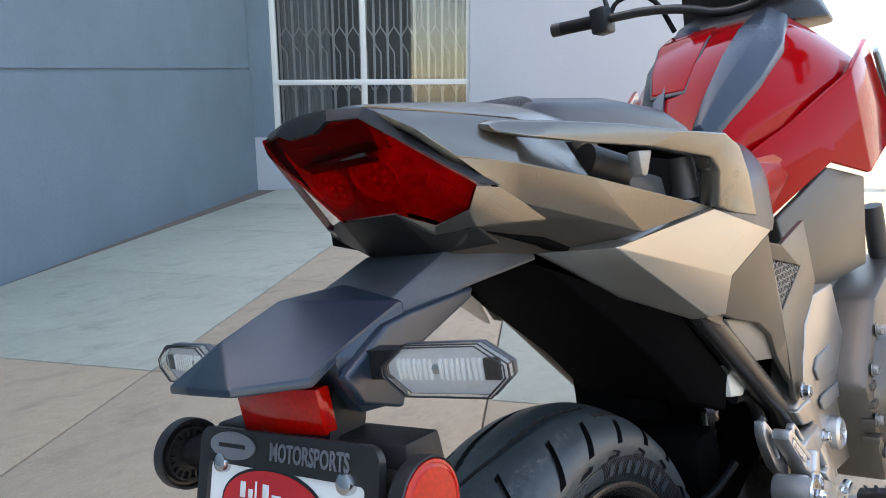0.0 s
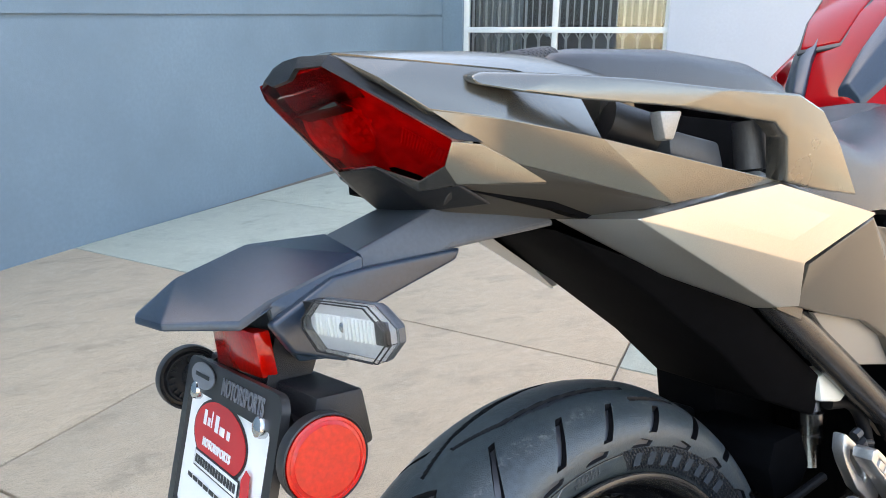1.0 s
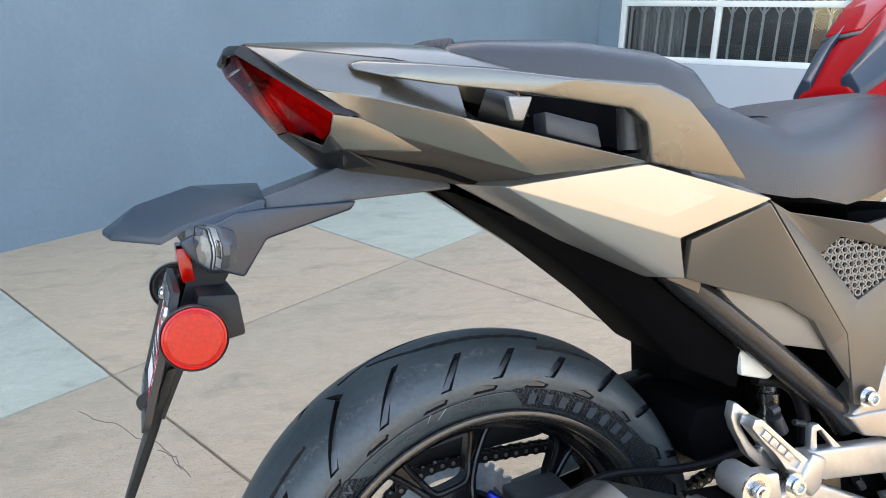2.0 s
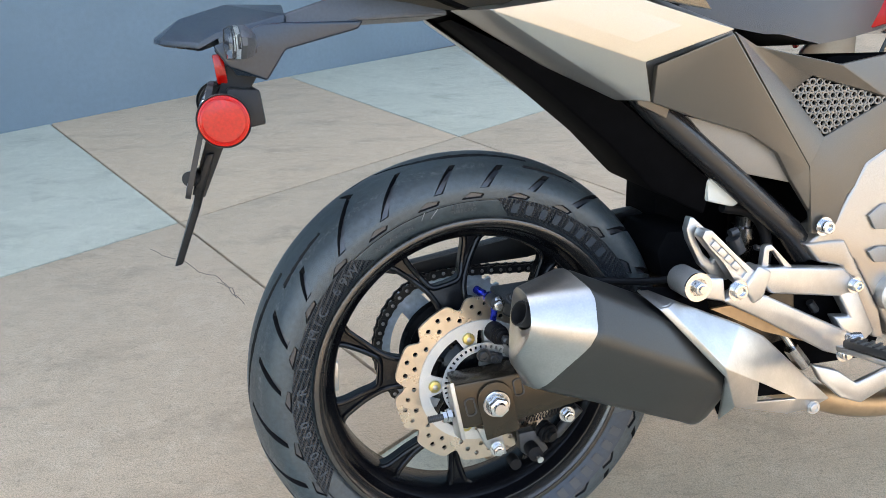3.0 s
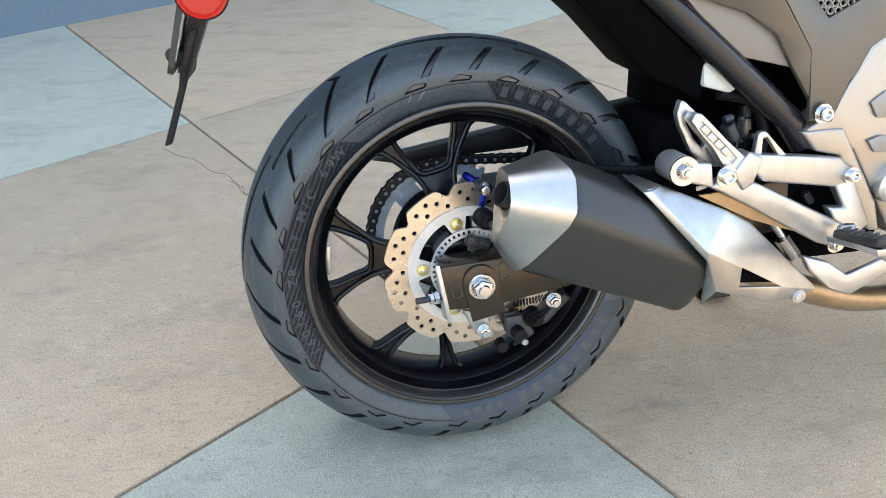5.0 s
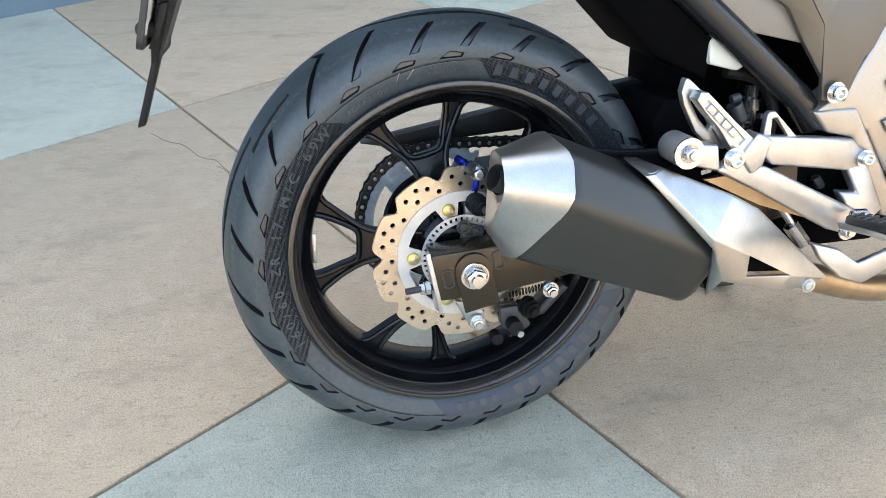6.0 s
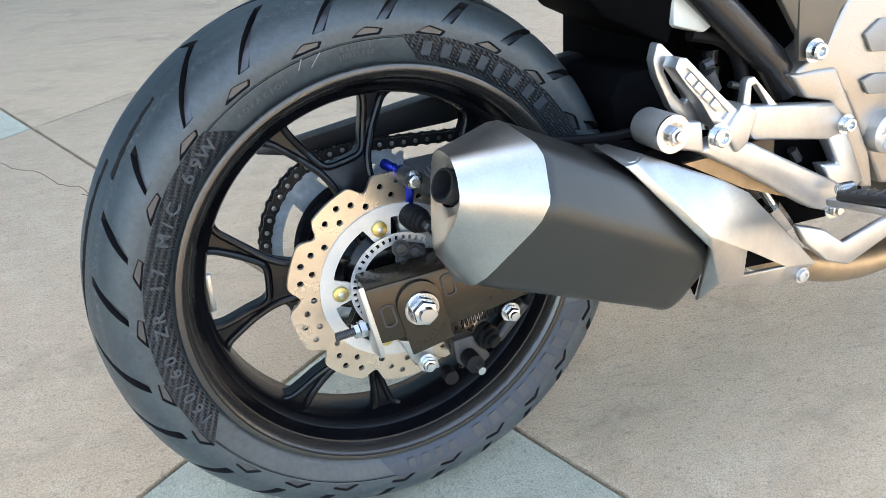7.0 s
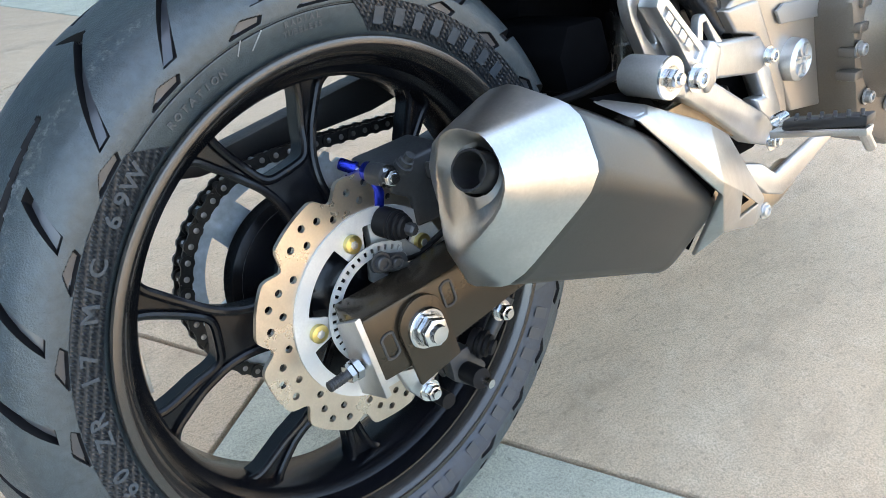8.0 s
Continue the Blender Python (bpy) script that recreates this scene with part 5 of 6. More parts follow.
def indicator(pos, side):
    """Turn lamp: a long bevelled hexagon facing back, clear lens over ribs."""
    m = BY @ Matrix.Translation(pos) @ Matrix.Rotation(radians(-5 * side), 4, "Z")
    hexa = [(-0.048, 0.003), (-0.030, 0.0165), (0.027, 0.0165), (0.0455, 0.004), (0.0455, -0.004), (0.031, -0.0165), (-0.032, -0.0165), (-0.048, -0.003)]
    if side < 0:
        hexa = [(-x, z) for x, z in hexa]

    def ring(f, x, g=None):
        return [(x, px * f, pz * (g or f)) for px, pz in hexa]
    b = put("turn_signal", moved(loft([ring(0.40, 0.021), ring(0.74, 0.017), ring(0.98, 0.009), ring(1.00, 0.004), ring(0.965, 0.003), ring(0.94, 0.005)], caps=False), m), PLASTIC_GREY, label="turn signal with a clear lens")
    put("signal_reflector", moved(loft([ring(0.95, 0.0035), ring(0.93, 0.004), ring(0.90, 0.0065, 0.46), ring(0.88, 0.0105, 0.44), ring(0.40, 0.011, 0.20)], caps=True), m), LAMP_SILVER, b)
    put("signal_lens", moved(loft([ring(0.92, -0.0034), ring(0.955, -0.0016), ring(0.955, 0.0034), ring(0.99, 0.0034), ring(0.99, -0.0020), ring(0.945, -0.0046)]), m), CLEAR, b, "clear lens").visible_shadow = False
    for f, x in ((0.988, -0.0022), (0.945, -0.0047)):
        r = [Vector(p) for p in ring(f, x)]
        put("lens_edge", moved(tube(r + [r[0]], 0.00055, 6), m), SIGN_BLACK, b)
    for k in range(16):
        if k != 8:
            put("signal_rib", moved(box(0.001, side * (0.0235 - 0.0040 * k) - 0.0009, -0.0068, 0.0095, side * (0.0235 - 0.0040 * k) + 0.0009, 0.0068, 0.0004), m), CLEAR_RIB, b)
    put("strip_back", moved(box(0.0085, -0.036, -0.0066, 0.0100, 0.036, 0.0066), m), PLASTIC_GREY, b)
    put("bulb", moved(lathe([(0.0, -0.004), (0.003, -0.003), (0.0042, 0.0), (0.0042, 0.006)], 14), m @ Matrix.Translation((0.005, -side * 0.0085, 0)) @ Matrix.Rotation(radians(-90), 4, "Z")), CHROME, b)
    put("lens_socket", moved(box(0.0015, side * 0.0315 - 0.0055, -0.0068, 0.010, side * 0.0315 + 0.0055, 0.0068, 0.001), m), SIGN_BLACK, b)
    put("signal_stalk", moved(loft([[(x, y * side, z) for x, z in ((0.026, 0.010), (0.026, -0.010), (0.012, -0.010), (0.012, 0.010))] for y in (-0.072, -0.02)]), m), PLASTIC, b)
    return b


indicator((-0.290, -0.1425, 0.770), -1)
indicator((-0.288, 0.142, 0.768), 1)

# ---------------------------------------------------------------- running gear
def hexbolt(pos, r, h, material, name="bolt", parent=None, washer=1.35, label=""):
    bm = join(moved(ngon(6, r, -h, 0.0, bevel=r * 0.12), Matrix.Rotation(radians(20), 4, "Y")), lathe([(0, 0.0), (r * washer, 0.0), (r * washer, 0.0022), (0, 0.0022)], 24), lathe([(0, -h - r * 0.35), (r * 0.55, -h - r * 0.35), (r * 0.62, -h), (0, -h)], 16))
    return put(name, moved(bm, Matrix.Translation(pos)), material, parent, label)


def capbolt(pos, r, h, material, name="cap_bolt", parent=None):
    bm = join(lathe([(0.0, -h * 0.6), (r * 0.5, -h * 0.6), (r * 0.55, -h), (r * 0.85, -h), (r, -h * 0.8), (r, 0), (0, 0)], 20), lathe([(0, 0.0), (r * 1.4, 0.0), (r * 1.4, 0.0018), (0, 0.0018)], 20))
    return put(name, moved(bm, Matrix.Translation(pos)), material, parent)


# swing arm: a box beam on the near side and one on the far side
def beam(v0, v1):
    rear = [(-0.040, 0.283 + 0.040), (-0.026, 0.262)]
    rings = []
    for u, hi, lo in ((-0.046, 0.334, 0.268), (0.02, 0.338, 0.268), (0.12, 0.350, 0.284), (0.30, 0.385, 0.315), (0.46, 0.42, 0.34)):
        rings.append([(u + 0.010, v0, lo), (u, v0, hi), (u, v1, hi), (u + 0.010, v1, lo)])
    return bevelled(loft(rings), 0.004, 40)


swing = put("swing_arm", beam(-0.137, -0.090), SWING, label="black swing arm with a bronze sheen")
put("swing_arm_left", beam(0.090, 0.137), RIM, label="black swing arm")
put("arm_end_plate", shell([(-0.046, -0.091, 0.314), (-0.052, -0.137, 0.337), (-0.037, -0.137, 0.252), (-0.036, -0.091, 0.235)], [(0, 1, 2, 3)], 0.006, 0.001, (1, 0, 0.2)), ALU, swing, "bright alloy end plate")
ax = (0.010, -0.139, 0.304)
put("axle_block", moved(prism([(-0.024, -0.050), (-0.0245, 0.006)] + [(-0.0245 * math.cos(radians(a)), 0.006 + 0.0245 * math.sin(radians(a))) for a in range(15, 180, 15)] + [(0.0245, 0.006), (0.024, -0.050)], -0.0045, 0.0, 0.001), Matrix.Translation(ax) @ Matrix.Rotation(radians(-12), 4, "Y")), SWING, swing)
put("axle_washer", moved(lathe([(0, -0.0085), (0.0180, -0.0085), (0.0188, -0.0075), (0.0188, -0.004), (0, -0.004)], 32), Matrix.Translation(ax)), CHROME, swing)
hexbolt((ax[0], ax[1] - 0.0085, ax[2]), 0.0140, 0.012, CHROME, "axle_nut", swing, 1.15, "zinc axle nut")
for su, sw in ((0.043, 0.320), (-0.024, 0.300)):
    rim_ = [(0.0075 * math.cos(radians(a)) , (0.009 if math.sin(radians(a)) > 0 else -0.009) + 0.0045 * math.sin(radians(a))) for a in range(0, 360, 20)]
    put("adjuster_slot", moved(holed(rim_, [[(x * 0.72, z * 0.85) for x, z in rim_]], -0.0016, 0.0), Matrix.Translation((su, -0.1368, sw)) @ Matrix.Rotation(radians(-10), 4, "Y")), DARK, swing)
A0, A1 = Vector((-0.041, -0.114, 0.280)), Vector((-0.078, -0.118, 0.279))
put("adjuster_bolt", join(tube([A0 + (A0 - A1) * 0.2, A1], 0.0042, 12), *[tube([A0.lerp(A1, f), A0.lerp(A1, f + 0.02)], 0.0050, 10) for f in (0.55, 0.62, 0.69, 0.76, 0.83, 0.90, 0.96)]), DARK, swing, "threaded chain adjuster")
put("adjuster_nut", tube([A0.lerp(A1, 0.12), A0.lerp(A1, 0.30)], 0.0095, 6), CHROME, swing)
put("adjuster_nut", tube([A0.lerp(A1, 0.33), A0.lerp(A1, 0.47)], 0.0085, 6), CHROME, swing)
# caliper hanger below the arm and the small fittings beside it
put("caliper_arm", shell([(-0.012, -0.120, 0.258), (0.024, -0.120, 0.247), (0.035, -0.112, 0.205), (0.017, -0.112, 0.205), (0.003, -0.112, 0.223)], [(0, 1, 2, 3, 4)], 0.010, 0.002), ALU, label="alloy caliper hanger")
hexbolt((0.018, -0.122, 0.222), 0.0080, 0.008, CHROME, "hanger_bolt")
put("rubber_plug", tube([(0.052, -0.080, 0.177), (0.052, -0.100, 0.178)], 0.0085, 14), RUBBER_DARK)
put("sensor_bracket", shell([(0.053, -0.110, 0.233), (0.078, -0.110, 0.235), (0.098, -0.112, 0.203), (0.077, -0.112, 0.187), (0.055, -0.112, 0.205)], [(0, 1, 2, 3, 4)], 0.016, 0.003), DARK, label="black pedal sensor bracket")
put("stub_sleeve", tube([(0.070, -0.112, 0.210), (0.069, -0.136, 0.213)], 0.0105, 14), RUBBER_DARK, label="black rubber sleeve")
put("bleed_stub", tube([(0.070, -0.128, 0.211), (0.072, -0.147, 0.210)], 0.0048, 10), CHROME, label="zinc bolt end")
put("spring_bush", join(*[tube([Vector((0.090, -0.100, 0.232)).lerp(Vector((0.101, -0.124, 0.226)), f), Vector((0.090, -0.100, 0.232)).lerp(Vector((0.101, -0.124, 0.226)), f + 0.12)], r, 14) for f, r in ((0, 0.013), (0.14, 0.015), (0.30, 0.013), (0.45, 0.015), (0.62, 0.012), (0.82, 0.008))]), RUBBER_DARK, label="black rubber bush")
put("return_spring", join(*[moved(lathe([(0.0040, -0.0008), (0.0054, 0.0), (0.0040, 0.0008)], 12), Matrix.Translation(Vector((0.070, -0.098, 0.247)).lerp(Vector((0.122, -0.098, 0.254)), k / 11)) @ Matrix.Rotation(radians(90), 4, "Z")) for k in range(12)]), RUBBER_DARK)
hexbolt((0.125, -0.112, 0.254), 0.0085, 0.010, CHROME, "arm_bolt")
put("torque_rod", tube([(0.057, -0.085, 0.206), (0.119, -0.090, 0.214), (0.150, -0.095, 0.253)], 0.008, 12), DARK)

# brake caliper with its blue hose fitting
CA = Vector((0.075, -0.050, 0.401))
caliper = put("brake_caliper", bevelled(loft([[(CA.x + u, CA.y + v, CA.z + w) for u, w in ((-0.036, 0.026), (-0.035, 0.002), (-0.014, -0.010), (-0.012, -0.040), (0.034, -0.040), (0.042, 0.005), (0.034, 0.030))] for v in (-0.030, -0.012, 0.006, 0.030)]), 0.004, 25, 3), DARK, label="dark grey brake caliper")
put("caliper_bridge", bevelled(loft([[(CA.x + u, CA.y + v, CA.z + w) for u, w in ((0.004, 0.020), (0.004, 0.004), (0.036, -0.002), (0.040, 0.014))] for v in (-0.042, -0.028)]), 0.004, 25, 3), DARK, caliper)
put("caliper_window", box(CA.x + 0.018, CA.y - 0.034, CA.z - 0.030, CA.x + 0.030, CA.y - 0.028, CA.z - 0.008, 0.0015), DARK, caliper)
def along(a, b, profile, segments=24):
    """A turned piece with its axis from a to b; profile of (radius, share of the way)."""
    a, b = Vector(a), Vector(b)
    d = b - a
    return moved(lathe([(r, f * d.length) for r, f in profile], segments), Matrix.Translation(a) @ Vector((0, 1, 0)).rotation_difference(d).to_matrix().to_4x4())


put("slide_boot", along((0.025, -0.078, 0.382), (0.035, -0.112, 0.378), [(0, 0), (0.0135, 0), (0.0140, 0.10), (0.0140, 0.38), (0.0125, 0.41), (0.0140, 0.46), (0.0140, 0.52), (0.0115, 0.55), (0.0125, 0.60), (0.0120, 0.66), (0.0095, 0.69), (0.0105, 0.74), (0.0095, 0.80), (0.0065, 0.83), (0, 0.83)]), RUBBER_DARK, caliper, "black rubber slide boot")
put("boot_bolt", along((0.033, -0.104, 0.379), (0.036, -0.114, 0.377), [(0, 0), (0.0060, 0), (0.0062, 0.8), (0.0045, 1.0), (0, 1.0)], 6), DARK, caliper)
put("caliper_bracket", shell([(0.013, -0.073, 0.391), (0.026, -0.075, 0.389), (0.048, -0.085, 0.354), (0.062, -0.085, 0.339), (0.025, -0.080, 0.336), (0.022, -0.080, 0.319), (0.006, -0.078, 0.326), (0.013, -0.075, 0.362)], [(0, 1, 2, 7), (2, 3, 4, 7), (4, 5, 6, 7)], 0.012, 0.003), ALU_GREY, caliper, "cast grey caliper bracket")
put("sensor_body", tube([(0.004, -0.088, 0.351), (0.033, -0.090, 0.342)], 0.0085, 14), DARK, caliper)
capbolt((0.007, -0.096, 0.353), 0.0070, 0.006, DARK, "bracket_bolt", caliper)
capbolt((0.022, -0.096, 0.347), 0.0055, 0.005, DARK, "bracket_bolt", caliper)
put("fitting_barrel", along((0.007, -0.058, 0.438), (0.016, -0.070, 0.432), [(0, 0), (0.0050, 0.0), (0.0055, 0.1), (0.0055, 0.75), (0.0062, 0.78), (0.0062, 0.95), (0.004, 1.0), (0, 1)]), BLUE, caliper, "blue anodised hose fitting")
put("fitting_shaft", tube([(0.015, -0.069, 0.432), (0.020, -0.078, 0.430)], 0.0036, 12), CHROME, caliper)
put("fitting_ring", along((0.021, -0.076, 0.430), (0.022, -0.084, 0.429), [(0, 0), (0.0085, 0), (0.0090, 0.5), (0.0085, 1.0), (0, 1)]), BLUE, caliper, "blue anodised hose fitting")
put("fitting_tab", shell([(0.019, -0.079, 0.427), (0.027, -0.081, 0.427), (0.032, -0.082, 0.409), (0.030, -0.081, 0.395), (0.025, -0.080, 0.393), (0.022, -0.079, 0.397), (0.024, -0.079, 0.411)], [(0, 1, 2, 3, 4, 5, 6)], 0.004, 0.0012), BLUE, caliper, "blue anodised hose fitting")
put("caliper_boss", along((0.022, -0.082, 0.429), (0.026, -0.098, 0.428), [(0, 0), (0.0095, 0), (0.0100, 0.3), (0.0095, 1), (0, 1)]), DARK, caliper)
hexbolt((0.027, -0.099, 0.427), 0.0075, 0.009, CHROME, "caliper_bolt", caliper)
put("bleed_nipple", along((0.046, -0.094, 0.428), (0.050, -0.104, 0.440), [(0, 0), (0.0085, 0), (0.0085, 0.3), (0.0065, 0.33), (0.0065, 0.62), (0.0045, 0.66), (0.0045, 1.0), (0, 1.0)], 12), DARK, caliper)
put("brake_hose", tube([(0.039, -0.070, 0.401), (0.095, -0.060, 0.409), (0.16, -0.07, 0.44), (0.26, -0.09, 0.43), (0.36, -0.09, 0.44)], 0.0055, 10, smooth=2), RUBBER_DARK, label="black brake hose")
put("sensor_wire", tube([(0.026, -0.085, 0.342), (0.059, -0.080, 0.335), (0.12, -0.088, 0.365), (0.25, -0.09, 0.39)], 0.003, 8, smooth=2), RUBBER_DARK)

# silencer: faceted body, bright end cap, outlet and shield
N1, N2, N3, N4, N5, N6 = (0.021, -0.201, 0.487), (0.022, -0.241, 0.483), (0.021, -0.258, 0.442), (0.010, -0.210, 0.386), (0.018, -0.174, 0.379), (0.025, -0.170, 0.467)
S1, S2, S3, S4, S5, S6 = (0.078, -0.192, 0.503), (0.096, -0.250, 0.484), (0.092, -0.273, 0.436), (0.040, -0.227, 0.358), (0.032, -0.175, 0.346), (0.045, -0.130, 0.45)
E1, E2, E3, E4, E5, E6 = (0.215, -0.165, 0.440), (0.245, -0.226, 0.410), (0.265, -0.255, 0.352), (0.255, -0.205, 0.268), (0.245, -0.150, 0.262), (0.22, -0.115, 0.39)


def faceted(*rings, bevel=0.006, caps=True):
    return bevelled(loft([list(map(Vector, r)) for r in rings], caps=caps), bevel, 14, 3)


muffler = put("muffler", faceted((S1, S2, S3, S4, S5, S6), (E1, E2, E3, E4, E5, E6), [(x + 0.024, y + 0.004, z - 0.014) for x, y, z in (E1, E2, E3, E4, E5, E6)], ((0.31, -0.165, 0.39), (0.31, -0.20, 0.39), (0.315, -0.215, 0.35), (0.31, -0.19, 0.30), (0.30, -0.16, 0.29), (0.29, -0.13, 0.36)), bevel=0.012), MUFFLER, label="black and steel muffler", angle=40)
g = 0.0015


def grown(ring, k):
    c = sum((Vector(p) for p in ring), Vector()) / len(ring)
    return [c + (Vector(p) - c) * k for p in ring]


OC, OD = Vector((0.0200, -0.2185, 0.4555)), Vector((-0.88, -0.20, 0.42)).normalized()
side_ = OD.cross(Vector((0, 0, 1))).normalized()
up_ = side_.cross(OD)


def softened(ring, k, times=2):
    """Cut the corners of a closed ring; four points for each corner after two times."""
    R = [Vector(p) for p in ring]
    for _ in range(times):
        R = [q for a, b, c in zip(R[-1:] + R[:-1], R, R[1:] + R[:1]) for q in (b.lerp(a, k), b.lerp(c, k))]
        k *= 0.9
    return R


def funnel(rad, back):
    """The round of the outlet, facing the points of the softened nose."""
    out = []
    for p in softened((N1, N2, N3, N4, N5, N6), 0.24):
        d = p - OC
        a = math.atan2(d.dot(up_), d.dot(side_))
        out.append(OC - OD * back + (side_ * math.cos(a) + up_ * math.sin(a)) * rad)
    return out


base_ = [Vector(p) for p in grown((S1, S2, S3, S4, S5, S6), 1.012)]
nose_ = [Vector(p) for p in (N1, N2, N3, N4, N5, N6)]
neck_ = [b.lerp(n, 0.86) for b, n in zip(base_, nose_)]
bell, inner_ = softened(nose_, 0.24), funnel(0.0180, 0.006)
sections = [softened(base_, 0.15), softened([b.lerp(n, 0.02) for b, n in zip(base_, nose_)], 0.15), softened([b.lerp(n, 0.45) for b, n in zip(base_, nose_)], 0.18), softened(neck_, 0.22)]
for f, lift in ((0.0, 0.0), (0.10, 0.0030), (0.22, 0.0036), (0.45, 0.0010), (0.75, -0.0022), (1.0, 0.0)):
    sections.append([a.lerp(b, f) + OD * lift for a, b in zip(bell, inner_)])
sections.append(funnel(0.0160, 0.016))
put("muffler_cap", loft(sections, caps=False), STEEL, muffler, "brushed steel end cap", angle=30)
turn = Vector((0, -1, 0)).rotation_difference(OD).to_matrix().to_4x4()
put("outlet_pipe", moved(lathe([(0.0150, 0.03), (0.0155, -0.004), (0.0150, -0.0055), (0.0132, -0.0055), (0.0128, -0.002), (0.0124, 0.026), (0.0, 0.026)], 40), Matrix.Translation(OC) @ turn), SIGN_BLACK, muffler, "black outlet pipe")
HV = [(0.178, -0.199, 0.460), (0.193, -0.229, 0.445), (0.268, -0.263, 0.360), (0.292, -0.222, 0.277), (0.203, -0.231, 0.448), (0.264, -0.267, 0.375), (0.218, -0.221, 0.450), (0.311, -0.224, 0.409), (0.352, -0.220, 0.386),
      (0.492, -0.190, 0.264), (0.325, -0.252, 0.341), (0.326, -0.250, 0.312), (0.404, -0.228, 0.295), (0.291, -0.254, 0.312), (0.386, -0.234, 0.278), (0.437, -0.215, 0.268), (0.193, -0.188, 0.458)]
HF = [(0, 16, 6, 4, 1), (1, 4, 5, 2), (4, 6, 7, 5), (5, 7, 8, 10), (8, 9, 12, 10), (5, 10, 11, 13), (2, 5, 13, 3), (13, 11, 12, 14), (12, 9, 15, 14)]
shield = put("heat_shield", shell(HV, HF, 0.005, 0.0022, (0.25, 1, 0.25), segments=3), STEEL, muffler, "bright steel heat shield")
# near-black sheets stand in for shade in the slot and the gap
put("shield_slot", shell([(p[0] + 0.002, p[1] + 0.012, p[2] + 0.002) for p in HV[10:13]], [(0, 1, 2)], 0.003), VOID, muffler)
put("shield_gap_shade", shell([(p[0] + 0.006, p[1] + 0.010, p[2] + 0.002) for p in HV[0:4]] + [(0.300, -0.190, 0.300), (0.300, -0.160, 0.440)], [(0, 1, 5), (1, 2, 4, 5), (2, 3, 4)], 0.003, 0, (0, 1, 0)), VOID, muffler)
capbolt((0.444, -0.216, 0.270), 0.007, 0.004, ALU, "shield_bolt", muffler)
put("exhaust_pipe", tube([(0.30, -0.165, 0.34), (0.545, -0.130, 0.221), (0.695, -0.090, 0.174), (0.815, -0.060, 0.172)], 0.021, 20, smooth=2), HEATED, label="heat-tinted exhaust pipe")
put("muffler_bracket_sheet", shell([(0.290, -0.190, 0.422), (0.343, -0.185, 0.423), (0.453, -0.165, 0.374), (0.482, -0.160, 0.338), (0.379, -0.180, 0.377)], [(0, 1, 2, 3, 4)], 0.004), HEATED, label="bronze pipe shroud")

# peg bracket: cast alloy triangle, folded passenger peg, damper bush
def casting(points, v_out, deep, bevel=0.004):
    return bevelled(shell([(p[0], p[1], p[2]) for p in points], [tuple(range(len(points)))], deep), bevel, 30, 3)


bracket = put("peg_bracket", casting([(0.354, -0.180, 0.465), (0.366, -0.180, 0.468), (0.519, -0.160, 0.447), (0.545, -0.155, 0.428), (0.547, -0.155, 0.405), (0.519, -0.158, 0.404), (0.391, -0.178, 0.428)], 0, 0.022), ALU, label="cast alloy peg bracket")
put("bracket_lower_arm", casting([(0.300, -0.200, 0.434), (0.322, -0.200, 0.445), (0.376, -0.192, 0.430), (0.532, -0.165, 0.353), (0.555, -0.165, 0.332), (0.540, -0.165, 0.311), (0.495, -0.170, 0.327), (0.369, -0.190, 0.398)], 0, 0.022), ALU, bracket)
put("bracket_post", casting([(0.518, -0.158, 0.408), (0.547, -0.155, 0.418), (0.591, -0.155, 0.343), (0.570, -0.160, 0.329), (0.522, -0.165, 0.358), (0.511, -0.163, 0.376), (0.540, -0.160, 0.372)], 0, 0.020), ALU, bracket)
def plate_xz(outline, holes, v, deep, bevel=0.0025):
    """A casting cut from a plate across the y axis, with holes through it."""
    return bevelled(holed(outline, holes, v, v + deep), bevel, 50, 2)


put("bracket_upper_guard", plate_xz([(0.259, 0.527), (0.263, 0.544), (0.269, 0.542), (0.285, 0.528), (0.299, 0.510), (0.313, 0.481), (0.328, 0.458), (0.325, 0.452), (0.304, 0.458), (0.283, 0.477), (0.264, 0.511)],
                                    [[(0.275, 0.524), (0.283, 0.516), (0.293, 0.500), (0.304, 0.483), (0.299, 0.480), (0.286, 0.493), (0.273, 0.515)]], -0.172, 0.013), ALU, bracket, "alloy heel guard with a slot")
peg_edge = [(0.266, 0.522), (0.270, 0.531), (0.279, 0.530), (0.290, 0.520), (0.319, 0.493), (0.350, 0.467), (0.366, 0.447), (0.362, 0.438), (0.351, 0.434), (0.339, 0.444), (0.319, 0.458), (0.299, 0.486), (0.281, 0.504)]
peg_well = [(0.274, 0.515), (0.280, 0.521), (0.289, 0.513), (0.315, 0.489), (0.335, 0.470), (0.329, 0.463), (0.309, 0.475), (0.289, 0.499)]
peg = put("passenger_peg", plate_xz(peg_edge, [peg_well], -0.197, 0.020, 0.003), ALU, bracket, "folded alloy passenger peg")
put("peg_well", plate_xz(peg_well, [], -0.1935, 0.012, 0.0), ALU, bracket)
for f in (0.16, 0.36, 0.56, 0.76):
    a, b = Vector((0.278, -0.1945, 0.517)), Vector((0.331, -0.1945, 0.468))
    put("peg_pad", moved(box(-0.0060, -0.0020, -0.0042, 0.0060, 0.0016, 0.0042, 0.0008), Matrix.Translation(a.lerp(b, f)) @ Matrix.Rotation(radians(43), 4, "Y")), ALU, bracket)
put("peg_knuckle", casting([(0.329, -0.202, 0.449), (0.350, -0.202, 0.478), (0.373, -0.198, 0.467), (0.362, -0.200, 0.434), (0.348, -0.200, 0.425)], 0, 0.03, 0.004), ALU, bracket)
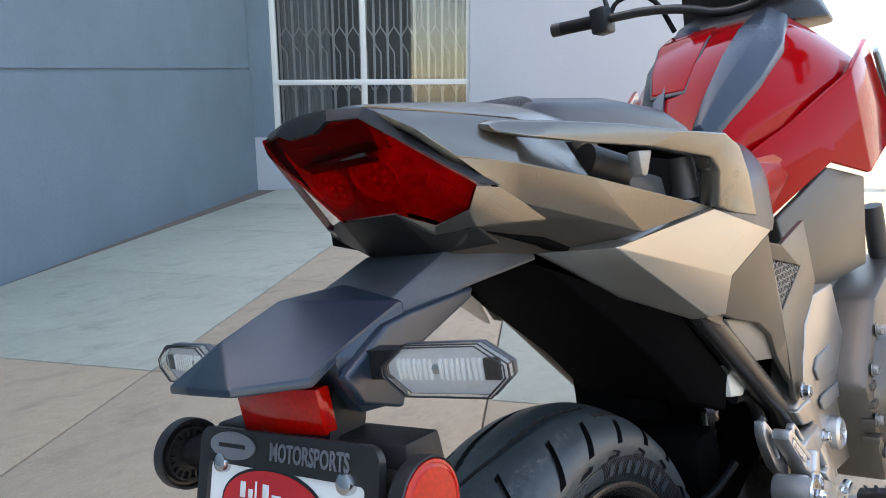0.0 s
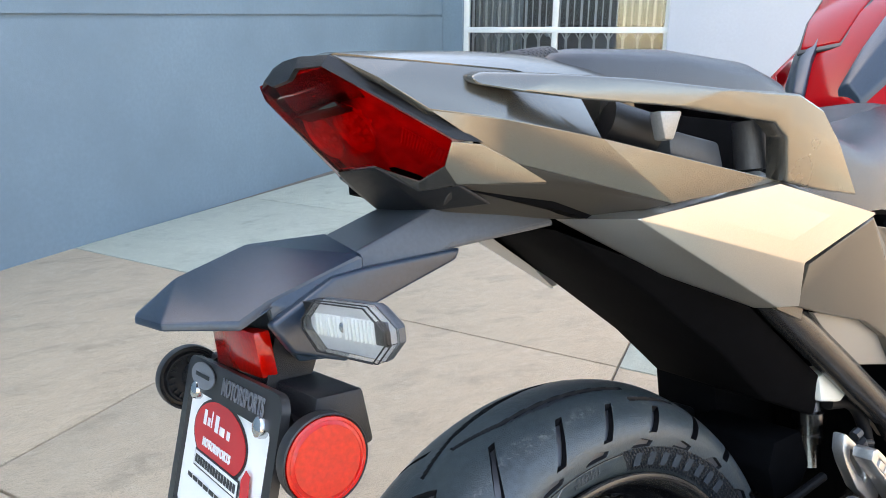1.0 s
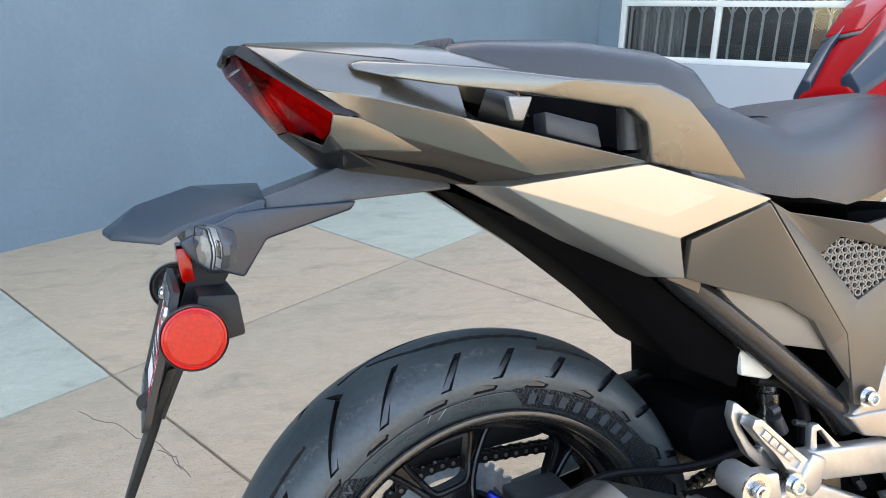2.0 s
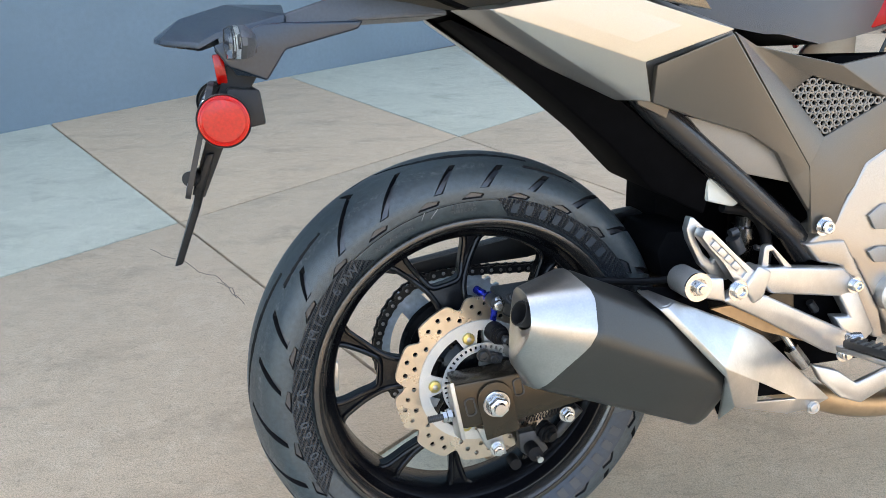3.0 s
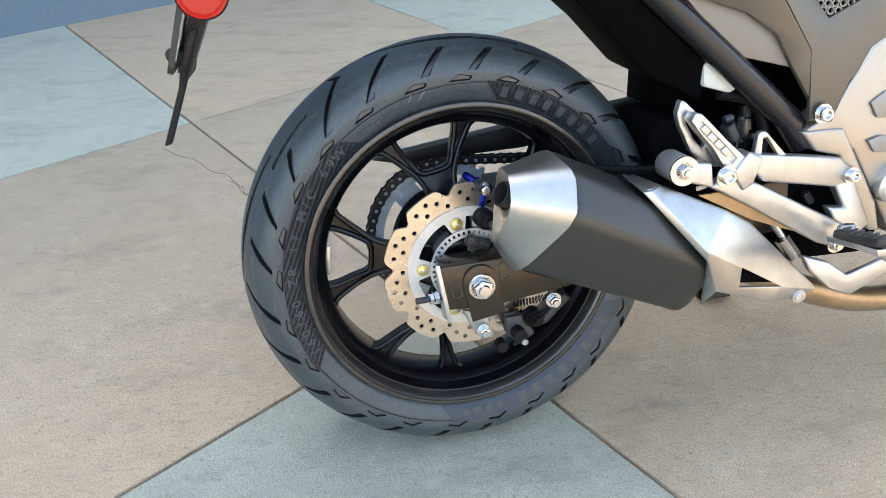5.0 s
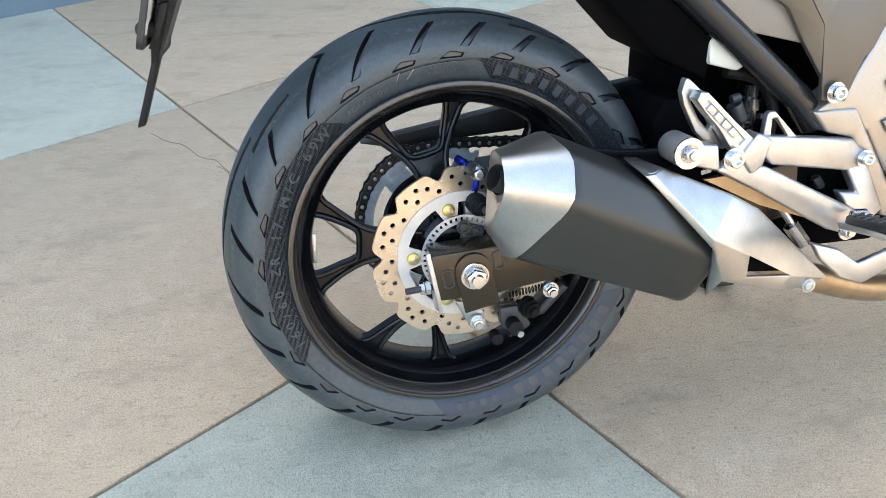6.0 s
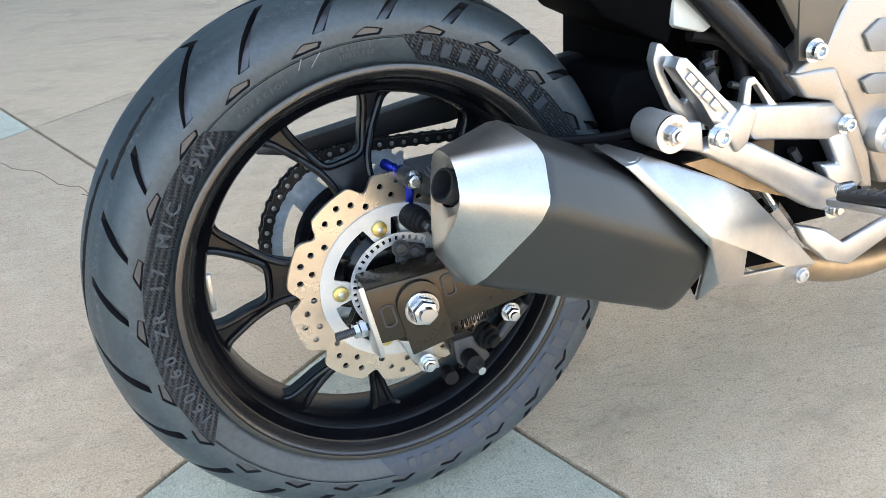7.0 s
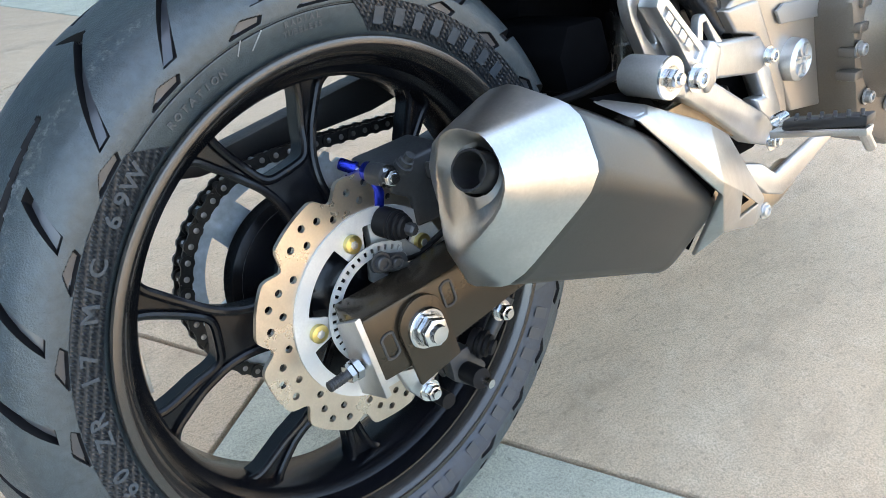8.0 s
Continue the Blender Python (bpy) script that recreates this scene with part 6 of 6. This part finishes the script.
capbolt((0.319, -0.204, 0.449), 0.010, 0.008, CHROME, "peg_pivot", bracket)
put("small_guard", plate_xz([(0.380, 0.462), (0.382, 0.490), (0.385, 0.494), (0.393, 0.494), (0.431, 0.457)], [[(0.391, 0.463), (0.390, 0.485), (0.396, 0.486), (0.416, 0.461)]], -0.166, 0.010, 0.0015), ALU, bracket)
bp = Vector((0.247, -0.223, 0.467))
put("damper_bush", moved(lathe([(0.0, 0.0), (0.017, 0.0), (0.0185, 0.003), (0.0185, 0.040), (0.017, 0.043), (0, 0.043)], 32), Matrix.Translation(bp)), ALU_GREY, bracket, "grey rubber damper bush")
put("bush_washer", moved(lathe([(0.0, -0.002), (0.0185, -0.002), (0.0190, 0.0), (0.0, 0.0)], 32), Matrix.Translation(bp)), CHROME, bracket)
hexbolt((bp.x, bp.y - 0.002, bp.z), 0.0085, 0.008, CHROME, "bush_bolt", bracket)
put("bush_arm", casting([(0.261, -0.205, 0.471), (0.296, -0.205, 0.468), (0.302, -0.205, 0.435), (0.266, -0.205, 0.444)], 0, 0.024, 0.003), ALU, bracket)
capbolt((0.541, -0.160, 0.420), 0.0085, 0.008, CHROME, "bracket_bolt", bracket)
# rider's peg and brake pedal
rp0, rp1 = Vector((0.500, -0.190, 0.352)), Vector((0.482, -0.300, 0.377))
put("rider_peg", bevelled(loft([[p + Vector((a, 0, b)) for a, b in ((-0.011, 0.006), (0.011, 0.006), (0.011, -0.006), (-0.011, -0.006))] for p in (rp0.lerp(rp1, 0.15), rp0.lerp(rp1, 0.6), rp1)]), 0.003), SIGN_BLACK, label="rider peg with a black rubber")
for k in range(6):
    put("peg_rib", moved(box(-0.0115, -0.0022, 0.0052, 0.0115, 0.0022, 0.0082, 0.001), Matrix.Translation(rp0.lerp(rp1, 0.26 + 0.13 * k)) @ Matrix.Rotation(radians(22), 4, "Z")), SIGN_BLACK)
put("peg_base", bevelled(loft([[p + Vector((a, 0, b)) for a, b in ((-0.010, -0.006), (0.010, -0.006), (0.006, -0.016), (-0.006, -0.016))] for p in (rp0, rp0.lerp(rp1, 0.6), rp1 + Vector((0, 0, -0.002)))]), 0.002), ALU)
put("peg_feeler", tube([rp1 + Vector((0, 0.008, -0.012)), (0.529, -0.285, 0.331)], 0.006, 10), ALU)
put("peg_spring", join(*[moved(lathe([(0.006, -0.001), (0.0078, 0.0), (0.006, 0.001)], 14), Matrix.Translation(Vector((0.517, -0.185, 0.350)) + Vector((0.0026 * k, 0, 0.001))) @ Matrix.Rotation(radians(90), 4, "Z")) for k in range(8)]), CHROME)
hexbolt((0.514, -0.185, 0.328), 0.009, 0.006, CHROME, "peg_bolt")
put("brake_pedal", casting([(0.481, -0.165, 0.306), (0.521, -0.170, 0.294), (0.553, -0.175, 0.271), (0.602, -0.200, 0.309), (0.631, -0.205, 0.305), (0.559, -0.180, 0.242), (0.525, -0.178, 0.254), (0.495, -0.170, 0.281)], 0, 0.012, 0.003), ALU, label="alloy brake pedal arm")
put("pedal_rod", tube([(0.426, -0.150, 0.369), (0.456, -0.152, 0.329), (0.471, -0.155, 0.311)], 0.0052, 10), CHROME)
put("rod_nut", tube([(0.451, -0.152, 0.332), (0.474, -0.155, 0.303)], 0.0105, 6), CHROME)
put("clamp_nut", tube([(0.494, -0.130, 0.390), (0.506, -0.130, 0.375)], 0.006, 6), DARK)

# crankcase side, frame castings and the engine cover
put("frame_casting", casting([(0.459, -0.150, 0.485), (0.490, -0.152, 0.487), (0.520, -0.155, 0.487), (0.594, -0.155, 0.375), (0.610, -0.155, 0.328), (0.590, -0.155, 0.332), (0.523, -0.152, 0.448), (0.485, -0.150, 0.456)], 0, 0.06), WARM_SILVER, label="silver frame casting")
put("side_plate", casting([(0.467, -0.147, 0.485), (0.505, -0.150, 0.515), (0.541, -0.153, 0.594), (0.594, -0.155, 0.629), (0.706, -0.155, 0.625), (0.846, -0.150, 0.297), (0.629, -0.150, 0.329), (0.544, -0.150, 0.455), (0.491, -0.147, 0.454)], 0, 0.05), WARM_SILVER, label="silver engine side cover")
put("cover_recess", casting([(0.553, -0.156, 0.520), (0.573, -0.156, 0.535), (0.653, -0.156, 0.534), (0.663, -0.156, 0.493), (0.567, -0.156, 0.499)], 0, 0.004, 0.001), ALU_GREY)
put("cover_recess", casting([(0.560, -0.156, 0.467), (0.577, -0.156, 0.473), (0.670, -0.156, 0.466), (0.676, -0.156, 0.441), (0.573, -0.156, 0.450)], 0, 0.004, 0.001), ALU_GREY)
capbolt((0.482, -0.156, 0.510), 0.0095, 0.010, CHROME, "cover_bolt")
pivot = put("swing_pivot", moved(lathe([(0, -0.006), (0.019, -0.006), (0.021, -0.010), (0.026, -0.006), (0.027, 0.01), (0, 0.01)], 36), Matrix.Translation((0.612, -0.158, 0.400))), ALU, label="round alloy pivot cap")
for k in range(6):
    put("cap_rib", moved(box(0.006, -0.0095, -0.002, 0.020, -0.005, 0.002), Matrix.Translation((0.612, -0.158, 0.400)) @ Matrix.Rotation(radians(60 * k), 4, "Y")), ALU, pivot)
# added plate whose near-black colour stands in for shade behind the bracket
put("frame_shadow_plate", shell([(0.425, -0.118, 0.418), (0.542, -0.118, 0.416), (0.658, -0.118, 0.357), (0.622, -0.122, 0.288), (0.541, -0.125, 0.303), (0.444, -0.122, 0.371)], [(0, 1, 2, 3, 4, 5)], 0.02, 0.003), VOID, label="near-black plate standing in for the shade behind the bracket")
engine = put("engine", bevelled(loft([[(u, v, w) for u, w in ((0.66, 0.46), (0.72, 0.28), (0.86, 0.22), (1.10, 0.24), (1.16, 0.42), (1.05, 0.62), (0.80, 0.58))] for v in (-0.20, -0.17, 0.10)]), 0.012, 20), ENGINE, label="bronze-grey engine with a round clutch cover")
put("clutch_cover", moved(lathe([(0, -0.052), (0.075, -0.050), (0.094, -0.038), (0.100, -0.010), (0.108, 0.0), (0, 0.0)], 48), Matrix.Translation((0.80, -0.20, 0.42))), ENGINE, engine)
for k in range(5):
    cx, cz = polar(0.118, 110 + 40 * k)
    capbolt((0.80 + cx, -0.203, 0.42 + cz), 0.008, 0.008, ALU_GREY, "cover_bolt", engine)
put("engine_fin", join(*[box(0.675, -0.205, 0.36 + 0.03 * k, 0.70, -0.18, 0.372 + 0.03 * k, 0.002) for k in range(4)]), ENGINE, engine)

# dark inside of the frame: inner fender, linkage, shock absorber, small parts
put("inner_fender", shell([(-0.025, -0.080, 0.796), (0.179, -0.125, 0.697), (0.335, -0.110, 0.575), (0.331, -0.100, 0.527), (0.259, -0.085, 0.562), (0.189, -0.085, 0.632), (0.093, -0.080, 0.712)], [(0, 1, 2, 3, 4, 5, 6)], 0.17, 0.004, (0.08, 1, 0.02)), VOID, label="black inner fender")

# filler blocks added to hold the shade inside the frame in their colour
put("frame_shade_box", box(0.33, 0.035, 0.42, 0.47, 0.14, 0.72, 0.012), VOID, label="near-black block added for the shade inside the frame")
put("frame_shade_back", box(0.500, -0.105, 0.27, 0.64, 0.14, 0.74, 0.012), VOID, label="near-black block added for the shade behind the engine")
put("chain_guard", shell([(-0.112, 0.070, 0.435), (0.113, 0.070, 0.474), (0.320, 0.070, 0.503), (0.352, 0.072, 0.479), (0.132, 0.072, 0.437), (-0.070, 0.072, 0.426)], [(0, 1, 4, 5), (1, 2, 3, 4)], 0.03, 0.003), PLASTIC, label="black chain guard")
put("hugger_block", bevelled(loft([[(u, v, w) for u, w in ((0.275, 0.470), (0.290, 0.500), (0.345, 0.500), (0.36, 0.45), (0.33, 0.42), (0.285, 0.43))] for v in (-0.075, 0.05)]), 0.006, 25), VOID, label="black linkage cover")
put("reservoir", bevelled(shell([(0.324, -0.112, 0.579), (0.338, -0.112, 0.582), (0.394, -0.112, 0.575), (0.401, -0.112, 0.555), (0.368, -0.112, 0.537), (0.327, -0.112, 0.548)], [(0, 1, 2, 3, 4, 5)], 0.03), 0.004, 30), WHITE_PLASTIC, label="white brake fluid reservoir")
put("reservoir_hose", tube([(0.358, -0.100, 0.536), (0.412, -0.102, 0.525), (0.435, -0.104, 0.483), (0.427, -0.110, 0.442)], 0.008, 12, smooth=2), RUBBER_DARK)
shock = put("shock_absorber", along((0.452, -0.022, 0.505), (0.466, -0.008, 0.400), [(0, 0), (0.017, 0), (0.017, 0.16), (0.022, 0.18), (0.022, 0.34), (0.017, 0.36), (0.017, 0.50), (0.021, 0.52), (0.021, 0.62), (0.015, 0.64), (0.015, 1.0), (0, 1)], 32), CHROME, label="chrome shock absorber with preload collars")
put("linkage_bolt", tube([(0.403, -0.118, 0.478), (0.420, -0.118, 0.473)], 0.004, 10), DARK)
put("master_cylinder", join(tube([(0.354, -0.135, 0.500), (0.365, -0.135, 0.479)], 0.010, 12), tube([(0.349, -0.135, 0.506), (0.360, -0.135, 0.509)], 0.006, 8)), DARK, label="brake master cylinder")
put("cable", tube([(0.436, -0.105, 0.532), (0.464, -0.112, 0.499), (0.503, -0.118, 0.464), (0.525, -0.120, 0.437)], 0.005, 8, smooth=2), RUBBER_DARK)
put("side_stand", tube([(0.62, 0.10, 0.22), (0.60, 0.235, 0.055)], 0.012, 12), DARK, label="side stand")
put("stand_foot", box(0.565, 0.215, 0.046, 0.635, 0.262, 0.058, 0.003), DARK)

# ---------------------------------------------------------------- tank, bars and front
def tank():
    rings = []
    for u, top, half, mid, low in ((0.60, 0.905, 0.075, 0.86, 0.78), (0.66, 0.968, 0.100, 0.90, 0.78), (0.75, 1.040, 0.140, 0.93, 0.77), (0.90, 1.115, 0.205, 0.97, 0.77), (1.02, 1.140, 0.225, 1.01, 0.80), (1.10, 1.140, 0.215, 1.02, 0.82)):
        h = top - mid
        half_ring = [(0.0, top), (0.30 * half, top - 0.003), (0.50 * half, top - 0.10 * h), (0.70 * half, top - 0.42 * h), (1.0 * half, mid), (0.92 * half, (mid + low) / 2), (0.6 * half, low)]
        rings.append([(u, -x, z) for x, z in half_ring] + [(u, x, z) for x, z in half_ring[::-1][:-1]])
    return bevelled(loft(rings), 0.008, 20, 3)


tank_ob = put("fuel_tank", tank(), RED, label="gloss red tank with black strips", angle=40, off=BY)
for s in (-1, 1):
    put("tank_strip", bevelled(loft([[(u, s * a, z - 0.012), (u, s * b, z2 - 0.012), (u, s * b, z2 + 0.014), (u, s * (a + b) / 2, (z + z2) / 2 + 0.026), (u, s * a, z + 0.009)] for u, a, b, z, z2 in ((0.605, 0.024, 0.056, 0.909, 0.886), (0.66, 0.036, 0.080, 0.966, 0.925), (0.75, 0.050, 0.110, 1.036, 0.976), (0.86, 0.058, 0.132, 1.093, 1.043), (0.98, 0.062, 0.124, 1.132, 1.108), (1.03, 0.060, 0.098, 1.140, 1.124))]), 0.003, 30), PLASTIC_SKY_TINT, tank_ob, "matte black tank strip")
for s in (-1, 1):
    def w(u, d, z):
        return (u, s * d, z)
    put("tank_shroud", bevelled(shell([w(0.63, 0.105, 0.86), w(0.75, 0.145, 0.898), w(0.90, 0.232, 0.98), w(1.06, 0.245, 1.05), w(1.10, 0.275, 0.86), w(0.90, 0.245, 0.79), w(0.80, 0.200, 0.823), w(0.66, 0.118, 0.748), w(0.63, 0.108, 0.80)], [(0, 1, 6, 8), (1, 2, 5, 6), (2, 3, 4, 5), (6, 7, 8)], 0.012, 0, (0, -s, 0)), 0.004, 20), RED, label="gloss red tank shroud", off=BY)
    put("lower_shroud", bevelled(shell([w(0.68, 0.125, 0.745), w(0.81, 0.190, 0.815), w(0.91, 0.232, 0.785), w(0.90, 0.220, 0.62), w(0.74, 0.155, 0.60), w(0.68, 0.135, 0.66)], [(0, 1, 2, 3, 4, 5)], 0.012, 0, (0, -s, 0)), 0.004, 20), BODY_COVER, label="grey lower shroud", off=BY)
    put("front_panel", bevelled(shell([w(1.08, 0.262, 1.02), w(1.22, 0.25, 1.05), w(1.26, 0.27, 0.78), w(1.06, 0.285, 0.66), w(1.03, 0.282, 0.72), w(1.10, 0.285, 0.86)], [(0, 1, 2, 3, 4, 5)], 0.012, 0, (0, -s, 0)), 0.004, 20), BODY, label="olive-grey front fairing panel", off=BY)
put("tank_hatch", bevelled(loft([[(u, -h, z), (u, h, z), (u, h, z + 0.007), (u, -h, z + 0.007)] for u, h, z in ((0.69, 0.030, 0.988), (0.75, 0.040, 1.036), (0.86, 0.048, 1.096), (0.96, 0.050, 1.126))]), 0.004, 30, 3), RED, tank_ob, "gloss red hatch between the strips", off=BY)
put("hatch_seam", bevelled(loft([[(u, -h, z), (u, h, z), (u, h, z + 0.004), (u, -h, z + 0.004)] for u, h, z in ((0.683, 0.033, 0.983), (0.75, 0.0435, 1.036), (0.86, 0.0515, 1.096), (0.966, 0.0535, 1.127))]), 0.002, 30), SIGN_BLACK, tank_ob, off=BY)
side_low = [(0.545, -0.142, 0.853), (0.640, -0.170, 0.855), (0.758, -0.190, 0.826), (0.486, -0.165, 0.760), (0.400, -0.162, 0.774)]
put("tank_side", bevelled(shell(side_low, [(0, 1, 2), (0, 2, 3, 4)], 0.02), 0.003, 12, 3), RED, tank_ob, off=BY)
put("tank_side", bevelled(shell([(x, -y, z) for x, y, z in side_low], [(0, 1, 2), (0, 2, 3, 4)], 0.02, 0, (0, -1, 0)), 0.003, 12, 3), RED, tank_ob, off=BY)
put("radiator_tank", tube([(1.00, -0.17, 0.72), (1.06, -0.17, 0.45)], 0.018, 14), DARK, label="dark engine guard tube")
put("radiator_tank", tube([(1.08, -0.15, 0.70), (1.12, -0.15, 0.45)], 0.014, 14), DARK)
put("front_reflector", moved(ngon(20, 0.026, -0.008, 0.0, bevel=0.002), Matrix.Translation((1.18, -0.20, 0.62))), AMBER, label="amber side reflector")
put("cylinder_head", box(0.82, -0.12, 0.55, 1.02, 0.05, 0.72, 0.01), ALU_GREY)
put("instrument_cowl", bevelled(loft([[(u, -a, z), (u, a, z), (u, a * 0.8, z + d), (u, -a * 0.8, z + d)] for u, a, z, d in ((1.04, 0.12, 1.12, 0.03), (1.14, 0.18, 1.12, 0.06), (1.26, 0.17, 1.12, 0.10))]), 0.012, 20), PLASTIC, label="black instrument cowl", off=BY)
put("screen", shell([(1.24, -0.16, 1.20), (1.24, 0.16, 1.20), (1.14, 0.12, 1.40), (1.14, -0.12, 1.40)], [(0, 1, 2, 3)], 0.004, 0.0, (1, 0, 0)), SIGN_BLACK, label="dark wind screen", off=BY)
GL = Vector((1.063, 0.500, 1.255))
bar_in = Vector((1.10, 0.22, 1.235))
handlebar = put("handlebar", tube([GL.lerp(bar_in, 0.3), bar_in, (1.13, 0.07, 1.17), tuple(mir(bar_in)), mir(GL.lerp(bar_in, 0.3).to_tuple())], 0.011, 14, smooth=2), SIGN_BLACK, label="black handlebar")
for s in (1, -1):
    a, b = (GL, bar_in) if s > 0 else (Vector(mir(GL)), Vector(mir(bar_in)))
    put("grip", tube([a.lerp(b, 0.03), a.lerp(b, 0.34)], 0.0165, 18), RUBBER_DARK, handlebar, "black rubber grip")
    put("bar_end", tube([a.lerp(b, -0.06), a.lerp(b, 0.03)], 0.0175, 18), SIGN_BLACK, handlebar)
    put("switch_housing", bevelled(moved(box(-0.028, -0.022, -0.035, 0.028, 0.022, 0.030, 0), Matrix.Translation(a.lerp(b, 0.42))), 0.008, 20), PLASTIC, handlebar)
    put("lever", tube([a.lerp(b, 0.42) + Vector((0.03, 0, 0)), a.lerp(b, 0.25) + Vector((0.06, 0, 0.005)), a.lerp(b, 0.02) + Vector((0.05, 0, 0))], 0.006, 10, smooth=1), SIGN_BLACK, handlebar)
    put("brake_line", tube([a.lerp(b, 0.48), a.lerp(b, 0.55) + Vector((0.02, 0, 0.05)), a.lerp(b, 0.85) + Vector((0.03, 0, 0.04)), b + Vector((0.02, 0, -0.06))], 0.006, 10, smooth=2), RUBBER_DARK, handlebar)
put("mirror_stem", tube([GL.lerp(bar_in, 0.5), GL.lerp(bar_in, 0.45) + Vector((0.01, 0.02, 0.16))], 0.006, 10), SIGN_BLACK, handlebar)
